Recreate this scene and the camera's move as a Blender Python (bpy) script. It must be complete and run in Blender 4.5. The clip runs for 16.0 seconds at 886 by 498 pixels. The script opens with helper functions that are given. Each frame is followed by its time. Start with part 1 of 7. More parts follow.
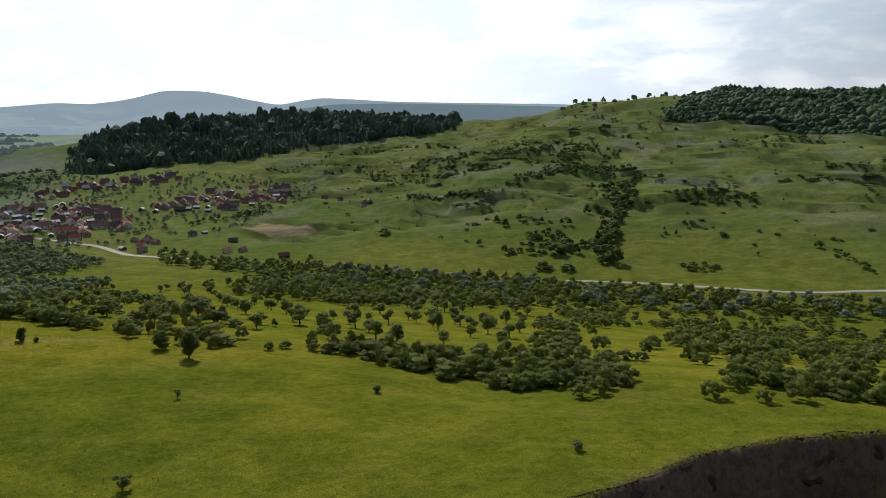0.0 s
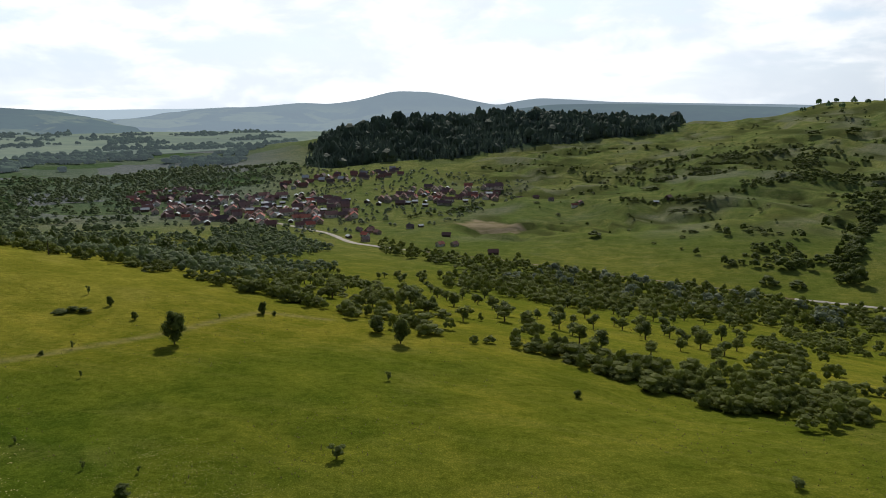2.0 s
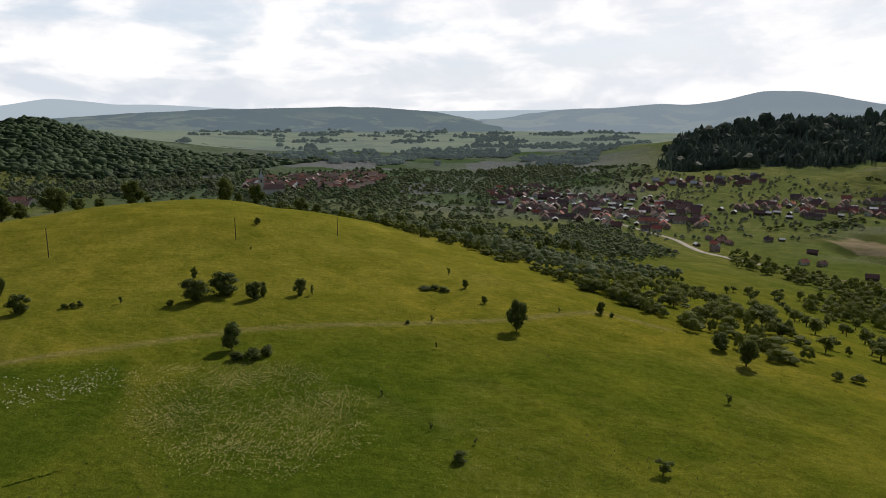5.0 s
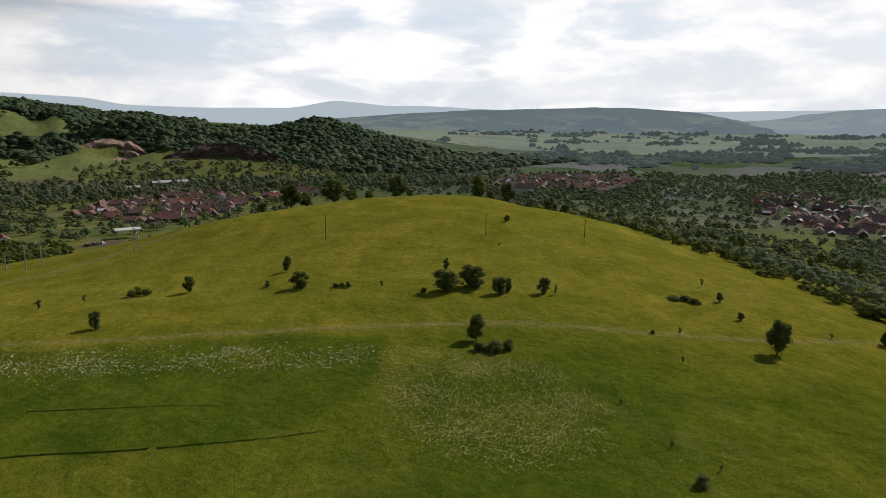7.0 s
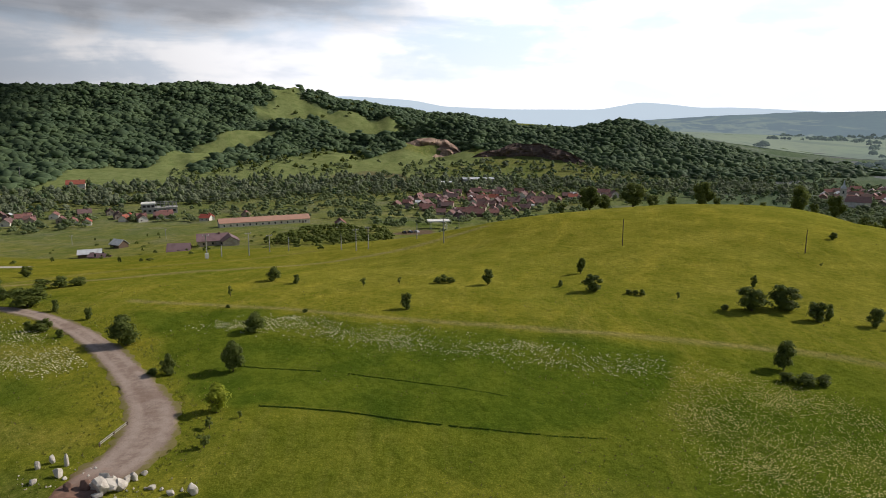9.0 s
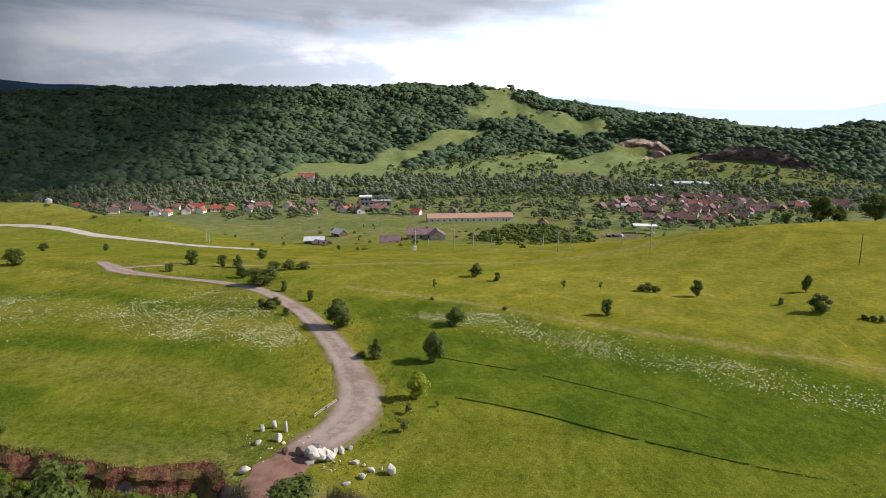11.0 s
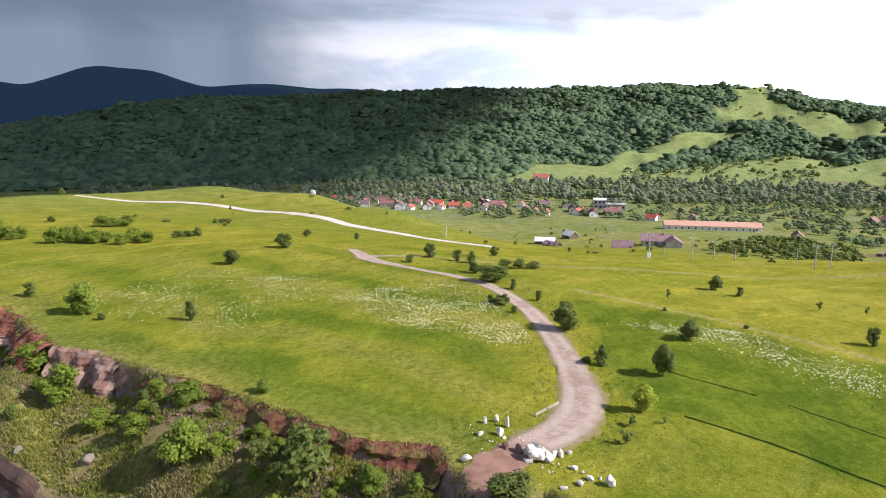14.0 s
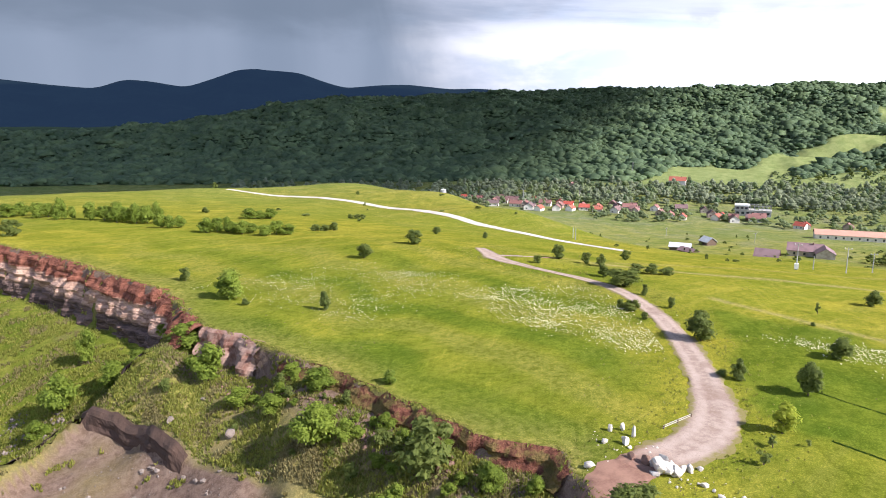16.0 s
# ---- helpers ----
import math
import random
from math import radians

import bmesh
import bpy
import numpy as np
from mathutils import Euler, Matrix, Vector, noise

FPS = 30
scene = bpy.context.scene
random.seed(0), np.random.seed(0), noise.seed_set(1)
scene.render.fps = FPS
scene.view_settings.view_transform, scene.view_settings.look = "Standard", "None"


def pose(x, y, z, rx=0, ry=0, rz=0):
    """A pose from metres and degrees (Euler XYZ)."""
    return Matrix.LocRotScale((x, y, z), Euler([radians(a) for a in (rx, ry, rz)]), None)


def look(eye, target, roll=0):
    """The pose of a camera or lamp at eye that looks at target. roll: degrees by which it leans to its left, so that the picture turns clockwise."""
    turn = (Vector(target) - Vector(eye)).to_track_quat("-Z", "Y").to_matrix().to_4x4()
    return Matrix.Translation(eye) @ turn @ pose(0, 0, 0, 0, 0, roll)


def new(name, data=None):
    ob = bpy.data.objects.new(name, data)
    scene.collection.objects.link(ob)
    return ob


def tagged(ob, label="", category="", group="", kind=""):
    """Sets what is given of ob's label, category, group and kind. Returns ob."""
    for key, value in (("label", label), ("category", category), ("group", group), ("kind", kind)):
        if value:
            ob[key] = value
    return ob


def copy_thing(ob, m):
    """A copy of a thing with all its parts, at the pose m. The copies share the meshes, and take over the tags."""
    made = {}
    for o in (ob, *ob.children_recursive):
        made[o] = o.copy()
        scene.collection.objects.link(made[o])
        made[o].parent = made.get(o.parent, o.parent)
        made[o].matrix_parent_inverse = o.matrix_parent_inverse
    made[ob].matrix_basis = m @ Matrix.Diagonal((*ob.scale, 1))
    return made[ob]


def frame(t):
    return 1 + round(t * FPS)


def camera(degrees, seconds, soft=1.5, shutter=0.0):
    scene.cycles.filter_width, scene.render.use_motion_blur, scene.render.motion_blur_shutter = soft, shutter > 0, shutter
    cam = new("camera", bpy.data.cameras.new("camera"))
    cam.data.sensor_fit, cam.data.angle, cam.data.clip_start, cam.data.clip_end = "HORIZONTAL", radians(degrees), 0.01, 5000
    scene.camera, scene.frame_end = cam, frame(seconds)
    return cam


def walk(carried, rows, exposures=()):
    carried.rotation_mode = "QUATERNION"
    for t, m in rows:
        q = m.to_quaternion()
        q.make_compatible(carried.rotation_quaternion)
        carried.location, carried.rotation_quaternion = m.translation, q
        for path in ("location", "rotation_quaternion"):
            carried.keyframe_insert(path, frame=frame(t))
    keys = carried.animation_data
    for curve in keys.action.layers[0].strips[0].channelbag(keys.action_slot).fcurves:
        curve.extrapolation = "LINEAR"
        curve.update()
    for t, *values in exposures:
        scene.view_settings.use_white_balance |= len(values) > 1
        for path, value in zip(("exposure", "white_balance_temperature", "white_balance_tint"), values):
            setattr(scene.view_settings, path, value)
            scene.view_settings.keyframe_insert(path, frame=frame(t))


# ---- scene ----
cam = camera(64.46, 16.0, 0.95)
# the plan below is drawn in units of 1.3 m: with them houses, trees, poles and cars have their true sizes
UNIT = 1.3
# seconds, place, yaw, pitch, roll: a drone that hovers and turns to its left
PATH = [
    (0.0, -0.00, -0.00, 30.00, -1.80, -11.31, 0.03),
    (0.5, -0.04, 0.02, 30.01, 2.29, -11.31, 0.09),
    (1.0, -0.08, 0.04, 30.02, 6.41, -11.30, 0.12),
    (1.5, -0.12, 0.06, 30.04, 10.75, -11.32, 0.19),
    (2.0, -0.16, 0.09, 30.05, 15.35, -11.34, 0.20),
    (2.5, -0.20, 0.11, 30.07, 20.32, -11.37, 0.21),
    (3.0, -0.25, 0.14, 30.09, 25.33, -11.37, 0.20),
    (3.5, -0.30, 0.17, 30.11, 30.32, -11.35, 0.18),
    (4.0, -0.35, 0.19, 30.13, 35.37, -11.34, 0.19),
    (6.5, -0.77, 0.08, 29.97, 56.63, -11.36, 0.13),
    (7.0, -0.82, 0.03, 29.99, 63.40, -11.34, 0.12),
    (7.5, -0.88, -0.02, 30.02, 70.05, -11.32, 0.18),
    (8.0, -0.93, -0.08, 30.05, 76.20, -11.30, 0.14),
    (8.5, -0.99, -0.14, 30.09, 82.04, -11.28, 0.16),
    (9.0, -1.04, -0.20, 30.13, 87.48, -11.26, 0.14),
    (9.5, -1.10, -0.26, 30.17, 92.49, -11.30, 0.17),
    (12.0, -1.27, -0.49, 30.30, 110.82, -11.31, 0.15),
    (12.5, -1.28, -0.53, 30.30, 114.40, -11.32, 0.11),
    (13.0, -1.28, -0.57, 30.29, 117.68, -11.30, 0.13),
    (13.5, -1.27, -0.61, 30.28, 120.42, -11.27, 0.09),
    (14.0, -1.27, -0.64, 30.26, 123.00, -11.26, 0.09),
    (14.5, -1.27, -0.68, 30.23, 125.58, -11.25, 0.10),
    (15.0, -1.26, -0.71, 30.19, 128.15, -11.27, 0.09),
    (15.5, -1.26, -0.74, 30.15, 130.67, -11.28, 0.13),
    (16.0, -1.26, -0.78, 30.11, 133.55, -11.26, 0.10),
]
EXPOSURES = [(0, -0.7, 6150, 8), (2, -0.85, 6200, 9), (4, -1.0, 6450, 12), (7, -1.0, 6550, 12), (9.5, -0.40, 6300, 14), (12.5, 0.34, 6000, 17), (16, 0.98, 5900, 19)]
walk(cam, [(t, pose(x * UNIT, y * UNIT, z * UNIT, 0, 0, yaw) @ pose(0, 0, 0, 90 + pitch) @ pose(0, 0, 0, 0, 0, roll)) for t, x, y, z, yaw, pitch, roll in PATH], EXPOSURES)

# ---- light: low afternoon sun through broken cloud, a storm over the western mountains ----
SUN_AZ, SUN_EL = 16.0, 37.0
sun_data = bpy.data.lights.new("sun", "SUN")
sun_data.energy, sun_data.angle, sun_data.color = 5.3, radians(0.6), (1.0, 0.91, 0.76)
sun = new("sun", sun_data)
sun_way = Vector((-math.sin(radians(SUN_AZ)) * math.cos(radians(SUN_EL)), math.cos(radians(SUN_AZ)) * math.cos(radians(SUN_EL)), math.sin(radians(SUN_EL))))
sun.matrix_world = look(sun_way * 100, (0, 0, 0))


class Nodes:
    """Short hand for node trees: n(type, inputs by name or number, settings) gives the node."""

    def __init__(self, tree):
        self.tree = tree
        tree.nodes.clear()

    def __call__(self, kind, ins=None, **settings):
        node = self.tree.nodes.new(kind)
        if "operation" in settings:
            node.operation = settings["operation"]
        if "use_clamp" in settings:
            node.use_clamp = settings["use_clamp"]
        if "data_type" in settings:
            node.data_type, node.blend_type = settings["data_type"], settings["blend_type"]
        if "interpolation_type" in settings:
            node.interpolation_type = settings["interpolation_type"]
        if "attribute_name" in settings:
            node.attribute_name = settings["attribute_name"]
        if "rotation_type" in settings:
            node.rotation_type = settings["rotation_type"]
        if "distance" in settings:
            node.distance = settings["distance"]
        for k, v in (ins or {}).items():
            if isinstance(v, bpy.types.NodeSocket):
                self.tree.links.new(v, node.inputs[k])
            elif isinstance(v, bpy.types.Node):
                self.tree.links.new(v.outputs[0], node.inputs[k])
            else:
                node.inputs[k].default_value = v
        return node

    def math(self, op, a, b=0.0, c=0.0, clamp=False):
        return self("ShaderNodeMath", {0: a, 1: b, 2: c}, operation=op, use_clamp=clamp)

    def mix(self, f, a, b, blend="MIX"):
        node = self("ShaderNodeMix", None, data_type="RGBA", blend_type=blend)
        for k, v in ((0, f), (6, a), (7, b)):
            if isinstance(v, (bpy.types.NodeSocket, bpy.types.Node)):
                self.tree.links.new(v if isinstance(v, bpy.types.NodeSocket) else v.outputs[0], node.inputs[k])
            else:
                node.inputs[k].default_value = v if k == 0 else (*v, 1.0)
        return node.outputs[2]

    def ramp(self, f, lo, hi):
        return self("ShaderNodeMapRange", {0: f, 1: lo, 2: hi, 3: 0.0, 4: 1.0}, interpolation_type="SMOOTHSTEP").outputs[0]

    def noise(self, vec, scale, detail=4.0, rough=0.55, distort=0.0):
        return self("ShaderNodeTexNoise", {"Vector": vec, "Scale": scale, "Detail": detail, "Roughness": rough, "Distortion": distort}).outputs[0]


world = bpy.data.worlds.new("world")
scene.world = world
world.use_nodes = True
n = Nodes(world.node_tree)
way = n("ShaderNodeTexCoord").outputs["Generated"]
split = n("ShaderNodeSeparateXYZ", {0: way})
sky = n("ShaderNodeTexSky")
sky.sky_type, sky.sun_disc, sky.dust_density = "NISHITA", False, 2.0
sky.sun_elevation, sky.sun_rotation = radians(SUN_EL), radians(-SUN_AZ)
sky_blue = n.mix(1.0, sky, (0.085, 0.085, 0.085), "MULTIPLY")
# thin cloud drawn out in level streaks, and small heaps
rise = n.math("MAXIMUM", split.outputs[2], 0.0)


def stretched(x, z):
    return n("ShaderNodeVectorMath", {0: way, 1: (x, x, z)}, operation="MULTIPLY")


streaks = n.noise(stretched(1.0, 7.0), 2.6, 7.0, 0.55, 0.5)
heaps = n.noise(stretched(1.0, 2.6), 6.5, 8.0, 0.55, 0.25)
broad = n.noise(stretched(1.0, 3.0), 1.3, 4.0, 0.5, 0.3)
cover = n.ramp(n.math("MULTIPLY_ADD", heaps, 0.45, n.math("MULTIPLY", streaks, 0.65)), 0.43, 0.59)
low = n.math("SUBTRACT", 1.0, n.ramp(split.outputs[2], 0.0, 0.10))
cover = n.math("MAXIMUM", cover, n.math("MULTIPLY", low, 0.6))
white = n.mix(n.ramp(heaps, 0.38, 0.60), (0.78, 0.82, 0.87), (1.03, 1.03, 1.02))
white = n.mix(n.math("MULTIPLY", n.ramp(broad, 0.52, 0.68), 0.12), white, (0.66, 0.69, 0.75))
open_sky = n.mix(0.8, sky_blue, (0.70, 0.80, 0.91))
day = n.mix(cover, open_sky, white)
# the veil of cloud glows round the sun
veil = Vector((-math.sin(radians(38)) * 0.94, math.cos(radians(38)) * 0.94, 0.34))
toward = n("ShaderNodeVectorMath", {0: way, 1: tuple(veil)}, operation="DOT_PRODUCT").outputs["Value"]
glow = n.math("MULTIPLY_ADD", n.ramp(toward, -0.05, 0.80), 1.48, 0.56)
day = n.mix(1.0, day, n("ShaderNodeCombineXYZ", {0: glow, 1: glow, 2: glow}), "MULTIPLY")
# overhead the cloud opens to blue
overhead = n.ramp(split.outputs[2], 0.15, 0.50)
day = n.mix(n.math("MULTIPLY", overhead, 0.9), day, (0.165, 0.24, 0.38))
# the storm in the west: a dark cloud base, and a wall of rain under it


def bearing(az):
    return n("ShaderNodeVectorMath", {0: way, 1: (-math.sin(radians(az)), math.cos(radians(az)), 0.0)}, operation="DOT_PRODUCT").outputs["Value"]


ragged = n.noise(stretched(1.0, 0.6), 5.0, 6.0, 0.55, 0.4)
under = n.ramp(n.math("MULTIPLY_ADD", heaps, 0.10, split.outputs[2]), 0.135, 0.185)
base = n.math("MULTIPLY", under, n.ramp(n.math("MULTIPLY_ADD", broad, 0.15, bearing(130)), 0.74, 0.96))
day = n.mix(n.math("MULTIPLY", base, 0.85), day, n.mix(n.ramp(streaks, 0.35, 0.65), (0.20, 0.23, 0.27), (0.38, 0.41, 0.45)))
storm = n.ramp(n.math("MULTIPLY_ADD", ragged, 0.09, bearing(154)), 0.935, 1.005)
rain = n.noise(n("ShaderNodeVectorMath", {0: n("ShaderNodeVectorRotate", {0: way, 3: radians(9)}, rotation_type="Z_AXIS"), 1: (7.0, 7.0, 1.6)}, operation="MULTIPLY"), 1.0, 3.0, 0.5, 0.5)
gloom = n.mix(n.ramp(rain, 0.30, 0.75), (0.140, 0.172, 0.205), (0.175, 0.208, 0.242))
gloom = n.mix(n.math("MULTIPLY", n.ramp(n.math("MULTIPLY_ADD", heaps, 0.12, split.outputs[2]), 0.13, 0.20), 0.7), gloom, (0.095, 0.12, 0.145))
final = n.mix(storm, day, gloom)
n("ShaderNodeOutputWorld", {0: n("ShaderNodeBackground", {0: final, 1: 1.0})})


def storm_cloud():
    """The storm's near edge: an unseen bank of cloud, shaped to shade the western mountains."""
    # the ground that lies in its shadow, moved up the sun's rays
    shade = [(123, 640), (120.5, 1000), (119, 1750), (117, 3000), (150, 3500), (178, 3300), (182, 490), (155, 540), (140, 580), (131, 610)]
    p = np.array([(-r * math.sin(radians(a)), r * math.cos(radians(a))) for a, r in shade])
    gx, gy = np.meshgrid(np.linspace(p[:, 0].min() - 500, p[:, 0].max() + 500, 90), np.linspace(p[:, 1].min() - 500, p[:, 1].max() + 500, 90), indexing="ij")
    x, y = gx.ravel(), gy.ravel()
    within, gap = np.zeros(len(x), bool), np.full(len(x), 1e9)
    for (ax, ay), (bx, by) in zip(p, np.roll(p, -1, 0)):
        within ^= ((ay > y) != (by > y)) & (x < (bx - ax) * (y - ay) / (by - ay + 1e-12) + ax)
        k = np.clip(((x - ax) * (bx - ax) + (y - ay) * (by - ay)) / ((bx - ax) ** 2 + (by - ay) ** 2), 0, 1)
        gap = np.minimum(gap, np.hypot(x - ax - k * (bx - ax), y - ay - k * (by - ay)))
    thick = np.clip((np.where(within, gap, -gap) + 120) / 290, 0, 1)
    lift = 760 + 60 * thick + 22 * np.sin(x * 0.021 + 2 * np.sin(y * 0.013)) + 18 * np.sin(y * 0.033 + x * 0.017)
    verts = np.column_stack([x, y, 0 * x]) + np.array(sun_way) * (lift / sun_way.z)[:, None]
    faces = [(i * 90 + j, i * 90 + j + 1, (i + 1) * 90 + j + 1, (i + 1) * 90 + j) for i in range(89) for j in range(89)]
    faces = [f for f in faces if max(thick[q] for q in f) > 0]
    mesh = bpy.data.meshes.new("storm_cloud")
    mesh.from_pydata(verts.tolist(), [], faces)
    mesh.attributes.new("thick", "FLOAT", "POINT").data.foreach_set("value", thick.astype(np.float32))
    m = bpy.data.materials.new("cloud")
    m.use_nodes = True
    k = Nodes(m.node_tree)
    # dark tint, so that its underside throws little light on the slopes
    tint = k.mix(k.noise(k("ShaderNodeNewGeometry").outputs["Position"], 0.01, 4.0), (0.14, 0.16, 0.20), (0.24, 0.25, 0.28))
    # thinner towards its frayed edge
    wisps = k.noise(k("ShaderNodeNewGeometry").outputs["Position"], 0.006, 5.0, 0.6)
    veil = k.ramp(k.math("MULTIPLY_ADD", wisps, 0.5, k("ShaderNodeAttribute", None, attribute_name="thick").outputs["Fac"]), 0.28, 1.05)
    k("ShaderNodeOutputMaterial", {0: k("ShaderNodeMixShader", {0: veil, 1: k("ShaderNodeBsdfTransparent"), 2: k("ShaderNodeBsdfDiffuse", {0: tint})})})
    mesh.materials.append(m)
    return tagged(new("storm_cloud", mesh), "unseen bank of storm cloud that shades the mountains", "cloud", kind="structure")


storm_cloud()

# ---- the lie of the land ----
def at(az, r):
    """A place by its bearing (degrees, anticlockwise from +y) and distance in the plan."""
    return -r * math.sin(radians(az)), r * math.cos(radians(az))


# lines of the land: bearing, distance, height
LAND = {
    "plateau_middle": [(-20, 40, 0), (20, 50, 0), (60, 50, 0), (60, 100, 0), (100, 50, 0), (100, 100, -0.5), (75, 150, 0), (140, 100, 0), (130, 60, 0), (30, 85, -1.5), (0, 60, -1), (150, 120, 0), (158, 150, 0), (165, 195, 0), (45, 120, -1)],
    "plateau_east_edge": [(-60, 110, -6), (-36, 92, -4), (-20, 86, -4.5), (-7.5, 82, -5), (7, 95, -5), (21, 105, -4), (31, 130, -4), (42, 165, -3), (54, 210, -1)],
    "plateau_crest": [(54, 205, 0.3), (60, 236, 0.4), (66, 236, 0.4), (72, 226, 0.4), (81, 205, -0.8), (89, 185, -5), (97, 172, -7)],
    "plateau_west": [(110, 150, -3), (118, 170, -5), (125, 160, -2), (135, 170, -1), (121, 212, -10), (130, 243, -10), (138, 290, -10), (147, 342, -10), (152, 363, -8), (160, 330, -5), (170, 300, -3), (127, 275, -9), (133, 330, -9), (141, 390, -10)],
    "behind_crest": [(56, 290, -20), (65, 320, -28), (75, 320, -28), (84, 300, -28), (92, 280, -24), (100, 270, -22), (108, 265, -20), (115, 270, -22), (121, 300, -25), (126, 350, -33)],
    "west_valley_floor": [(60, 500, -47), (75, 480, -47), (88, 400, -41), (95, 420, -42), (103, 430, -43), (112, 420, -44), (120, 450, -46), (130, 520, -48), (140, 560, -48), (150, 560, -47), (165, 520, -40)],
    "west_valley_far": [(60, 720, -49), (75, 760, -49), (88, 800, -48), (97, 790, -47), (107, 780, -46), (118, 745, -48), (127, 740, -48), (137, 740, -48), (147, 745, -47), (160, 740, -44)],
    "orchard_slope": [(-50, 220, -32), (-36, 190, -28), (-20, 190, -29), (-5, 200, -30), (10, 215, -30), (22, 230, -29), (32, 260, -28), (42, 290, -24), (50, 300, -20)],
    "east_valley_floor": [(-60, 330, -46), (-34.6, 335, -46), (-23, 325, -48), (-12, 325, -49), (-1, 336, -49), (7, 360, -49.5), (22, 415, -50), (28, 470, -50), (36, 520, -50), (46, 560, -50)],
    "plain": [(20, 700, -46), (26, 900, -46), (32, 1100, -50), (32, 800, -50), (42, 900, -50), (52, 1000, -50), (40, 1500, -50), (52, 1500, -50), (25, 1600, -52), (60, 1400, -46), (40, 2300, -52), (20, 2300, -52), (60, 2300, -50), (5, 1900, -40), (35, 3500, -55), (60, 3500, -55)],
    "spruce_hill_foot": [(27, 880, -38), (21, 880, -40), (15, 880, -34), (6.5, 900, -14), (-3, 930, -1)],
    "spruce_hill_top": [(25, 1120, -24), (22, 1150, -4), (17, 1170, 5), (10, 1170, 14), (4, 1150, 12), (-4, 1150, 2)],
    "east_hill_foot": [(8, 520, -49), (3, 520, -45), (-8, 430, -38), (-20, 420, -37), (-34, 420, -34)],
    "east_hill_middle": [(12, 700, -42), (8, 680, -38), (4, 700, -33), (0, 620, -28), (-8, 600, -17), (-20, 600, -13), (-34, 600, -8), (-45, 600, -5)],
    "east_hill_upper": [(4, 850, -15), (-4, 800, -8), (-10, 800, 8), (-19, 800, 16), (-28, 780, 12), (-38, 780, 10)],
    "east_ridge": [(-4, 960, 7), (-12, 1000, 31), (-19, 1020, 46), (-24, 1050, 53), (-30, 1050, 50), (-36, 1050, 44), (-45, 1050, 40)],
    "behind_east_ridge": [(-12, 1500, -5), (-24, 1600, 0), (-40, 1700, 0), (4, 1500, -20)],
    "wooded_mound_foot": [(88, 860, -40), (80, 830, -46), (70, 830, -48), (62, 850, -48), (54, 980, -48)],
    "wooded_mound_top": [(87, 1120, 2), (82, 1150, -2), (78.6, 1150, -4), (76, 1130, -5), (74.4, 1090, 8), (72.8, 1080, 10), (70.6, 1080, -1), (68, 1070, -13), (65.8, 1060, -26), (63, 1060, -42), (55, 1200, -45)],
    "pasture_behind_mound": [(76, 1450, -6), (72, 1420, -10), (68, 1420, -17), (64, 1450, -27), (59, 1480, -38)],
    "long_ridge_foot": [(165, 850, -43), (157, 900, -41), (147, 850, -40), (137, 850, -38), (127, 850, -38), (118, 860, -35), (107, 900, -38), (98, 930, -36), (91, 930, -42)],
    "long_ridge_middle": [(161, 1150, -34), (155, 1200, -18), (150, 1200, -4), (145, 1200, 4), (140, 1200, 5), (130, 1200, 6), (120, 1200, 6), (110, 1200, 6), (103, 1200, 4), (97, 1200, -2), (91, 1200, -12)],
    "long_ridge_top": [(157, 1500, -28), (151.5, 1400, 5), (148, 1550, 22), (144.7, 1680, 42), (140, 1720, 54), (131, 1700, 61), (119, 1650, 68), (113, 1650, 70), (106.5, 1650, 78), (101, 1600, 66), (95, 1600, 44), (89, 1600, 18), (83, 1600, -4)],
    "behind_long_ridge": [(164, 1800, -40), (150, 2000, -20), (150, 2600, -20), (125, 2600, 20), (105, 2600, 20), (92, 2500, -10), (75, 2200, -30)],
    "out_of_sight": [(180, 420, -5), (200, 350, 0), (220, 300, -5), (260, 260, -8), (300, 200, -8), (190, 900, -20), (230, 900, 0), (280, 900, 10), (180, 1800, 40), (220, 2000, 60), (270, 2000, 60), (310, 1600, 50)],
    "horizon": [(a, 3780, -60) for a in range(0, 360, 30)],
}
LAND_X = np.array([(*at(a, r), z) for line in LAND.values() for a, r, z in line])


def _kernel(x, y):
    return np.sqrt((x[:, None] - LAND_X[None, :, 0]) ** 2 + (y[:, None] - LAND_X[None, :, 1]) ** 2 + 14.0 ** 2)


LAND_W = np.linalg.solve(_kernel(LAND_X[:, 0], LAND_X[:, 1]) - 1e-3 * np.eye(len(LAND_X)), LAND_X[:, 2] + 20.0)

# the quarry's rim: bearing, distance; the land drops inside it
RIM = [(-36, 82), (-30, 74.3), (-24, 66.3), (-18.2, 57.3), (-15, 53.2), (10, 38), (45, 32), (80, 38), (105, 50), (114, 54), (118.5, 52), (122, 57), (123, 61), (129, 62), (137.6, 72), (146, 87),
       (152.7, 102), (155.4, 125), (159.3, 143), (162.2, 161), (166.2, 187), (185, 200), (215, 190), (260, 150), (300, 112), (315, 94)]
RIM_XY = np.array([at(a, r) for a, r in RIM])


def wobble(x, y, size, seed):
    """Smooth noise between -1 and 1 from a few crossed waves, in numpy."""
    r = np.random.RandomState(seed)
    total = 0
    for k in range(7):
        a, p, s = r.uniform(0, 6.283), r.uniform(0, 6.283), 6.283 / (size * r.uniform(0.6, 1.7))
        b, q = r.uniform(0, 6.283), r.uniform(0, 6.283)
        total = total + np.sin((x * np.cos(a) + y * np.sin(a)) * s + p + 1.5 * np.sin((x * np.cos(b) + y * np.sin(b)) * s * 0.6 + q))
    return total / 4.2


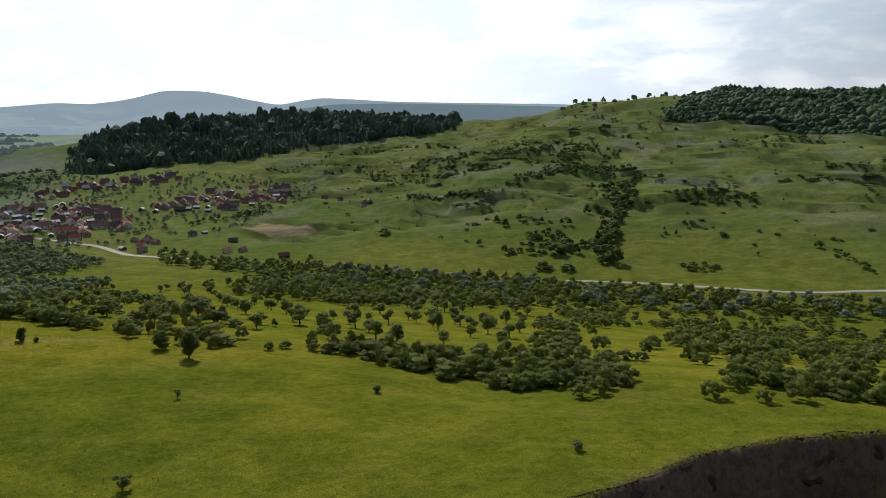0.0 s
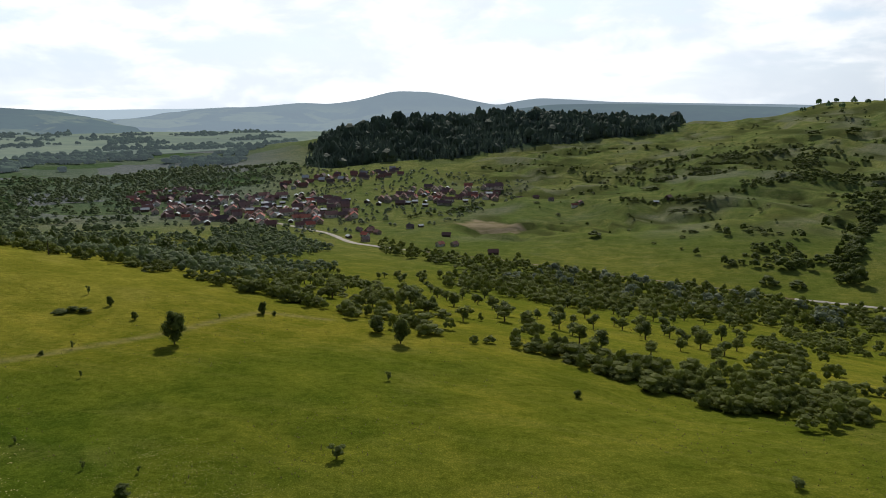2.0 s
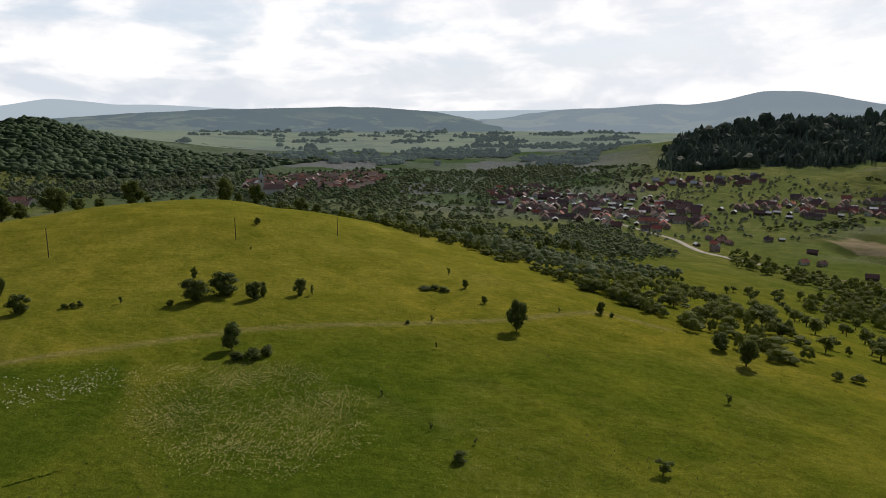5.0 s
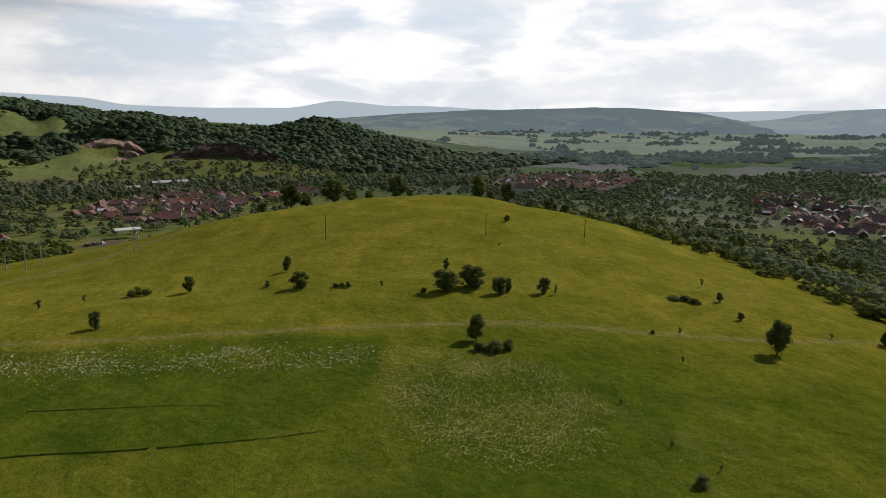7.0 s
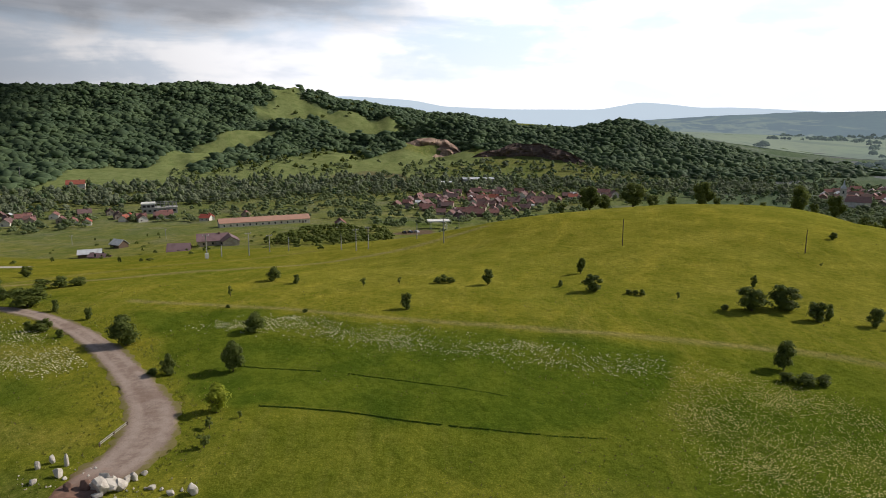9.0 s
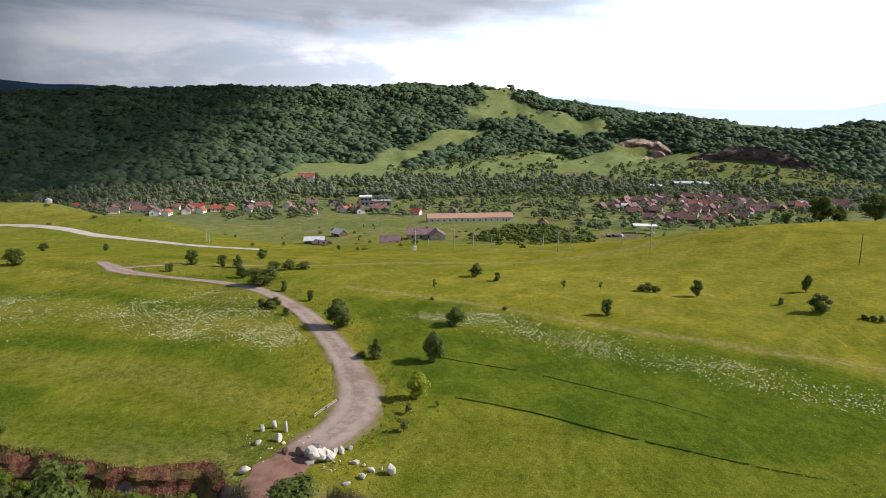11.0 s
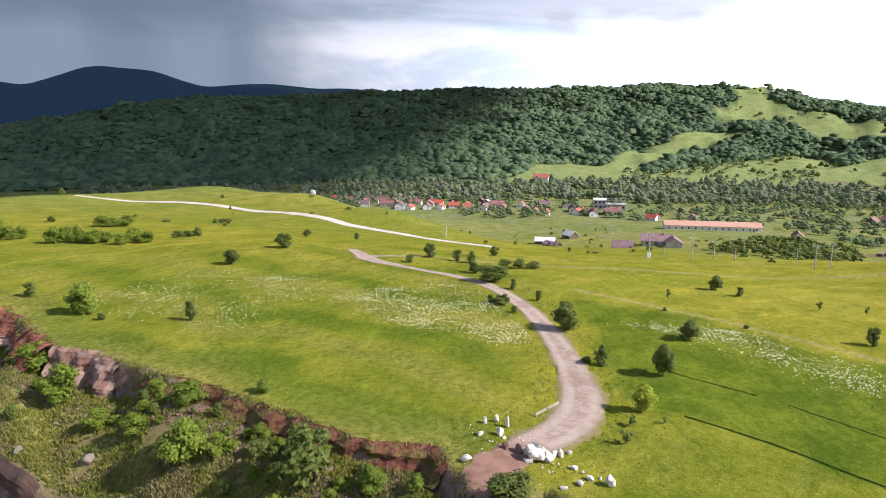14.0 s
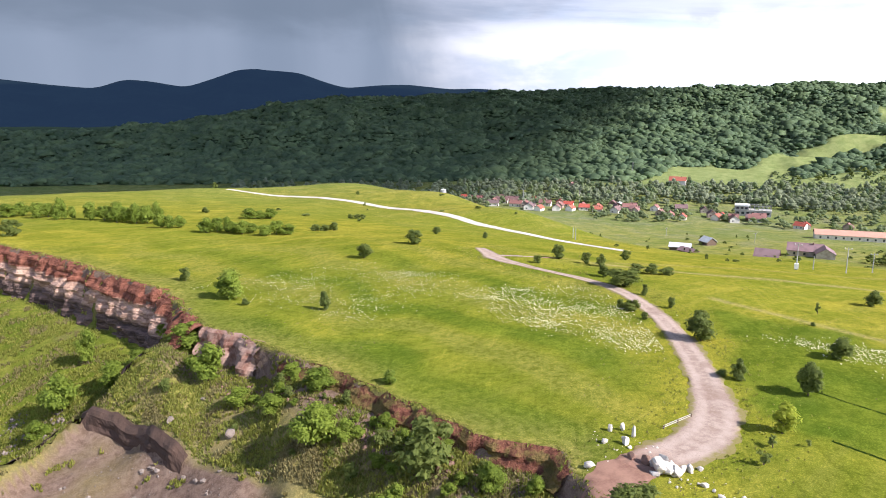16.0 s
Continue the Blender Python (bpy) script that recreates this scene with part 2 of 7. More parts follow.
def outline_distance(x, y, p):
    """Metres inside a closed outline (outside: minus)."""
    best, within = np.full(x.shape, 1e9), np.zeros(x.shape, bool)
    for (ax, ay), (bx, by) in zip(p, np.roll(p, -1, 0)):
        dx, dy = bx - ax, by - ay
        k = np.clip(((x - ax) * dx + (y - ay) * dy) / (dx * dx + dy * dy), 0, 1)
        best = np.minimum(best, np.hypot(x - ax - k * dx, y - ay - k * dy))
        within ^= ((ay > y) != (by > y)) & (x < (bx - ax) * (y - ay) / (by - ay + 1e-12) + ax)
    return np.where(within, best, -best)


def rim_distance(x, y):
    return outline_distance(x, y, RIM_XY)


# the upper bench of the quarry
BENCH = [(100, 60), (104, 30), (150, 15), (185, 30), (177, 74), (167.5, 90.5), (163.8, 94.5), (161, 97), (159, 99.5), (157, 103.5), (155.2, 109), (153.2, 112), (140, 110), (120, 80)]
BENCH_XY = np.array([at(a, r) for a, r in BENCH])

# its lower floor, a step below the upper part
LOWER = [(161.3, 96.5), (159.5, 92.6), (157.6, 87.5), (155.7, 81.5), (154.2, 78), (151.5, 73), (147.5, 67.5), (142, 61), (136, 50), (150, 15), (185, 25), (174, 62), (168.5, 84), (164.2, 92)]
LOWER_XY = np.array([at(a, r) for a, r in LOWER])


def step(v, lo, hi):
    k = np.clip((v - lo) / (hi - lo), 0, 1)
    return k * k * (3 - 2 * k)


def near_az(x, y, lo, hi, soft):
    """1 between two bearings, fading over soft degrees."""
    a = np.degrees(np.arctan2(-x, y)) % 360
    a = np.where(a > 300, a - 360, a)
    return step(a, lo - soft, lo + soft) * (1 - step(a, hi - soft, hi + soft))


def terrace(x, y, z):
    """Where on its step a place of the terraced hillside lies: 0 to 1, the bank from 0.88 on."""
    u = (z + wobble(x, y, 170, 7) * 5 + wobble(x, y, 60, 10) * 1.5) / 5.5
    return u - np.floor(u)


def ragged(x, y):
    """How far the quarry's rim strays from its line."""
    return wobble(x, y, 9, 11) * 0.75 + wobble(x, y, 3.5, 12) * 0.25


def height(x, y, fine=True):
    """The ground's height at arrays of places."""
    shape = np.shape(x)
    x, y = np.ravel(np.asarray(x, float)), np.ravel(np.asarray(y, float))
    z = np.concatenate([_kernel(x[i:i + 20000], y[i:i + 20000]) @ LAND_W for i in range(0, len(x), 20000)]) - 20.0
    r = np.hypot(x, y)
    far = step(r, 130, 500)
    if fine:
        z += wobble(x, y, 42, 3) * 0.22 + wobble(x, y, 11, 4) * 0.06
        z += far * (wobble(x, y, 150, 5) * 2.2 + wobble(x, y, 60, 6) * 0.7) * (0.25 + 0.75 * step(z, -46, -30)) * (1 - 0.8 * near_az(x, y, 85, 175, 8) * (1 - step(r, 430, 600)))
        west = near_az(x, y, 84, 180, 6) * step(r, 820, 1050) * (1 - step(r, 1500, 1750))
        z += west * (wobble(x, y, 330, 8) * 15 + (0.5 - np.abs(wobble(x, y, 190, 9))) * 12 + (0.5 - np.abs(wobble(x, y, 120, 28))) * 9 + wobble(x, y, 80, 27) * 3.5)
        # terraces of the east hillside
        hill = near_az(x, y, -70, 14, 4) * step(r, 400, 470) * (1 - step(r, 1100, 1250))
        u = terrace(x, y, z)
        z += hill * 5.2 * step(wobble(x, y, 120, 18), -0.9, 0.2) * (step(u, 0.84, 0.96) - u)
        z += hill * (wobble(x, y, 75, 19) * 3.2 + wobble(x, y, 34, 20) * 0.9)
    # quarry
    d = rim_distance(x, y) + ragged(x, y)
    bench = step(outline_distance(x, y, BENCH_XY) + wobble(x, y, 12, 16) * 0.8, -1.3, 0.8)
    ramp = near_az(x, y, 115.5, 121.5, 1.2)
    scarp = step(d, 0, 0.9) * (2.3 + 0.8 * wobble(x, y, 23, 13) + 1.5 * near_az(x, y, 147.8, 154.5, 1.2)) * (1 - ramp) + step(d, 0.5, 26) * 8.2 + step(outline_distance(x, y, LOWER_XY) + wobble(x, y, 7, 14) * 0.5, -0.2, 0.8) * 1.7 * near_az(x, y, 154.6, 200, 1.3) + step(d, 2, 12) * wobble(x, y, 13, 17) * 0.5
    deep = step(d, 0, 4.0) * 9.5 + step(d, 5, 42) * 11.5 + step(d, 3, 60) * wobble(x, y, 26, 15) * 1.2
    z -= np.where(d > 0, bench * scarp + (1 - bench) * deep, 0)
    return z.reshape(shape)

# ---- materials ----
def material(name):
    m = bpy.data.materials.new(name)
    m.use_nodes = True
    return m, Nodes(m.node_tree)


def finish(m, n, colour, rough=0.9, bump=None, strength=0.4, metal=0.0, spec=0.3, distance=1.0):
    ins = {"Base Color": colour if not isinstance(colour, tuple) else (*colour, 1.0), "Roughness": rough, "Metallic": metal, "Specular IOR Level": spec}
    if bump is not None:
        ins["Normal"] = n("ShaderNodeBump", {"Height": bump, "Strength": strength, "Distance": distance})
    n("ShaderNodeOutputMaterial", {0: n("ShaderNodeBsdfPrincipled", ins)})
    return m


def plain(name, colour, rough=0.8, other=None, scale=3.0, amount=0.5, bump=0.3, metal=0.0, spec=0.3):
    """A worn surface: two tones at two scales, with fine relief."""
    m, n = material(name)
    vec = n("ShaderNodeTexCoord").outputs["Object"]
    other = other or tuple(c * 0.65 for c in colour)
    a, b = n.noise(vec, scale, 5.0, 0.6), n.noise(vec, scale * 7, 4.0, 0.6)
    tint = n.mix(n.math("MULTIPLY", n.ramp(a, 0.38, 0.66), amount), colour, other)
    tint = n.mix(n.math("MULTIPLY", n.ramp(b, 0.35, 0.75), amount * 0.5), tint, tuple(min(c * 1.3, 0.9) for c in colour))
    return finish(m, n, tint, rough, b, bump, metal, spec, 0.05)


def varied(name, first, second, rough=0.85, scale=2.0, bump=0.3):
    """A surface whose tone differs from thing to thing."""
    m, n = material(name)
    info = n("ShaderNodeObjectInfo").outputs["Random"]
    vec = n("ShaderNodeTexCoord").outputs["Object"]
    a, b = n.noise(vec, scale, 4.0, 0.6), n.noise(vec, scale * 9, 4.0, 0.6)
    tint = n.mix(info, first, second)
    tint = n.mix(n.math("MULTIPLY", n.ramp(a, 0.4, 0.7), 0.45), tint, tuple(0.5 * min(p, q) for p, q in zip(first, second)))
    return finish(m, n, tint, rough, b, bump, 0.0, 0.3, 0.05)


def foliage(name, dark, light, scale=1.2, translucent=0.25, island=0.5):
    """Leaves: a tone for each leaf or crown, and light that shines through."""
    m, n = material(name)
    geo = n("ShaderNodeNewGeometry")
    vec = geo.outputs["Position"]
    pick = geo.outputs["Random Per Island"]
    patch = n.noise(vec, scale * 0.05, 3.0, 0.5)
    fine = n.noise(vec, scale, 4.0, 0.65)
    f = n.math("ADD", n.math("MULTIPLY", pick, island), n.math("MULTIPLY", n.ramp(fine, 0.3, 0.7), 0.35))
    f = n.math("ADD", f, n.math("MULTIPLY", n.ramp(patch, 0.35, 0.65), 0.75 - island), clamp=True)
    tint = n.mix(f, dark, light)
    bump = n("ShaderNodeBump", {"Height": fine, "Strength": 0.5, "Distance": 0.6})
    bsdf = n("ShaderNodeBsdfPrincipled", {"Base Color": tint, "Roughness": 0.65, "Specular IOR Level": 0.16, "Normal": bump})
    glow = n("ShaderNodeBsdfTranslucent", {0: n.mix(0.5, tint, light)})
    n("ShaderNodeOutputMaterial", {0: n("ShaderNodeMixShader", {0: translucent, 1: bsdf, 2: glow})})
    return m


LEAF = foliage("leaf_green", (0.062, 0.092, 0.022), (0.200, 0.240, 0.058), 2.0, 0.5)
LEAF_BRIGHT = foliage("leaf_fresh_green", (0.17, 0.22, 0.020), (0.46, 0.50, 0.060), 2.0, 0.5)
LEAF_FRESH = foliage("leaf_quarry", (0.062, 0.108, 0.013), (0.275, 0.345, 0.050), 2.5, 0.45)
# lightened copy of the leaves, for backlit thickets and fruit trees
LEAF_HEDGE_LIT = foliage("leaf_lightened", (0.105, 0.132, 0.030), (0.310, 0.345, 0.088), 1.6, 0.6, 0.4)
# far willow, wood and spruce leaves, made paler and bluer to stand for haze
LEAF_GREY = foliage("leaf_willow", (0.140, 0.175, 0.118), (0.330, 0.375, 0.245), 2.0, 0.5)
LEAF_WOOD = foliage("broadleaf_wood", (0.072, 0.122, 0.078), (0.195, 0.278, 0.140), 0.5, 0.5, 0.2)
LEAF_SPRUCE = foliage("spruce_wood", (0.135, 0.180, 0.160), (0.240, 0.295, 0.230), 0.6, 0.55, 0.3)
LEAF_DEEP = foliage("deep_green_wood", (0.080, 0.115, 0.092), (0.140, 0.185, 0.128), 0.6, 0.5, 0.3)
LEAF_ORCHARD = foliage("orchard_leaf", (0.075, 0.108, 0.026), (0.225, 0.265, 0.068), 2.0, 0.5)
# valley leaves, lightened and greyed in place of the air's haze
LEAF_HAZED = foliage("hazed_leaf", (0.115, 0.155, 0.085), (0.300, 0.360, 0.180), 2.0, 0.55, 0.35)
GRASS_BLADE = foliage("grass_blades", (0.150, 0.185, 0.030), (0.33, 0.325, 0.075), 1.0, 0.5)
GRASS_SHADE_DARK = foliage("shade_dark_grass", (0.040, 0.080, 0.012), (0.080, 0.140, 0.018), 1.0, 0.4)
GRASS_WEED = foliage("weed_leaves", (0.080, 0.112, 0.020), (0.270, 0.290, 0.064), 1.0, 0.4)
GRASS_DRY = foliage("dry_grass", (0.12, 0.11, 0.04), (0.27, 0.23, 0.10), 1.0, 0.25)
FLOWER = plain("daisy_white", (0.68, 0.65, 0.42), 0.8, (0.62, 0.56, 0.28), 2.0, 0.4, 0.0)
FLOWER_YELLOW = plain("flower_yellow", (0.60, 0.52, 0.19), 0.8, (0.56, 0.49, 0.22), 2.0, 0.4, 0.0)
BARK = plain("bark", (0.11, 0.085, 0.06), 0.95, (0.05, 0.04, 0.03), 6.0, 0.7, 0.8)


def ground_material():
    m, n = material("meadow_ground")
    vec = n("ShaderNodeNewGeometry").outputs["Position"]

    def mask(name):
        return n("ShaderNodeAttribute", None, attribute_name=name).outputs["Fac"]

    big = n.noise(vec, 0.012, 4.0, 0.55)
    mid = n.noise(vec, 0.09, 5.0, 0.6, 0.4)
    small = n.noise(vec, 0.9, 5.0, 0.65)
    fine = n.noise(vec, 5.0, 4.0, 0.7)
    stripe = n.noise(n("ShaderNodeVectorMath", {0: vec, 1: (0.05, 0.5, 0.2)}, operation="MULTIPLY"), 0.8, 4.0, 0.6, 0.5)
    grass = n.mix(n.ramp(mid, 0.35, 0.68), (0.165, 0.182, 0.021), (0.262, 0.248, 0.034))
    grass = n.mix(n.math("MULTIPLY", n.ramp(big, 0.4, 0.62), 0.6), grass, (0.135, 0.172, 0.021))
    grass = n.mix(n.math("MULTIPLY", n.ramp(stripe, 0.45, 0.75), 0.35), grass, (0.330, 0.295, 0.068))
    # lush green, which also darkens the near meadow for its dimmer light
    lush = n.mix(n.ramp(mid, 0.3, 0.7), (0.054, 0.100, 0.011), (0.098, 0.148, 0.016))
    grass = n.mix(mask("lush"), grass, lush)
    # yellower grass towards the crest, brightened in place of sheen at low angles
    grass = n.mix(mask("gold"), grass, n.mix(n.ramp(mid, 0.3, 0.7), (0.225, 0.222, 0.030), (0.318, 0.302, 0.052)))
    straw = n.mix(n.ramp(small, 0.35, 0.7), (0.285, 0.255, 0.085), (0.17, 0.172, 0.038))
    grass = n.mix(mask("dry"), grass, straw)
    # the valley's fields: squares of their own tone
    cell = n("ShaderNodeTexVoronoi", {"Vector": n("ShaderNodeVectorMath", {0: vec, 1: (1.0, 1.0, 0.0)}, operation="MULTIPLY"), "Scale": 0.007, "Randomness": 0.85}, distance="MANHATTAN")
    crop = n("ShaderNodeSeparateColor", {0: cell.outputs["Color"]})
    field = n.mix(crop.outputs[0], (0.06, 0.115, 0.020), (0.19, 0.215, 0.075))
    field = n.mix(n.math("MULTIPLY", n.ramp(crop.outputs[1], 0.7, 0.8), 0.6), field, (0.30, 0.27, 0.15))
    grass = n.mix(n.math("MULTIPLY", mask("fields"), 0.8), grass, field)
    clump = n.noise(vec, 0.28, 5.0, 0.62, 0.6)
    grass = n.mix(n.math("MULTIPLY", n.ramp(clump, 0.36, 0.66), 0.35), grass, n.mix(1.0, grass, (0.60, 0.68, 0.62), "MULTIPLY"))
    grass = n.mix(n.math("MULTIPLY", n.ramp(small, 0.42, 0.62), 0.55), grass, n.mix(1.0, grass, (0.60, 0.68, 0.58), "MULTIPLY"))
    grass = n.mix(n.math("MULTIPLY", n.ramp(fine, 0.46, 0.66), 0.85), grass, n.mix(1.0, grass, (1.85, 1.7, 1.8), "MULTIPLY"))
    fleck = n.noise(vec, 2.2, 6.0, 0.75)
    grass = n.mix(n.math("MULTIPLY", n.ramp(fleck, 0.56, 0.68), 0.4), grass, n.mix(1.0, grass, (1.5, 1.42, 1.7), "MULTIPLY"))
    bands = n.noise(n("ShaderNodeVectorMath", {0: n("ShaderNodeVectorRotate", {0: vec, 3: radians(25)}, rotation_type="Z_AXIS"), 1: (0.02, 0.13, 0.0)}, operation="MULTIPLY"), 1.0, 5.0, 0.65, 0.6)
    grass = n.mix(n.math("MULTIPLY", n.ramp(bands, 0.50, 0.66), 0.45), grass, n.mix(1.0, grass, (1.38, 1.26, 1.25), "MULTIPLY"))
    lodged = n.noise(n("ShaderNodeVectorMath", {0: n("ShaderNodeVectorRotate", {0: vec, 3: radians(-35)}, rotation_type="Z_AXIS"), 1: (0.09, 0.75, 0.0)}, operation="MULTIPLY"), 1.0, 5.0, 0.65, 0.8)
    grass = n.mix(n.math("MULTIPLY", n.ramp(lodged, 0.55, 0.70), 0.5), grass, n.mix(1.0, grass, (1.45, 1.32, 1.5), "MULTIPLY"))
    grass = n.mix(n.math("MULTIPLY", n.ramp(lodged, 0.46, 0.32), 0.4), grass, n.mix(1.0, grass, (0.62, 0.68, 0.6), "MULTIPLY"))
    grass = n.mix(1.0, grass, (0.86, 0.845, 0.75), "MULTIPLY")
    # bluer with distance: haze put into the grass colour
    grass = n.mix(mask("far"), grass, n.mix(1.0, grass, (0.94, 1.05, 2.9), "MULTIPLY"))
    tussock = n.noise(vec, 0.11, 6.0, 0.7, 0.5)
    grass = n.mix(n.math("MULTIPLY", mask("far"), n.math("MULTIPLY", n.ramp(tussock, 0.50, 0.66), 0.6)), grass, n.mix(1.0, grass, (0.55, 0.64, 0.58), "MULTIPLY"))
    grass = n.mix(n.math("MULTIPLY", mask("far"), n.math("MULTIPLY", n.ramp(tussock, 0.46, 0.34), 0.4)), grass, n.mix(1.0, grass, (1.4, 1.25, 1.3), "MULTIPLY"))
    scrub = n.mix(n.ramp(small, 0.3, 0.7), (0.050, 0.068, 0.022), (0.098, 0.105, 0.036))
    grass = n.mix(mask("scrub"), grass, scrub)
    grass = n.mix(mask("pasture"), grass, n.mix(n.ramp(mid, 0.3, 0.7), (0.165, 0.215, 0.080), (0.250, 0.290, 0.125)))
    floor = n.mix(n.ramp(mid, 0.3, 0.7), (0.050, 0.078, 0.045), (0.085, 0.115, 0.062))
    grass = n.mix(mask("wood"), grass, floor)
    soil = n.mix(n.ramp(small, 0.3, 0.7), (0.105, 0.068, 0.050), (0.190, 0.135, 0.102))
    soil = n.mix(n.math("MULTIPLY", n.ramp(fine, 0.45, 0.7), 0.6), soil, (0.23, 0.175, 0.14))
    grass = n.mix(mask("soil"), grass, soil)
    grass = n.mix(mask("straw"), grass, n.mix(n.ramp(stripe, 0.4, 0.6), (0.42, 0.34, 0.23), (0.30, 0.25, 0.14)))
    relief = n.math("ADD", n.math("MULTIPLY", small, 1.0), n.math("MULTIPLY_ADD", fine, 0.5, n.math("MULTIPLY", clump, 1.5)))
    return finish(m, n, grass, 1.0, relief, 0.5, 0.0, 0.0, 0.5)


GROUND = ground_material()


def gravel_material():
    """Trodden gravel: two pale wheel tracks, a rougher middle, earth and grass creeping in from the sides."""
    m, n = material("pale_gravel")
    vec = n("ShaderNodeNewGeometry").outputs["Position"]
    side = n("ShaderNodeAttribute", None, attribute_name="side").outputs["Fac"]
    big, mid, fine = n.noise(vec, 0.15, 4.0, 0.6), n.noise(vec, 0.9, 5.0, 0.65, 0.3), n.noise(vec, 6.0, 4.0, 0.7)
    tint = n.mix(n.ramp(mid, 0.35, 0.65), (0.26, 0.195, 0.16), (0.36, 0.285, 0.24))
    track = n.math("SUBTRACT", 1.0, n.ramp(n.math("ABSOLUTE", n.math("SUBTRACT", side, 0.45)), 0.05, 0.28))
    tint = n.mix(n.math("MULTIPLY", track, 0.5), tint, (0.42, 0.34, 0.29))
    tint = n.mix(n.math("MULTIPLY", n.ramp(big, 0.5, 0.65), 0.5), tint, (0.20, 0.135, 0.105))
    tint = n.mix(n.math("MULTIPLY", n.ramp(fine, 0.5, 0.7), 0.4), tint, (0.15, 0.11, 0.09))
    creep = n.ramp(n.math("MULTIPLY_ADD", mid, 0.7, side), 1.02, 1.25)
    tint = n.mix(creep, tint, n.mix(fine, (0.13, 0.13, 0.03), (0.24, 0.19, 0.09)))
    # red earth carried onto its end
    end = n("ShaderNodeAttribute", None, attribute_name="end").outputs["Fac"]
    red = n.mix(n.ramp(mid, 0.35, 0.65), (0.16, 0.085, 0.062), (0.28, 0.165, 0.125))
    tint = n.mix(n.ramp(n.math("MULTIPLY_ADD", mid, 0.8, end), 0.75, 1.25), tint, red)
    return finish(m, n, tint, 0.95, n.math("ADD", mid, n.math("MULTIPLY", fine, 0.5)), 0.6, 0.0, 0.1, 0.1)


GRAVEL = gravel_material()
GRAVEL_WHITE = plain("white_gravel", (0.50, 0.46, 0.40), 0.95, (0.38, 0.34, 0.29), 0.2, 0.6, 0.5)
RED_SOIL = plain("red_soil", (0.25, 0.145, 0.105), 0.95, (0.14, 0.07, 0.05), 0.6, 0.7, 0.6)
ROCK_WHITE = plain("white_limestone", (0.56, 0.52, 0.46), 0.9, (0.30, 0.25, 0.21), 1.5, 0.7, 0.9)
ROCK_DARK = plain("brown_rock", (0.20, 0.12, 0.09), 0.95, (0.09, 0.06, 0.05), 1.5, 0.6, 0.8)


# ---- meshes ----
def mesh_of(name, verts, faces, mat=None, smooth=False):
    """A mesh from arrays; faces: an array of corners, all of the same number, or a list of such arrays."""
    faces = faces if isinstance(faces, list) else [faces]
    faces = [np.asarray(f, np.int32) for f in faces if len(f)]
    mesh = bpy.data.meshes.new(name)
    verts = np.asarray(verts, np.float32)
    mesh.vertices.add(len(verts))
    mesh.vertices.foreach_set("co", verts.ravel())
    loops = np.concatenate([f.ravel() for f in faces])
    sizes = np.concatenate([np.full(len(f), f.shape[1], np.int32) for f in faces])
    mesh.loops.add(len(loops))
    mesh.loops.foreach_set("vertex_index", loops)
    mesh.polygons.add(len(sizes))
    mesh.polygons.foreach_set("loop_start", np.concatenate([[0], np.cumsum(sizes)[:-1]]).astype(np.int32))
    mesh.polygons.foreach_set("use_smooth", np.full(len(sizes), smooth))
    if mat:
        mesh.materials.append(mat)
    mesh.update(calc_edges=True)
    mesh.validate()
    return mesh


def put(name, mesh, parent=None, m=None, label=""):
    ob = new(name, mesh)
    ob.parent = parent
    if m is not None:
        ob.matrix_basis = m
    if label:
        ob["label"] = label
    return ob


def inside(x, y, area):
    """Whether places lie inside an outline of (bearing, distance)."""
    p = np.array([at(a, r) for a, r in area])
    hit = np.zeros(np.shape(x), bool)
    for (ax, ay), (bx, by) in zip(p, np.roll(p, -1, 0)):
        hit ^= ((ay > y) != (by > y)) & (x < (bx - ax) * (y - ay) / (by - ay + 1e-12) + ax)
    return hit


def level(x, y):
    return float(height(np.array([x]), np.array([y]))[0])


# outlines in the plan: bearing, distance
SPRUCE_WOOD = [(26.2, 905), (21, 895), (15, 895), (7, 915), (-2.5, 945), (-3.5, 1150), (4, 1260), (15, 1300), (23, 1260), (25.8, 1100)]
EAST_WOOD = [(-18.8, 830), (-24, 790), (-30, 760), (-36, 740), (-50, 740), (-50, 1200), (-24, 1200), (-21.5, 1010), (-19.5, 900)]
MOUND_WOOD = [(90, 1080), (84, 960), (76.5, 900), (70, 840), (62, 860), (53, 1080), (52, 1160), (60, 1120), (66, 1110), (70, 1150), (76, 1200), (84, 1200), (89, 1160)]
LONG_WOOD = [(170, 800), (160, 770), (147, 765), (137, 760), (127, 760), (118, 770), (112, 790), (104, 860), (92, 900), (90, 1080), (82, 1200), (82, 1700), (95, 1710), (130, 1760), (170, 1780)]
GRASSY = [[(101.4, 1560), (99.0, 1560), (98.8, 1414), (94.9, 1308), (91.3, 1253), (89.0, 1225), (90.5, 1190), (93.1, 1168), (95.8, 1205), (97.6, 1275), (102.3, 1271), (102.5, 1308), (100.6, 1373)],
          [(103.2, 1150), (100.4, 1125), (101.1, 1093), (103.7, 1060), (105.8, 945), (107.3, 889), (107.0, 740), (119, 740), (116.5, 820), (115.2, 899), (112.5, 950), (110.8, 890), (108.8, 992), (106.6, 1062), (104.9, 1095)],
          [(99.4, 1046), (95.9, 1068), (93.2, 960), (88, 960), (88, 740), (107, 740), (106.2, 860), (101.5, 945)], [(95.4, 1330), (91.8, 1285), (89.4, 1210), (93.3, 1195)], [(92.5, 985), (86, 1000), (84, 880), (93, 860)]]
WOODS = [SPRUCE_WOOD, EAST_WOOD, MOUND_WOOD, LONG_WOOD]
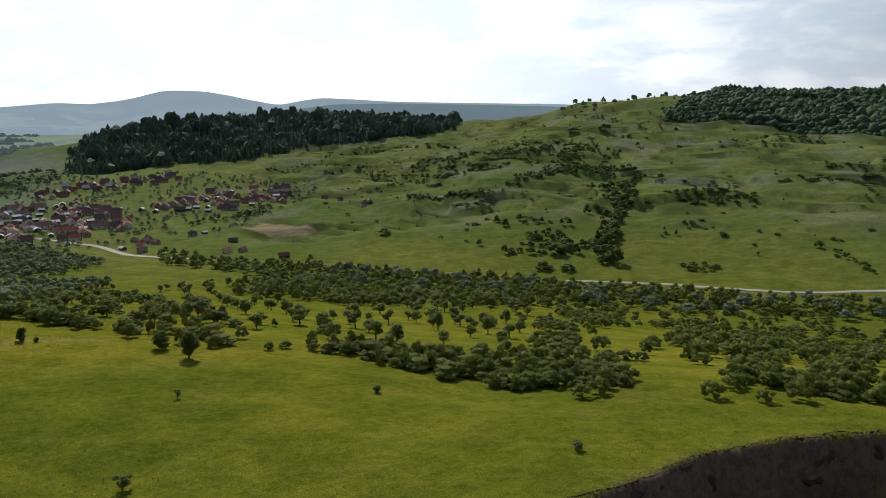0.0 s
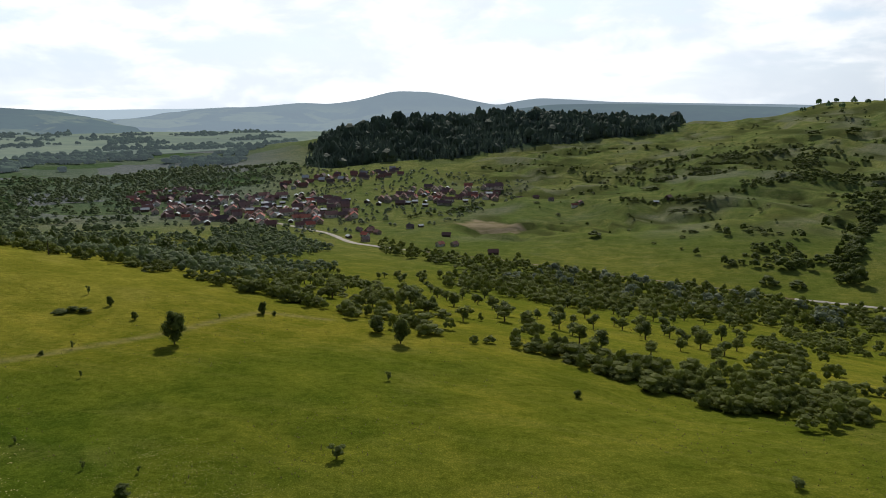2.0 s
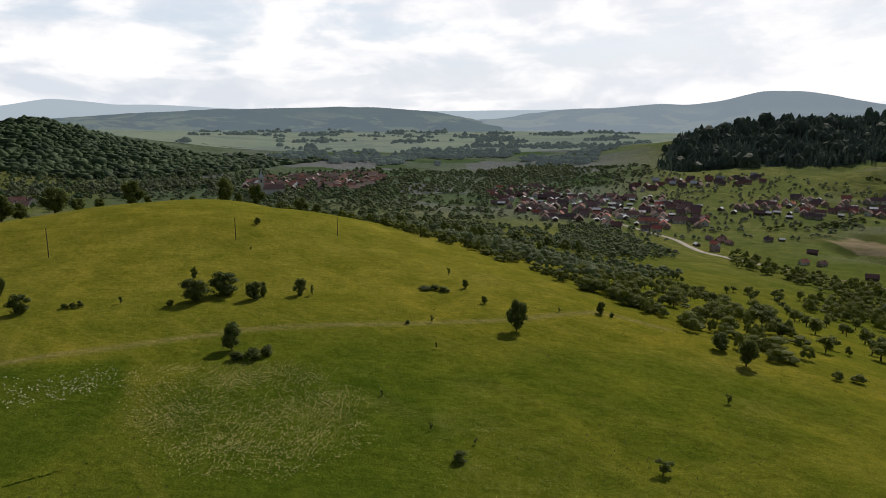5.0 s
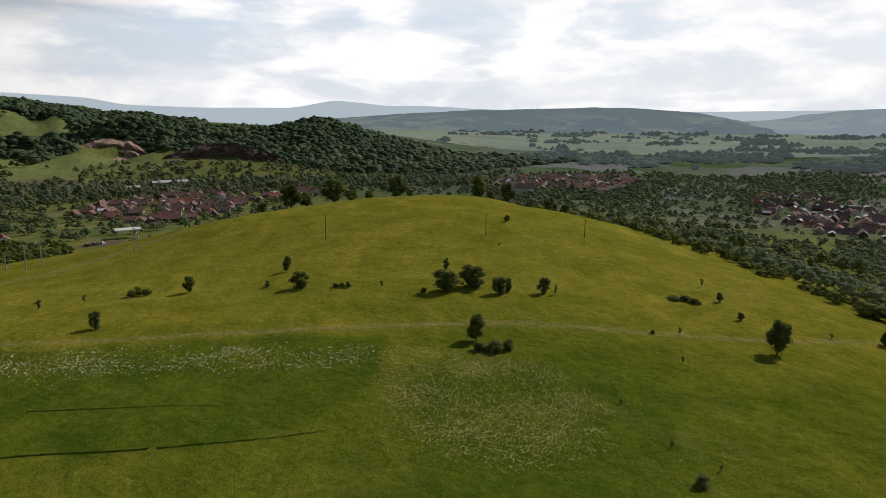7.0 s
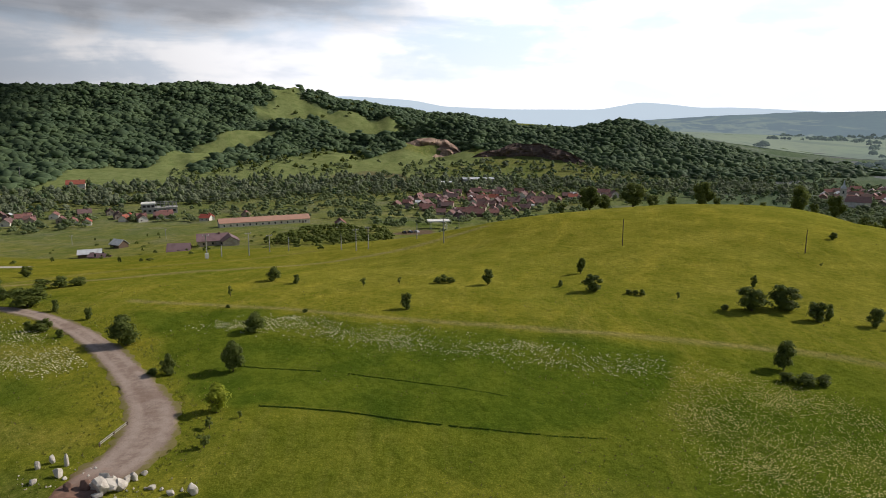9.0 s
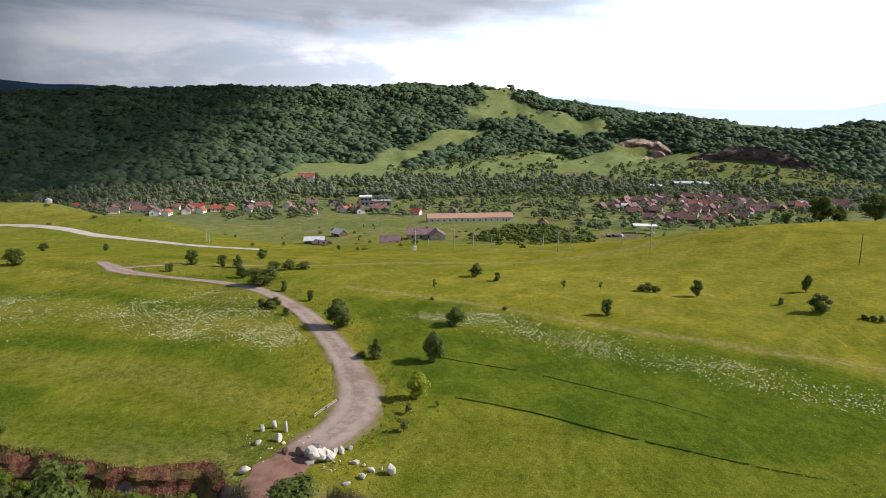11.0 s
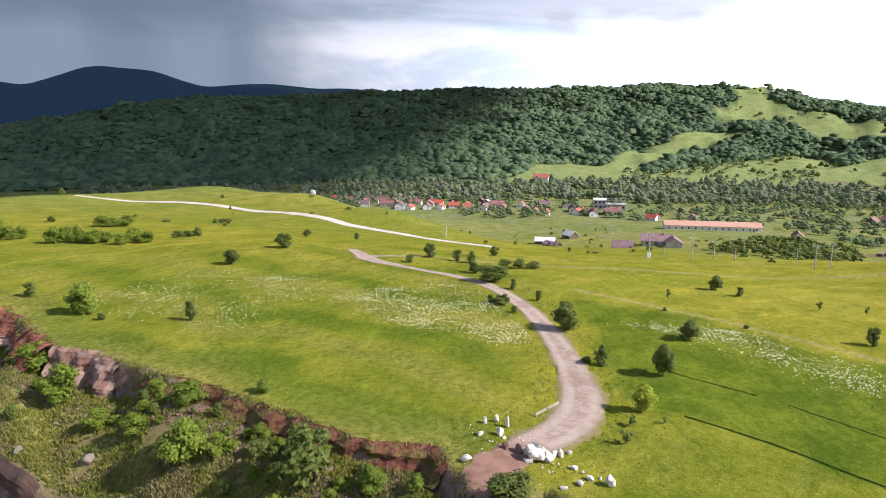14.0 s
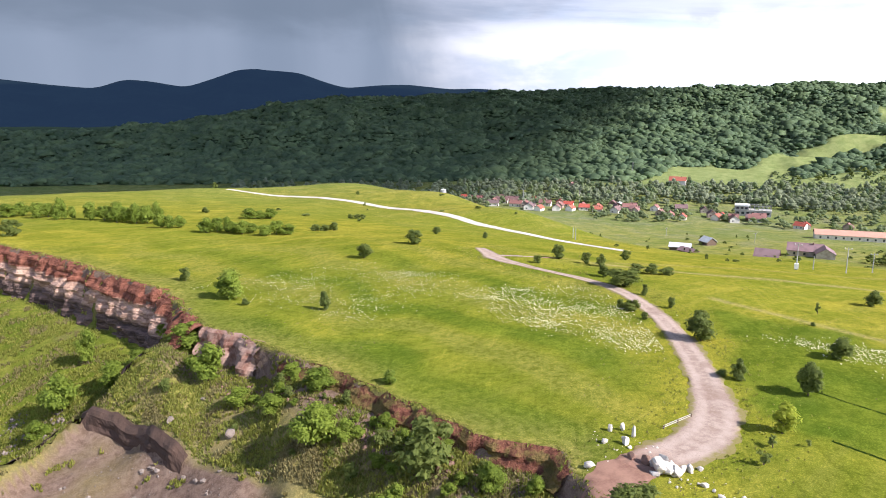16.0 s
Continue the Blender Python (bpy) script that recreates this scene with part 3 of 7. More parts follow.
LUSH = [(112, 116), (104, 112), (92, 101), (80, 95), (68, 91), (70, 75), (74, 66), (80, 64), (87, 65), (96.5, 69.5), (103, 72.5), (108, 74), (111, 90)]


MEADOW_PATH = [(25, 112), (30.4, 116), (37.1, 104), (47.9, 98), (60, 97), (74, 96), (87, 99.5), (94, 104), (101, 111), (112, 124)]
FIELD_TRACK = [(121, 149), (115, 151), (109, 156), (104, 163), (99.5, 171), (91.5, 180), (84, 198)]
FIELD_PATH = [(126, 156), (121, 150), (115, 172), (106, 190), (98, 205)]
YARD = [(92.3, 398), (90.5, 428), (88.5, 432), (88.2, 405)]
GARDEN_FIELD = [(93.6, 512), (88.9, 502), (88.3, 450), (92.6, 456)]
WORKS = [(96.6, 827), (93.1, 864), (89.6, 802), (83.2, 816), (82.1, 738), (90.5, 725), (96.3, 749)]
BARE_WEST = [(160.9, 841), (158.6, 930), (153.9, 872), (158.7, 784)]
PLOUGHED = [(14.5, 503), (12.8, 514), (8.7, 488), (9.4, 477), (13.1, 494)]


def line_distance(x, y, line):
    p = np.array([at(q[0], q[1]) for q in line])
    best = np.full(np.shape(x), 1e9)
    for (ax, ay), (bx, by) in zip(p[:-1], p[1:]):
        dx, dy = bx - ax, by - ay
        k = np.clip(((x - ax) * dx + (y - ay) * dy) / (dx * dx + dy * dy), 0, 1)
        best = np.minimum(best, np.hypot(x - ax - k * dx, y - ay - k * dy))
    return best


def build_ground():
    """One sheet to the horizon, finer towards the place where the camera hovers."""
    rings = [2.0]
    while rings[-1] < 3830:
        r = rings[-1]
        rings.append(r * (1.009 if 400 < r < 900 else 1.012 if 45 < r < 1150 else 1.03 if r < 1900 else 1.08) + (1.2 if r < 45 else 0))
    rings[-1] = 3830
    az = np.concatenate([np.arange(-42, 172, 0.48), np.arange(172, 318, 2.0)])
    a, r = np.meshgrid(np.radians(az), np.array(rings), indexing="ij")
    x, y = -r * np.sin(a), r * np.cos(a)
    z = height(x, y)
    na, nr = x.shape
    i, j = np.meshgrid(np.arange(na), np.arange(nr - 1), indexing="ij")
    k = (i + 1) % na
    quads = np.stack([i * nr + j, i * nr + j + 1, k * nr + j + 1, k * nr + j], -1).reshape(-1, 4)[:, ::-1]
    verts = np.stack([x, y, z], -1).reshape(-1, 3)
    hub = np.arange(na) * nr
    verts = np.concatenate([verts, [(0, 0, verts[hub, 2].mean())]])
    fan = np.stack([np.full(na, len(verts) - 1), np.roll(hub, -1), hub], -1)
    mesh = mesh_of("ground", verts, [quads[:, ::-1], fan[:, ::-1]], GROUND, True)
    x, y, r = verts[:, 0], verts[:, 1], np.hypot(verts[:, 0], verts[:, 1])
    d = rim_distance(x, y)
    wob = wobble(x, y, 30, 21) * 0.5 + wobble(x, y, 8, 22) * 0.3
    masks = {
        # lush grass; the near bearings are raised further to imitate weaker light
        "lush": np.clip(step(outline_distance(x, y, np.array([at(q, s) for q, s in LUSH])) + wob * 3, -1.5, 2.0) * 0.95 + step(-r, -480, -330) * near_az(x, y, -40, 35, 3) * step(r, 120, 200) * 0.35
                        + near_az(x, y, -40, 66, 3) * (1 - step(r, 88, 102)) * (0.42 + 0.2 * near_az(x, y, 15, 75, 8)) + near_az(x, y, 44, 112, 8) * (1 - step(r, 68, 94)) * 0.48 + near_az(x, y, 117, 160, 4) * (1 - step(r, 110, 160)) * 0.48 + near_az(x, y, -40, 20, 5) * step(r, 380, 420) * (1 - step(r, 560, 700)) * 0.3, 0, 1) * (0.8 + 0.25 * wob),
        "dry": np.clip(step(d, -2.5, 3) * 0.8 + step(wob, 0.2, 0.9) * 0.25 + 0.4 * near_az(x, y, 60, 135, 10) * step(r, 180, 300) * (1 - step(r, 600, 700)) * step(wob, -0.3, 0.6), 0, 1),
        "hill": near_az(x, y, -70, 14, 4) * step(r, 400, 470) * (1 - step(r, 1100, 1250)),
        "fields": step(r, 420, 700) * near_az(x, y, 28, 70, 6),
        "wood": np.zeros(len(x)),
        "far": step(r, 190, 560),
        "pasture": np.zeros(len(x)),
        "gold": near_az(x, y, 34, 100, 8) * step(r, 92, 135) * (1 - step(r, 230, 300)) * np.clip(0.62 + 0.4 * wob, 0, 1),
        "soil": np.clip(step(d, -0.1, 0.5) * (0.30 + 0.8 * wob) + step(d, -0.2, 0.3) * (1 - step(d, 2.5, 8.0)), 0, 1),
    }
    bank = masks.pop("hill")
    masks["dry"] = np.maximum(masks["dry"], bank * step(wobble(x, y, 110, 23) + 0.5 * wobble(x, y, 35, 24), 0.0, 0.8) * 0.6)
    masks["scrub"] = bank * step(wobble(x, y, 85, 25) + 0.5 * wobble(x, y, 28, 26), 0.25, 0.75) * 0.75
    u = terrace(x, y, verts[:, 2])
    # scrub colour along the banks, standing in part for their shade
    masks["scrub"] = np.maximum(masks["scrub"], bank * step(u, 0.76, 0.86) * (1 - step(u, 0.97, 1.0)) * step(wobble(x, y, 120, 18) + 0.5 * wobble(x, y, 40, 67), -0.6, 0.2) * 1.0)
    west = near_az(x, y, 117, 166, 3) * (1 - step(r, 150, 190)) * (d < 0)
    sway = d * 0.30 + 1.6 * wobble(x, y, 45, 29)
    masks["dry"] = np.clip(masks["dry"] + west * (0.24 * step(np.sin(sway), 0.25, 0.95) + 0.55 * step(d, -9, -1) * np.clip(0.6 + 0.6 * wob, 0, 1)), 0, 1)
    masks["lush"] = np.clip(masks["lush"] + west * 0.40 * step(np.sin(sway + 2.6), 0.1, 0.9), 0, 1)
    for line, wide in ((MEADOW_PATH, 0.7), (FIELD_TRACK, 1.4), (FIELD_PATH, 1.2)):
        masks["dry"] = np.maximum(masks["dry"], 1.0 * np.exp(-(line_distance(x, y, line) / wide) ** 2))
    masks["soil"] = np.maximum(masks["soil"], 0.9 * inside(x, y, YARD))
    masks["straw"] = np.maximum(0.9 * inside(x, y, PLOUGHED), 0.16 * np.exp(-(line_distance(x, y, MEADOW_PATH) / 0.8) ** 2) + 0.3 * np.exp(-(line_distance(x, y, FIELD_TRACK) / 1.1) ** 2))
    pit = (d > 3) & (outline_distance(x, y, BENCH_XY) < -0.8)
    masks["soil"] = np.where(pit, np.clip(wob * 1.6 - 0.5, 0, 1) * 0.8, masks["soil"])
    masks["lush"] = np.where(pit, 0.75, masks["lush"])
    masks["dry"] = np.where(pit, 0.25 + 0.3 * wob, masks["dry"])
    low = outline_distance(x, y, LOWER_XY)
    masks["soil"] = np.maximum(masks["soil"], step(low, -0.8, 0.2) * np.clip(1.05 + 0.5 * wob, 0, 1) * near_az(x, y, 147, 200, 3))
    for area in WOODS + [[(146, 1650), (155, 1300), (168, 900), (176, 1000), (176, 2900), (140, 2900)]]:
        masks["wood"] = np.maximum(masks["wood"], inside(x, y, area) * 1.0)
    masks["soil"] = np.maximum(masks["soil"], 0.75 * (inside(x, y, WORKS) | inside(x, y, BARE_WEST)) * (0.7 + 0.5 * wob))
    for area in GRASSY:
        masks["wood"] *= 1 - inside(x, y, area)
        masks["lush"] = np.where(inside(x, y, area), 0.12, masks["lush"])
        masks["pasture"] = np.maximum(masks["pasture"], inside(x, y, area) * (0.75 + 0.25 * wob))
    masks["lush"] = np.where(inside(x, y, GARDEN_FIELD), 0.5, masks["lush"])
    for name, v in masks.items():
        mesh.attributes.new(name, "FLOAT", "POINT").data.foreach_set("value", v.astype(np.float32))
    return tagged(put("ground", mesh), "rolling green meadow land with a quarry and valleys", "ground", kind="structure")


build_ground()


def ribbon(name, line, width, mat, lift=0.06, across=4, seed=1, ragged=0.25):
    """A track that follows the ground along (bearing, distance, width factor) points."""
    p = np.array([at(a, r) for a, r, *w in line])
    w = np.array([(q[2] if len(q) > 2 else 1.0) * width for q in line])
    t = np.concatenate([[0], np.cumsum(np.hypot(*np.diff(p, axis=0).T))])
    s = np.linspace(0, t[-1], max(int(t[-1] / max(width * 0.16, 0.4)), 20))
    # a smooth curve through the points
    m = np.gradient(p, t, axis=0)
    k = np.clip(np.searchsorted(t, s, side="right") - 1, 0, len(t) - 2)
    h = (t[k + 1] - t[k])[:, None]
    u = ((s - t[k]) / h[:, 0])[:, None]
    c = (2 * u ** 3 - 3 * u ** 2 + 1) * p[k] + (u ** 3 - 2 * u ** 2 + u) * h * m[k] + (3 * u ** 2 - 2 * u ** 3) * p[k + 1] + (u ** 3 - u ** 2) * h * m[k + 1]
    way = np.gradient(c, axis=0)
    way /= np.linalg.norm(way, axis=1)[:, None]
    side = np.stack([-way[:, 1], way[:, 0]], 1)
    ws = np.interp(s, t, w) / 2
    rng = np.random.RandomState(seed)
    rows = []
    for i in range(across + 1):
        v = i / across * 2 - 1
        edge = ws * v * (1 + (ragged * wobble(s, s * 0 + 9 * v, 3.0, seed + i) if abs(v) == 1 else 0))
        q = c + side * edge[:, None]
        z = height(q[:, 0], q[:, 1]) + lift * (1.0 if abs(v) < 1 else 0.3)
        rows.append(np.column_stack([q, z]))
    verts = np.stack(rows, 1)
    ns, nc = verts.shape[:2]
    i, j = np.meshgrid(np.arange(ns - 1), np.arange(nc - 1), indexing="ij")
    quads = np.stack([i * nc + j, i * nc + j + 1, (i + 1) * nc + j + 1, (i + 1) * nc + j], -1).reshape(-1, 4)
    mesh = mesh_of(name, verts.reshape(-1, 3), quads[:, ::-1], mat, True)
    mesh.attributes.new("side", "FLOAT", "POINT").data.foreach_set("value", np.tile(np.abs(np.linspace(-1, 1, nc)), ns).astype(np.float32))
    mesh.attributes.new("end", "FLOAT", "POINT").data.foreach_set("value", np.repeat(np.clip(1 - (s[-1] - s) / 11.0, 0, 1), nc).astype(np.float32))
    return put(name, mesh)


LANE = [(130.4, 158, 0.6), (129.8, 151.5, 0.9), (129.2, 146, 1.1), (126.6, 138.5, 0.6), (124.4, 134, 0.5), (122.4, 131, 0.6), (119.8, 125, 0.75), (116.6, 112, 0.85), (113.6, 93.5, 0.95), (111.9, 81, 1.1), (111.2, 73, 1.35), (111.9, 67, 1.45), (113.7, 63.4, 1.35), (116.2, 60.4, 1.15), (118.4, 57.0, 1.0)]
tagged(ribbon("lane_gravel", LANE, 4.1, GRAVEL, 0.08, 12, 1, 0.22), "pale pinkish gravel lane that curves down to the quarry", "road", kind="structure")
tagged(ribbon("ramp_dirt", [(117.2, 58.9, 1.0), (118.2, 57.2, 1.1), (120.2, 53), (123, 47), (126, 41)], 4.2, RED_SOIL, 0.13, 6, 4, 0.2), "red dirt ramp at the lane's end", "road", kind="structure")
CURVE_ROAD = [(118.5, 205), (121, 212), (129.6, 243), (137.9, 290), (146.8, 342), (150.5, 360)]
tagged(ribbon("road_white", CURVE_ROAD, 4.0, GRAVEL_WHITE, 0.25, 4, 2, 0.1), "straight white gravel road across the fields", "road", kind="structure")
EAST_ROAD = [(31, 530), (29.4, 512), (27.3, 490), (24.8, 459), (22.5, 420, 1.2), (18, 395), (7, 358), (-0.7, 338), (-12, 325), (-23, 325), (-29, 326), (-34.6, 343), (-45, 360)]
tagged(ribbon("road_valley", EAST_ROAD[8:], 2.6, GRAVEL_WHITE, 0.35, 4, 3, 0.1), "narrow pale road along the valley floor", "road", kind="structure")
tagged(ribbon("road_village", EAST_ROAD[:6], 4.0, GRAVEL_WHITE, 0.35, 4, 5, 0.1), "pale road into the village", "road", kind="structure")
tagged(ribbon("lane_branch", [(129.4, 148, 1.4), (128.0, 148.5, 0.9), (126.0, 150, 0.6), (123.8, 152.5, 0.3)], 1.7, GRAVEL, 0.10, 4, 7, 0.3), "short pale branch of the gravel lane", "road", kind="structure")
tagged(ribbon("road_track", EAST_ROAD[5:9], 1.5, GRAVEL, 0.25, 4, 6, 0.3), "worn track along the valley floor", "road", kind="structure")


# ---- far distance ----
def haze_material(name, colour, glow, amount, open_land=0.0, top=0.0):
    """A ridge or plain so far off that haze is mixed in as emission."""
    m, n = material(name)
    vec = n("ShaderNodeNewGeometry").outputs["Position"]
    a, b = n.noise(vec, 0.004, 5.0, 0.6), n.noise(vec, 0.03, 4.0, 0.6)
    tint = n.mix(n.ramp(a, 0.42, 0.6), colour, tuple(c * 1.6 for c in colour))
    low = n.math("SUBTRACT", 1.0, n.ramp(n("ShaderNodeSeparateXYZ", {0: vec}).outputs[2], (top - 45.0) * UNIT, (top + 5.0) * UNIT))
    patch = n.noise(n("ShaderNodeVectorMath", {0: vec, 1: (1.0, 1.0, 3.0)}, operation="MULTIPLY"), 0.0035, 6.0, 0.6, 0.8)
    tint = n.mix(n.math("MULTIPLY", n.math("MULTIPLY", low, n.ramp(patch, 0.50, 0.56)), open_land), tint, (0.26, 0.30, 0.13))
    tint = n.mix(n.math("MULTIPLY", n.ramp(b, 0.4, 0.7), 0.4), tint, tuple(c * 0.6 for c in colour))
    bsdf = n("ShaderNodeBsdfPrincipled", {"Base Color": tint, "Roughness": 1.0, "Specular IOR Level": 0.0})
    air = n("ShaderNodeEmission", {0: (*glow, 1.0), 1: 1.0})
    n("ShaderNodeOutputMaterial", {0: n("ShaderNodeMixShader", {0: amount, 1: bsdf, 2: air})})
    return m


def far_ridge(name, skyline, distance, deep, mat, label, seed, rough=1.0):
    """A range of hills: its crest by bearing and height, sloping to the plain before and behind it."""
    az = np.arange(skyline[0][0], skyline[-1][0] + 0.01, 0.25)
    sa = np.array([s[0] for s in skyline])
    sz = np.array([s[1] for s in skyline])
    k = np.interp(az, sa, np.arange(len(sa)))
    crest = np.interp(az, sa, sz)
    soft = np.convolve(np.pad(crest, 4, mode="edge"), np.hanning(11)[1:-1] / np.hanning(11).sum(), "valid")
    rows = []
    for j, u in enumerate(np.linspace(-1, 1, 25)):
        r = distance + u * deep
        fall = 1 - abs(u) ** 1.4
        x, y = -r * np.sin(np.radians(az)), r * np.cos(np.radians(az))
        z = -62 + (soft + 62) * fall
        z += (wobble(x, y, 420, seed) * 16 + wobble(x, y, 150, seed + 1) * 6) * rough * abs(u) ** 0.7 * (1 - abs(u)) * 2.2
        rows.append(np.column_stack([x, y, z]))
    v = np.stack(rows, 1)
    na, nc = v.shape[:2]
    i, j = np.meshgrid(np.arange(na - 1), np.arange(nc - 1), indexing="ij")
    q = np.stack([i * nc + j, i * nc + j + 1, (i + 1) * nc + j + 1, (i + 1) * nc + j], -1).reshape(-1, 4)
    return tagged(put(name, mesh_of(name, v.reshape(-1, 3), q[:, ::-1], mat, True)), label, "hills", kind="structure")


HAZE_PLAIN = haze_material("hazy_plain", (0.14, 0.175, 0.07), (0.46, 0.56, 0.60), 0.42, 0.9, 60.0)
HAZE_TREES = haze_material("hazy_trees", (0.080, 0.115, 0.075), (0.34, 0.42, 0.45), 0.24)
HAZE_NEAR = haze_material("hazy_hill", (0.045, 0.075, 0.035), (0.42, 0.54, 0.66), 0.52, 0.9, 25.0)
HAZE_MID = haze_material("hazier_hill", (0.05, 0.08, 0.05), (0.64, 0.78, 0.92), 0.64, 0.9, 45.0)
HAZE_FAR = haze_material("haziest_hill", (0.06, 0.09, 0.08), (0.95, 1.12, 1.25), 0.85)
# the storm's shade is in this dark colour and faint blue emission
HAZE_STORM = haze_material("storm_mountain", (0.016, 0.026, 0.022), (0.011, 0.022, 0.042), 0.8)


def crest(distance, *pairs):
    """Heights of a skyline from its angles above the level (degrees), as seen from the drone's place."""
    return [(a, 30 + distance * math.tan(radians(e))) for a, e in pairs]


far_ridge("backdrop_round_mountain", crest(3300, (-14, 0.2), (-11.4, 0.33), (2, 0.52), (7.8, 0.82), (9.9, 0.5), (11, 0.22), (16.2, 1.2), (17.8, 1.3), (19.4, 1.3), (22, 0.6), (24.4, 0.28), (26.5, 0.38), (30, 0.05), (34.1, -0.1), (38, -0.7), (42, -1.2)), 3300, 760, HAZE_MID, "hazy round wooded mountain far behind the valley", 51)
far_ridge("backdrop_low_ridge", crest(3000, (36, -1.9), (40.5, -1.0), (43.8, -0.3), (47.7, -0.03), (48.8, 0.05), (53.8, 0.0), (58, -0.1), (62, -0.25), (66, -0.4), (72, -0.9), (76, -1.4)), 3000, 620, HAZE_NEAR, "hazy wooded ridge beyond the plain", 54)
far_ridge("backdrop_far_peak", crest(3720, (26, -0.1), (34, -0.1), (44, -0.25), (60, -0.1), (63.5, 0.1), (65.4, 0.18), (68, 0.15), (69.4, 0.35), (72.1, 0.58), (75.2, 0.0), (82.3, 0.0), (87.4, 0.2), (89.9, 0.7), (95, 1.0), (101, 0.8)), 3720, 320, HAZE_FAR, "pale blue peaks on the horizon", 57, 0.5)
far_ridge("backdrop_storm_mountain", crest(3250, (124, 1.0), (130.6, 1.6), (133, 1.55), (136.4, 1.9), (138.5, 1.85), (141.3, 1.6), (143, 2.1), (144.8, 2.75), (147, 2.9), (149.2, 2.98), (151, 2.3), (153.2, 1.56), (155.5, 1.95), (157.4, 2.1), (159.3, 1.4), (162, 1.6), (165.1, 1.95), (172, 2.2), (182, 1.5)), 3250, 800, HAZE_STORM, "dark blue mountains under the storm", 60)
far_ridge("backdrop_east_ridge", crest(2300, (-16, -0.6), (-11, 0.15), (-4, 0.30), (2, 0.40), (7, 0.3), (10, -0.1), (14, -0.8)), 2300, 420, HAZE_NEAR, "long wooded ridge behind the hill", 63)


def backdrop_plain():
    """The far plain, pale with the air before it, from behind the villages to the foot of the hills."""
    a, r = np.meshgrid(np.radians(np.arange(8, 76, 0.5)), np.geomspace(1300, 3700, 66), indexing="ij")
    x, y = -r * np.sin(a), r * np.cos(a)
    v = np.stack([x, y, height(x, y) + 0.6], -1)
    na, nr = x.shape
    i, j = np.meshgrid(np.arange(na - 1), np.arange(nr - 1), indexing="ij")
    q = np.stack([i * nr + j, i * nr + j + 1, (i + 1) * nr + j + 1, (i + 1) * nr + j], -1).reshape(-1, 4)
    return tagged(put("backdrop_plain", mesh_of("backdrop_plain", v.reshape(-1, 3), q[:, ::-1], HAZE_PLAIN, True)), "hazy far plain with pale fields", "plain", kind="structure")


backdrop_plain()


# ---- plants ----
def leaf_cloud(rng, centres, radii, per, size, squash=0.85):
    """Small leaf quads strewn over the skins of some blobs: vertices and faces."""
    verts, faces = [], []
    for c, rad in zip(centres, radii):
        d = rng.normal(size=(per, 3))
        d /= np.linalg.norm(d, axis=1)[:, None]
        d[:, 2] = np.where(d[:, 2] < -0.4, -d[:, 2], d[:, 2])
        p = np.array(c) + d * rad * rng.uniform(0.72, 1.12, (per, 1)) * (1, 1, squash)
        nrm = d + rng.normal(size=(per, 3)) * 0.4 + (0, 0, 0.45)
        nrm /= np.linalg.norm(nrm, axis=1)[:, None]
        t = np.cross(nrm, rng.normal(size=(per, 3)))
        t /= np.linalg.norm(t, axis=1)[:, None] + 1e-9
        b = np.cross(nrm, t)
        s = size * rng.uniform(0.6, 1.4, (per, 1))
        base = sum(len(q) for q in verts)
        quad = np.stack([p - t * s, p - b * s * 0.55, p + t * s, p + b * s * 0.55], 1).reshape(-1, 3)
        verts.append(quad)
        faces.append(base + np.arange(per * 4).reshape(per, 4))
    return np.concatenate(verts), np.concatenate(faces)


def ico(sub=1):
    bm = bmesh.new()
    bmesh.ops.create_icosphere(bm, subdivisions=sub, radius=1.0)
    v = np.array([q.co[:] for q in bm.verts])
    f = np.array([[q.index for q in p.verts] for p in bm.faces])
    bm.free()
    return v, f


ICO1, ICO2 = ico(1), ico(2)


def join(parts):
    """Joins (vertices, faces) pairs with faces of one size."""
    vs, fs, k = [], [], 0
    for v, f in parts:
        vs.append(v)
        fs.append(f + k)
        k += len(v)
    return np.concatenate(vs), np.concatenate(fs)


def tube(points, radii, sides=6):
    """A tapered limb through some points."""
    pts = [Vector(p) for p in points]
    verts, faces = [], []
    for i, (p, r) in enumerate(zip(pts, radii)):
        way = (pts[min(i + 1, len(pts) - 1)] - pts[max(i - 1, 0)]).normalized()
        turn = way.to_track_quat("Z", "Y")
        for k in range(sides):
            a = 6.2832 * k / sides
            verts.append(p + turn @ Vector((r * math.cos(a), r * math.sin(a), 0)))
    for i in range(len(pts) - 1):
        for k in range(sides):
            faces.append((i * sides + k, i * sides + (k + 1) % sides, (i + 1) * sides + (k + 1) % sides, (i + 1) * sides + k))
    return np.array([v[:] for v in verts]), np.array(faces)


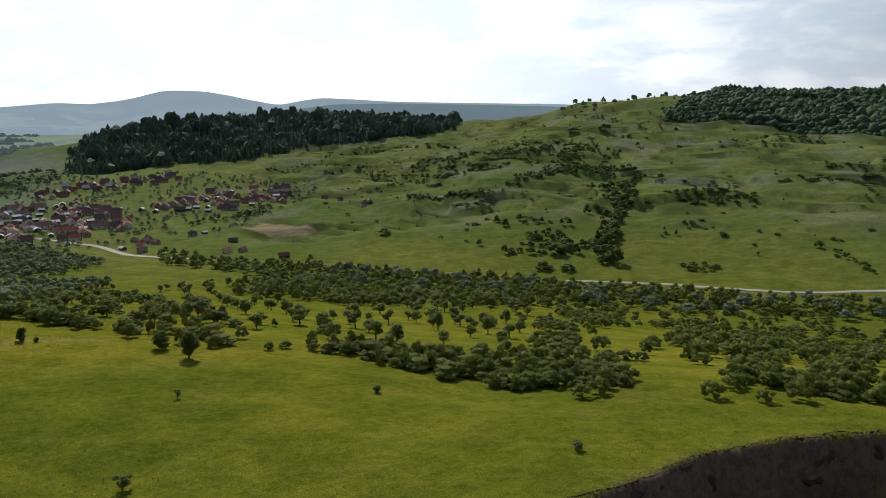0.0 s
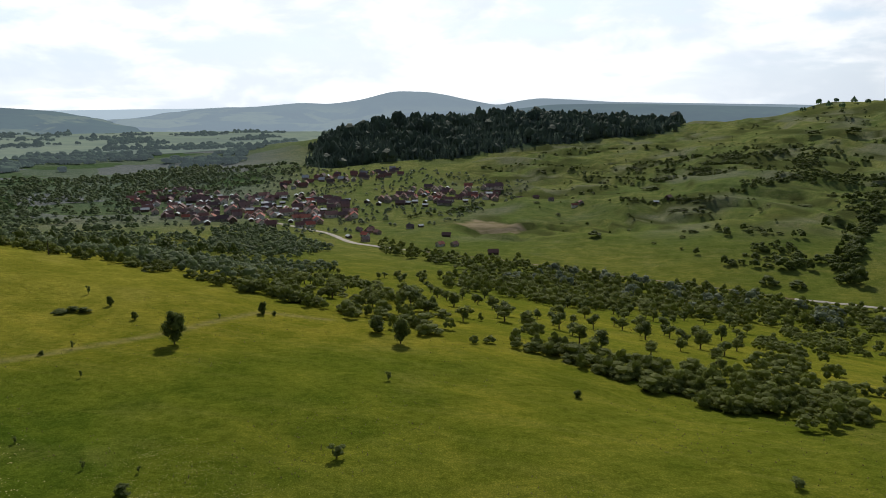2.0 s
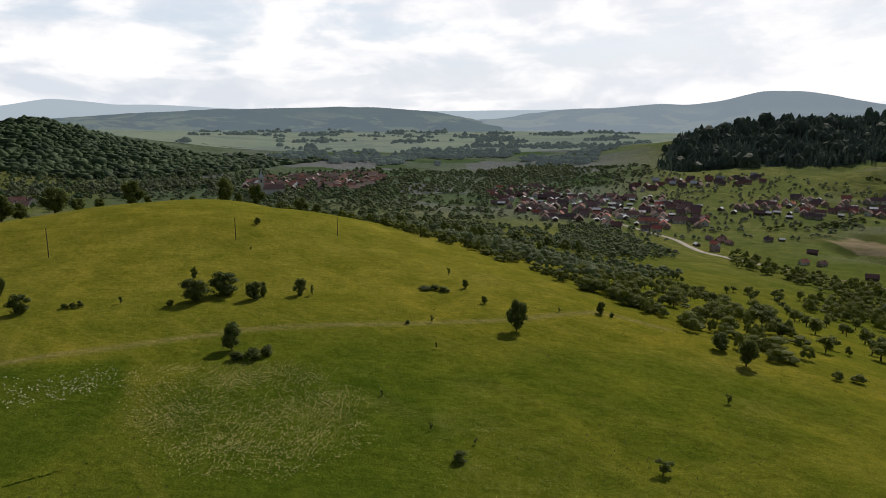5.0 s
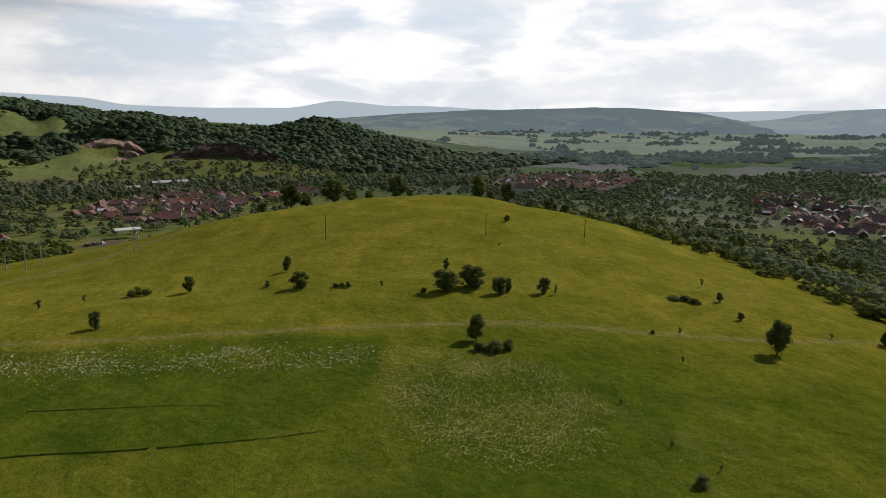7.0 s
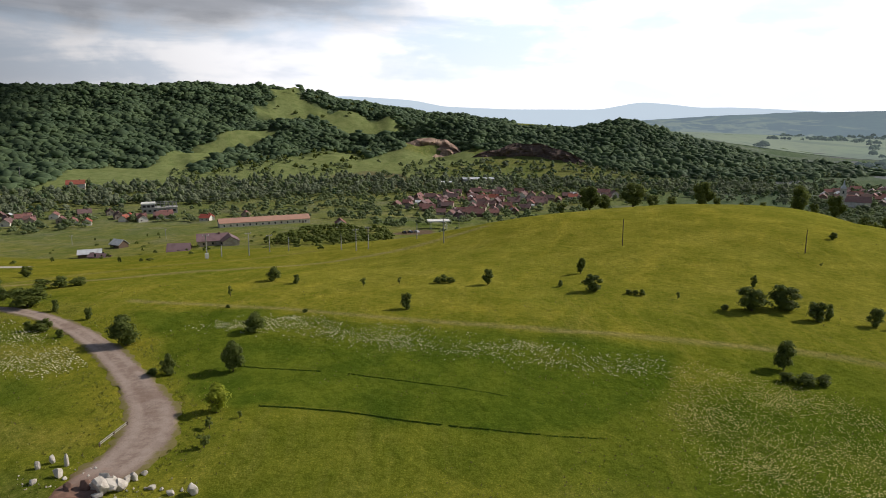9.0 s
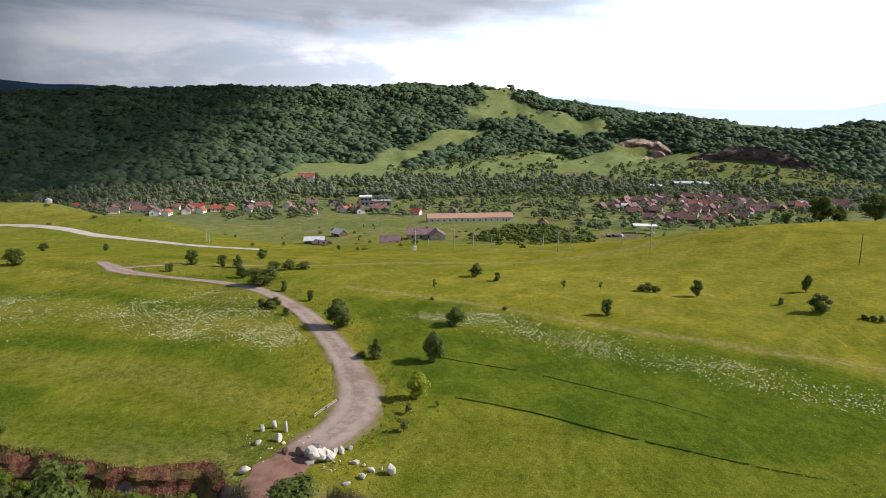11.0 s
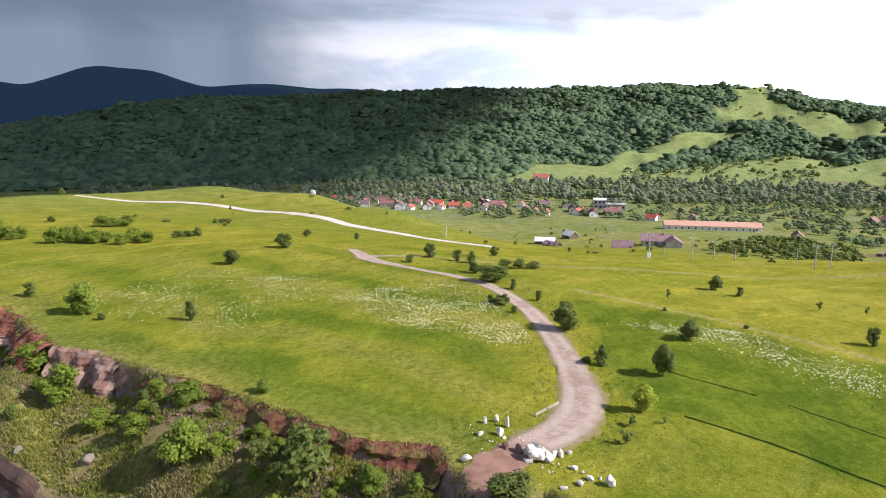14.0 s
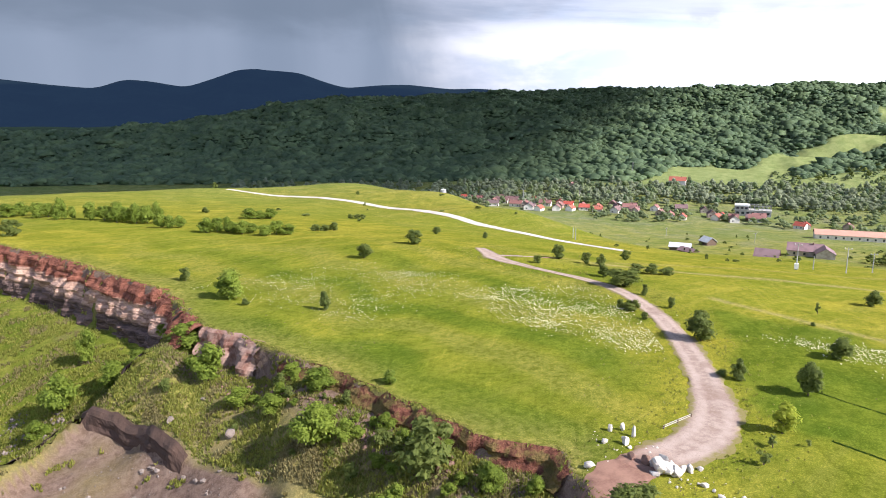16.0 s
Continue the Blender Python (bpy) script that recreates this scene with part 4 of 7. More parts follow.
def crown_mesh(name, seed, width, tall, blobs, per, leaf, mat, low=0.0, ragged=0.3):
    """A crown between the heights low and low + tall: uneven blobs of leaves over a dark, leafy core."""
    rng = np.random.RandomState(seed)
    centres, radii = [], []
    for i in range(blobs):
        h = (i + 0.5) / blobs
        spread = math.sin(math.pi * min(0.12 + 0.80 * h, 1.0)) ** 0.7
        a, q = rng.uniform(0, 6.283), rng.uniform(0.15, 0.72) * spread
        rad = width * 0.5 * rng.uniform(0.34, 0.50) * (1 + ragged * rng.uniform(-1, 1))
        centres.append((math.cos(a) * q * width * 0.5, math.sin(a) * q * width * 0.5, low + tall * (0.14 + 0.72 * h)))
        radii.append(rad)
    v, f = leaf_cloud(rng, centres, radii, per, leaf)
    v[:, 2] = np.maximum(v[:, 2], low * 0.9 + 0.02)
    cores = []
    for c, rad in zip(centres, radii):
        k = ICO1[0] * (1 + 0.25 * rng.uniform(-1, 1, (len(ICO1[0]), 1)))
        k = np.array(c) + k * rad * 0.66
        k[:, 2] = np.maximum(k[:, 2], low * 0.9 + 0.02)
        cores.append((k, ICO1[1]))
    cv, cf = join(cores)
    return mesh_of(name, np.concatenate([v, cv]), [f, cf + len(v)], mat, False)


def trunk_mesh(name, seed, tall, thick, reach):
    rng = np.random.RandomState(seed)
    parts = [tube([(0, 0, -0.4), (0.03 * tall, 0, tall * 0.5), (0.02 * tall, 0.02 * tall, tall)], [thick * 1.25, thick, thick * 0.55])]
    for i in range(4):
        a = 1.57 * i + rng.uniform(-0.5, 0.5)
        z = tall * rng.uniform(0.55, 0.9)
        parts.append(tube([(0.02 * tall, 0, z), (math.cos(a) * reach * 0.5, math.sin(a) * reach * 0.5, z + reach * 0.5), (math.cos(a) * reach, math.sin(a) * reach, z + reach * 1.1)], [thick * 0.5, thick * 0.35, thick * 0.12], 5))
    v, f = join(parts)
    return mesh_of(name, v, f, BARK, True)


def woods(name, area, spacing, radius, mat, label, seed, kind="round", skip=None, tall=1.0):
    """A far wood as one thing: crowns set apart, each an uneven dome or a ragged spire."""
    rng = np.random.RandomState(seed)
    p = np.array([at(a, r) for a, r in area])
    lo, hi = p.min(0), p.max(0)
    gx, gy = np.meshgrid(np.arange(lo[0], hi[0], spacing), np.arange(lo[1], hi[1], spacing))
    x = gx.ravel() + rng.uniform(-0.5, 0.5, gx.size) * spacing
    y = gy.ravel() + rng.uniform(-0.5, 0.5, gx.size) * spacing
    keep = inside(x + wobble(x, y, 60, 31) * 9, y + wobble(x, y, 60, 32) * 9, area)
    if skip is not None:
        keep &= ~skip(x, y)
    x, y = x[keep], y[keep]
    z = height(x, y)
    return crowns(name, x, y, z, radius, mat, label, rng, kind, tall)


def crowns(name, x, y, z, radius, mat, label, rng, kind="round", tall=1.0):
    count = len(x)
    if kind == "round":
        # lumpy domes, each a stretched and turned copy of one of six
        ball = ICO1 if count > 2500 else ICO2
        v0 = np.array([ball[0] * (1 + 0.12 * np.sin(ball[0][:, [1, 2, 0]] * 4.3 + 1.7 * k).sum(1, keepdims=True) + 0.14 * rng.uniform(-1, 1, (len(ball[0]), 1))) for k in range(6)])
        f0 = ball[1][ball[0][ball[1]][:, :, 2].mean(1) > -0.2]
        size = radius * (0.5 + rng.gamma(2.2, 0.24, count)).clip(0.5, 1.6) * (1 + 0.25 * wobble(x, y, 45, 55))
        z = z + rng.uniform(-0.25, 0.25, count) * size
        v = v0[rng.randint(0, 6, count)] * np.stack([size, size, size * rng.uniform(0.9, 1.4, count) * tall], -1)[:, None]
        turn = rng.uniform(0, 6.283, count)
        c, s = np.cos(turn)[:, None], np.sin(turn)[:, None]
        vx, vy = v[..., 0] * c - v[..., 1] * s, v[..., 0] * s + v[..., 1] * c
        v = np.stack([vx + x[:, None], vy + y[:, None], v[..., 2] + (z + size * 0.75 * tall)[:, None]], -1)
        nv = v0.shape[1]
    else:
        rings, sides = 4, 6
        f0, base = [], []
        for k in range(rings):
            lo, hi = k / rings * 0.85, (k + 1.45) / rings * 0.85 + 0.06
            w = (1 - k / rings) * 0.9 + 0.12
            b = k * (sides + 1)
            for i in range(sides):
                a = 6.283 * i / sides + k
                base.append((w * math.cos(a), w * math.sin(a), lo + 0.05))
                f0.append((b + i, b + (i + 1) % sides, b + sides))
            base.append((0, 0, min(hi, 1.0)))
        v0, f0 = np.array(base), np.array(f0)
        size = radius * rng.uniform(0.7, 1.25, count)
        hgt = size * rng.uniform(3.6, 5.6, count) * tall
        v = v0[None] * (1 + 0.2 * rng.uniform(-1, 1, (count, len(v0), 1)))
        v = v * np.stack([size, size, hgt], -1)[:, None] + np.stack([x, y, z - 0.3], -1)[:, None]
        nv = len(v0)
    f = f0[None] + (np.arange(count) * nv)[:, None, None]
    return tagged(put(name, mesh_of(name, v.reshape(-1, 3), f.reshape(-1, 3), mat, kind == "round" and count > 2500)), label, "trees", kind="stuff")


def grassy(x, y):
    return np.any([inside(x + wobble(x, y, 40, 35) * 6, y + wobble(x, y, 40, 36) * 6, g) for g in GRASSY], axis=0)


woods("spruce_wood", SPRUCE_WOOD, 5.6, 2.3, LEAF_SPRUCE, "dark spruce wood over the hill behind the village", 41, "spire", lambda x, y: wobble(x, y, 60, 29) > 0.55, 1.0)
woods("mixed_wood", SPRUCE_WOOD, 10.0, 4.6, LEAF_DEEP, "dark broadleaf trees among the spruces", 47, "round", lambda x, y: wobble(x, y, 45, 30) < -0.1, 1.3)
woods("east_wood", EAST_WOOD, 4.9, 3.1, LEAF_WOOD, "dense broadleaf wood along the crest of the hill", 42, "round", None, 0.75)
woods("mound_wood", MOUND_WOOD, 5.2, 4.2, LEAF_WOOD, "dense broadleaf wood over a rounded hill", 43, "round", grassy, 0.48)
woods("long_wood", LONG_WOOD, 5.4, 4.7, LEAF_WOOD, "dense broadleaf forest up the long mountain side", 44, "round", lambda x, y: grassy(x, y) | ((np.hypot(x, y) > 1350) & (wobble(x, y, 7, 68) > 0.3)), 0.45)
rng = np.random.RandomState(48)
a, r = rng.uniform(-36, -11, 90), rng.uniform(965, 1060, 90)
px, py = np.array([at(q, s) for q, s in zip(a, r)]).T
crowns("skyline_trees", px, py, height(px, py), 2.4, LEAF_WOOD, "loose trees along the skyline of the hill", rng, "round", 1.1)


def template(seed, blobs, per, leaf, stem=0.0, core=0.8):
    """A unit plant, 1 wide and 1 high, as arrays of triangles for thickets: a broad dome of leafy clumps."""
    rng = np.random.RandomState(seed)
    centres, radii = [(rng.uniform(-0.08, 0.08), rng.uniform(-0.08, 0.08), stem + (1 - stem) * 0.66)], [0.30]
    for i in range(blobs - 1):
        a, q = 6.283 * i / (blobs - 1) + rng.uniform(-0.5, 0.5), rng.uniform(0.20, 0.34)
        centres.append((math.cos(a) * q, math.sin(a) * q, stem + (1 - stem) * rng.uniform(0.24, 0.56)))
        radii.append(rng.uniform(0.15, 0.25))
    v, f = leaf_cloud(rng, centres, radii, per, leaf)
    parts = [(v, np.concatenate([f[:, [0, 1, 2]], f[:, [0, 2, 3]]]))]
    for c, rad in zip(centres, radii):
        parts.append((np.array(c) + ICO1[0] * rad * core * (1 + 0.2 * rng.uniform(-1, 1, (12, 1))), ICO1[1]))
    if stem:
        tv, tf = tube([(0, 0, -0.1), (0.02, 0, stem + 0.25)], [0.035, 0.02], 4)
        parts.append((tv, np.concatenate([tf[:, [0, 1, 2]], tf[:, [0, 2, 3]]])))
    v, f = join(parts)
    v[:, 2] = np.maximum(v[:, 2], -0.1)
    return v, f


NEAR_PLANTS = [template(70 + i, 10, 26, 0.036, 0.0, 0.72) for i in range(5)]
FAR_PLANTS = [template(80 + i, 8, 14, 0.048, 0.0, 0.72) for i in range(4)]
MID_PLANTS = [template(85 + i, 6, 9, 0.066, 0.0, 0.74) for i in range(5)]
FAR_TREES = [template(90 + i, 6, 9, 0.085, 0.22) for i in range(4)]


def thicket(name, x, y, wide, tall, mat, label, seed, plants):
    """Bushes or trees that grow too thick to count, as one thing."""
    rng = np.random.RandomState(seed)
    x, y = np.asarray(x), np.asarray(y)
    z = height(x, y)
    wide, tall = np.broadcast_to(wide, x.shape) * rng.uniform(0.7, 1.3, x.shape), np.broadcast_to(tall, x.shape) * rng.uniform(0.7, 1.3, x.shape)
    turn, kind = rng.uniform(0, 6.283, x.shape), rng.randint(0, len(plants), x.shape)
    parts = []
    for k, (v, f) in enumerate(plants):
        i = np.where(kind == k)[0]
        if not len(i):
            continue
        c, s = np.cos(turn[i])[:, None], np.sin(turn[i])[:, None]
        vx = (v[:, 0] * c - v[:, 1] * s) * wide[i][:, None] + x[i][:, None]
        vy = (v[:, 0] * s + v[:, 1] * c) * wide[i][:, None] + y[i][:, None]
        vz = v[:, 2] * tall[i][:, None] + z[i][:, None]
        parts.append((np.stack([vx, vy, vz], -1).reshape(-1, 3), (f[None] + (np.arange(len(i)) * len(v))[:, None, None]).reshape(-1, 3)))
    v, f = join(parts)
    return tagged(put(name, mesh_of(name, v, f, mat, False)), label, "shrubs", kind="stuff")


def scatter(area, spacing, seed, keep=None, chance=1.0):
    """Places about spacing apart inside an outline."""
    rng = np.random.RandomState(seed)
    p = np.array([at(a, r) for a, r in area])
    lo, hi = p.min(0), p.max(0)
    gx, gy = np.meshgrid(np.arange(lo[0], hi[0], spacing), np.arange(lo[1], hi[1], spacing))
    x = gx.ravel() + rng.uniform(-0.95, 0.95, gx.size) * spacing
    y = gy.ravel() + rng.uniform(-0.95, 0.95, gx.size) * spacing
    ok = inside(x, y, area) & (rng.uniform(size=x.shape) < chance)
    x, y = x[ok], y[ok]
    if keep is not None:
        ok = keep(x, y)
        x, y = x[ok], y[ok]
    return x, y


def off_road(x, y, gap=5.0):
    p = np.array([at(a, r) for a, r, *w in EAST_ROAD])
    best = np.full(x.shape, 1e9)
    for (ax, ay), (bx, by) in zip(p[:-1], p[1:]):
        dx, dy = bx - ax, by - ay
        k = np.clip(((x - ax) * dx + (y - ay) * dy) / (dx * dx + dy * dy), 0, 1)
        best = np.minimum(best, np.hypot(x - ax - k * dx, y - ay - k * dy))
    return best > gap


GLADES = [[(13, 150), (8, 150), (0, 165), (-5.5, 168), (-5, 195), (3, 200), (12, 185)], [(-16.8, 107), (-21.2, 116), (-25.1, 105), (-25.2, 91), (-17.4, 89)], [(-31.6, 288), (-36, 301), (-36, 273), (-32.1, 265)],
          [(30, 215), (22, 190), (14, 205), (8, 220), (16, 262), (24, 300)], [(-14.9, 162), (-20.2, 213), (-21.5, 157), (-15.4, 117)], [(12, 300), (17, 350), (23, 385), (21, 300)]]


def no_glade(x, y):
    return ~np.any([inside(x, y, g) for g in GLADES], axis=0)


def edge_line(az):
    line = LAND["plateau_east_edge"]
    return np.interp(az, [q[0] for q in line], [q[1] for q in line])


def on_bank(x, y):
    u = terrace(x, y, height(x, y, False) + step(np.hypot(x, y), 130, 500) * (wobble(x, y, 150, 5) * 2.2 + wobble(x, y, 60, 6) * 0.7))
    return (u > 0.84) & (u < 0.99)


# hedge along the meadow's lower edge
rng = np.random.RandomState(101)
az = rng.uniform(-37, 56, 640)
rr = edge_line(az) + rng.gamma(2.0, 4.2, 640) + 2.5
px, py = np.array([at(a, r) for a, r in zip(az, rr)]).T
ok = (wobble(px, py, 30, 33) > -0.2) | (rng.uniform(size=640) < 0.2)
ok &= ~inside(px, py, GLADES[1]) & ~((az > 9.3) & (az < 10.2))
thicket("edge_thicket", px[ok], py[ok], rng.uniform(1.9, 3.7, ok.sum()), rng.uniform(1.5, 2.7, ok.sum()), LEAF_HEDGE_LIT, "dark thorn thicket along the lower edge of the meadow", 1, NEAR_PLANTS)
px, py = scatter([(33, 330), (27.7, 304), (24.1, 267), (22.1, 230), (20.6, 168), (16.0, 154), (14.3, 121), (12, 108), (17.9, 106), (22.4, 117), (26.2, 124), (33, 138)], 4.4, 99, lambda x, y: wobble(x, y, 34, 31) + 0.6 * wobble(x, y, 11, 30) > 0.0)
thicket("bank_thicket", px, py, 3.3, 2.5, LEAF_HEDGE_LIT, "thick thorn bushes on the slope below the meadow", 31, NEAR_PLANTS)
px, py = scatter([(-7.5, 90), (-6.5, 103), (-9, 133), (-10, 200), (-12, 255), (-16.5, 288), (-25.1, 288), (-30.9, 292), (-38, 300), (-38, 94), (-29.3, 86), (-21.4, 83), (-12.3, 82)], 4.3, 102, lambda x, y: no_glade(x, y) & (wobble(x, y, 30, 34) + 0.6 * wobble(x, y, 11, 37) > -0.08 - 0.4 * near_az(x, y, -45, -24, 4)))
thicket("slope_thicket", px, py, 3.5, 2.6, LEAF_HEDGE_LIT, "close bushes and old fruit trees on the slope", 2, FAR_PLANTS)
px, py = scatter([(20.7, 432), (16.2, 392), (8.6, 369), (-1.6, 327), (-9.6, 331), (-11.9, 318), (-20.9, 315), (-29, 312), (-36, 324), (-36, 303), (-30.9, 288), (-25.1, 286), (-16.5, 280), (-12, 255), (-5.4, 229), (-0.7, 242), (6, 215), (8.8, 241), (12.9, 225), (15.9, 250), (14, 330), (20.3, 375)], 5.0, 103, lambda x, y: no_glade(x, y) & off_road(x, y), 0.95)
thicket("roadside_thicket", px, py, 5.4, 4.3, LEAF_HEDGE_LIT, "thick trees and bushes beside the valley road", 3, MID_PLANTS)
px, py = scatter([(34, 470), (30.9, 500), (23.9, 393), (25.8, 361), (34, 370)], 5.6, 98, off_road)
thicket("village_edge_thicket", px, py, 5.4, 3.8, LEAF_HAZED, "line of trees below the village", 32, MID_PLANTS)
px, py = scatter([(14, 300), (-38, 285), (-38, 326), (-12, 316), (6, 340)], 14.0, 104, off_road)
thicket("roadside_willows", px, py, 6.4, 5.4, LEAF_GREY, "grey-green willows in the thicket beside the road", 4, FAR_PLANTS)
px, py = scatter([(31, 145), (42, 178), (54, 222), (60, 262), (62, 420), (50, 500), (40, 470), (33, 440), (28, 400), (24, 310), (28, 200)], 5.8, 105, lambda x, y: (wobble(x, y, 45, 35) > -0.45) & no_glade(x, y))
thicket("hillside_thicket", px, py, 5.0, 3.6, LEAF_HAZED, "dense bushes over the slope below the crest", 5, MID_PLANTS)
px, py = scatter([(33, 200), (40, 230), (52, 300), (45, 400), (30, 360)], 26.0, 106)
thicket("hillside_trees", px, py, 6.0, 6.0, LEAF_ORCHARD, "taller trees among the hillside bushes", 6, FAR_TREES)
px, py = scatter([(54, 250), (62, 252), (74, 246), (82, 235), (88, 300), (88, 420), (74, 520), (60, 520)], 8.0, 107, lambda x, y: wobble(x, y, 60, 36) > -0.2)
thicket("crest_back_thicket", px, py, 4.8, 3.0, LEAF_HAZED, "trees and bushes behind the crest above the town", 7, MID_PLANTS)
px, py = scatter([(-39, 400), (-39, 760), (-20, 860), (-10, 900), (0, 860), (8, 760), (6, 520), (-6, 390)], 4.6, 108, lambda x, y: on_bank(x, y) & (wobble(x, y, 120, 18) + 0.6 * wobble(x, y, 37, 38) > 0.42))
thicket("hill_shrubs", px, py, 4.6, 1.7, LEAF, "dark shrubs along the terraces of the hillside", 8, MID_PLANTS)
px, py = scatter([(-39, 380), (-39, 900), (-14, 980), (-2, 900), (8, 760), (8, 480), (-6, 380)], 21.0, 109, None, 0.4)
thicket("hill_bushes", px, py, np.random.RandomState(17).gamma(2.0, 1.3, len(px)) + 0.9, 2.0, LEAF, "lone bushes scattered over the hillside pasture", 9, FAR_PLANTS)
px, py = scatter([(-13.4, 524), (-14.6, 512), (-16.9, 539), (-17.3, 480), (-16.0, 440), (-15.8, 400), (-15.7, 346), (-14.7, 348), (-14.6, 400), (-14.9, 450), (-15.3, 486)], 4.8, 110, lambda x, y: wobble(x, y, 22, 54) > -0.55)
thicket("gully_trees", px, py, 5.6, 5.0, LEAF, "line of dark trees down the gully", 10, FAR_PLANTS)
for i, (area, wide, tall) in enumerate([([(-19.2, 493), (-21.6, 512), (-25.9, 492), (-25.9, 480), (-21.7, 478)], 6.0, 3.0), ([(-20.4, 433), (-22.6, 439), (-22.7, 420), (-20.7, 419)], 5.0, 2.0), ([(-20.9, 361), (-23.4, 367), (-23.7, 354), (-21.2, 349)], 5.0, 3.4),
                                        ([(-8.4, 406), (-11.9, 409), (-12.2, 382), (-9.1, 373)], 5.5, 4.5), ([(1.4, 541), (-5.6, 526), (-5.6, 509), (0.8, 523)], 5.0, 3.4), ([(-27, 520), (-31, 545), (-36, 530), (-36, 512), (-30, 520)], 6.0, 3.2)]):
    px, py = scatter(area, 4.6, 140 + i, lambda x, y: wobble(x, y, 16, 57) > -0.6)
    thicket("hollow_shrubs", px, py, wide * 0.8, tall * 0.75, LEAF, "dark shrubs in a hollow of the hillside", 11 + i, FAR_PLANTS)
px, py = scatter([(1.2, 703), (-2.7, 725), (-6.3, 741), (-10.3, 739), (-14.2, 680), (-16.6, 664), (-12.6, 630), (-8.1, 594), (-2.8, 602), (0.2, 610)], 4.6, 112, lambda x, y: wobble(x, y, 40, 39) + 0.4 * wobble(x, y, 14, 56) > 0.05)
thicket("terrace_thicket", px, py, 4.8, 3.2, LEAF, "belt of thicket across the hillside terraces", 12, MID_PLANTS)
px, py = scatter([(-6.7, 538), (-10.4, 582), (-14.3, 614), (-17.0, 578), (-18.2, 543), (-14.1, 562), (-10.4, 555), (-7.3, 529)], 5.0, 123, lambda x, y: wobble(x, y, 26, 58) > -0.5)
thicket("lower_terrace_thicket", px, py, 4.8, 3.2, LEAF, "curved belt of thicket below the terraces", 22, MID_PLANTS)
pick = np.array([(-10.2, 343.6, 11, 7.0), (-12.1, 342.5, 7.6, 5), (-11.1, 369, 10, 8), (-15.9, 356, 12, 8), (-13.5, 446, 8, 6.5), (-4.8, 387, 4, 5.6), (-18.1, 476, 8, 5), (-19, 540, 6, 3.5), (-23.8, 408, 6, 4), (-20.4, 407, 3, 4), (-13.7, 945, 8, 5), (-14.6, 775, 14, 6), (-12.1, 760, 14, 6), (-17.1, 683, 7, 4), (-6.9, 423, 5.6, 5), (-1.1, 590, 15, 5), (3, 429, 9, 4.5)])
px, py = np.array([at(a, r) for a, r in pick[:, :2]]).T
thicket("pasture_bushes", px, py, pick[:, 2], pick[:, 3], LEAF, "broad dark bushes on the hillside pasture", 23, NEAR_PLANTS)

BELTS = [([(-7.4, 530), (-9.4, 553), (-12.1, 577), (-16.0, 601), (-16.9, 569)], 4.5), ([(2.6, 545), (-0.7, 538), (-5.3, 509)], 3.5), ([(18.5, 522), (15.5, 544), (12.0, 574)], 4.5), ([(12.3, 802), (8.4, 784), (4.8, 716), (-0.7, 622)], 3.5),
         ([(4.8, 591), (2.1, 611), (-0.7, 622), (-1.6, 633)], 4.0), ([(-30.0, 406), (-32.3, 382)], 4.0), ([(-32.7, 373), (-34.7, 362)], 4.5), ([(-16.5, 510), (-16.0, 457), (-15.0, 399), (-14.6, 380), (-15.5, 353)], 5.5),
         ([(7.5, 818), (4.8, 862), (2.0, 829), (-2.5, 795)], 4.0), ([(-4.4, 626), (-7.1, 647), (-9.8, 698), (-13.8, 681)], 4.5), ([(-3.9, 432), (-7.2, 437), (-12.2, 419)], 4.0), ([(-6.3, 369), (-11.9, 369), (-13.6, 389)], 5.0)]
for i, (line, wide) in enumerate(BELTS):
    rng = np.random.RandomState(160 + i)
    p = np.array([at(a, r) for a, r in line])
    t = np.concatenate([[0], np.cumsum(np.hypot(*np.diff(p, axis=0).T))])
    k = rng.uniform(0, t[-1], int(t[-1] / 3.4))
    px, py = np.interp(k, t, p[:, 0]) + rng.normal(0, 3.2, len(k)), np.interp(k, t, p[:, 1]) + rng.normal(0, 3.2, len(k))
    thicket("bush_belt", px, py, wide * rng.uniform(0.7, 1.5, len(k)), wide * 0.75 * rng.uniform(0.6, 1.4, len(k)), LEAF, "belt of dark bushes across the hillside pasture", 60 + i, FAR_PLANTS)

# woods of the valley plain, round the villages and along the river
def patches(size, seed, least):
    return lambda x, y: wobble(x, y, size, seed) + 0.4 * wobble(x, y, size * 0.35, seed + 1) > least


px, py = scatter([(33, 640), (40, 740), (47, 840), (60, 760), (72, 760), (74, 860), (60, 1000), (54, 1250), (40, 1500), (28, 1500), (29, 1300), (34, 900)], 10.5, 113, patches(190, 40, 0.12))
ok = np.hypot(px, py) < 1000
thicket("plain_woods", px[ok], py[ok], 8.5, 5.6, LEAF_HAZED, "patches of wood over the valley plain", 35, MID_PLANTS)
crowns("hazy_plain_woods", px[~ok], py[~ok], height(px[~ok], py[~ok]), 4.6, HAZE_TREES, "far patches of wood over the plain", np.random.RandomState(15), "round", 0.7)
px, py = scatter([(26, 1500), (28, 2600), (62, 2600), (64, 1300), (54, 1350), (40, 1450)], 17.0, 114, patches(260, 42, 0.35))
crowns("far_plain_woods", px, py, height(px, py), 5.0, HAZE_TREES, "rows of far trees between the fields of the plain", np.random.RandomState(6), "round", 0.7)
px, py = scatter([(150, 600), (150, 745), (127, 745), (107, 790), (96, 800), (84, 790), (70, 800), (60, 790), (60, 740), (74, 730), (92, 690), (108, 640), (121, 640), (135, 600)], 7.0, 115, patches(70, 44, -0.6))
rng = np.random.RandomState(7)
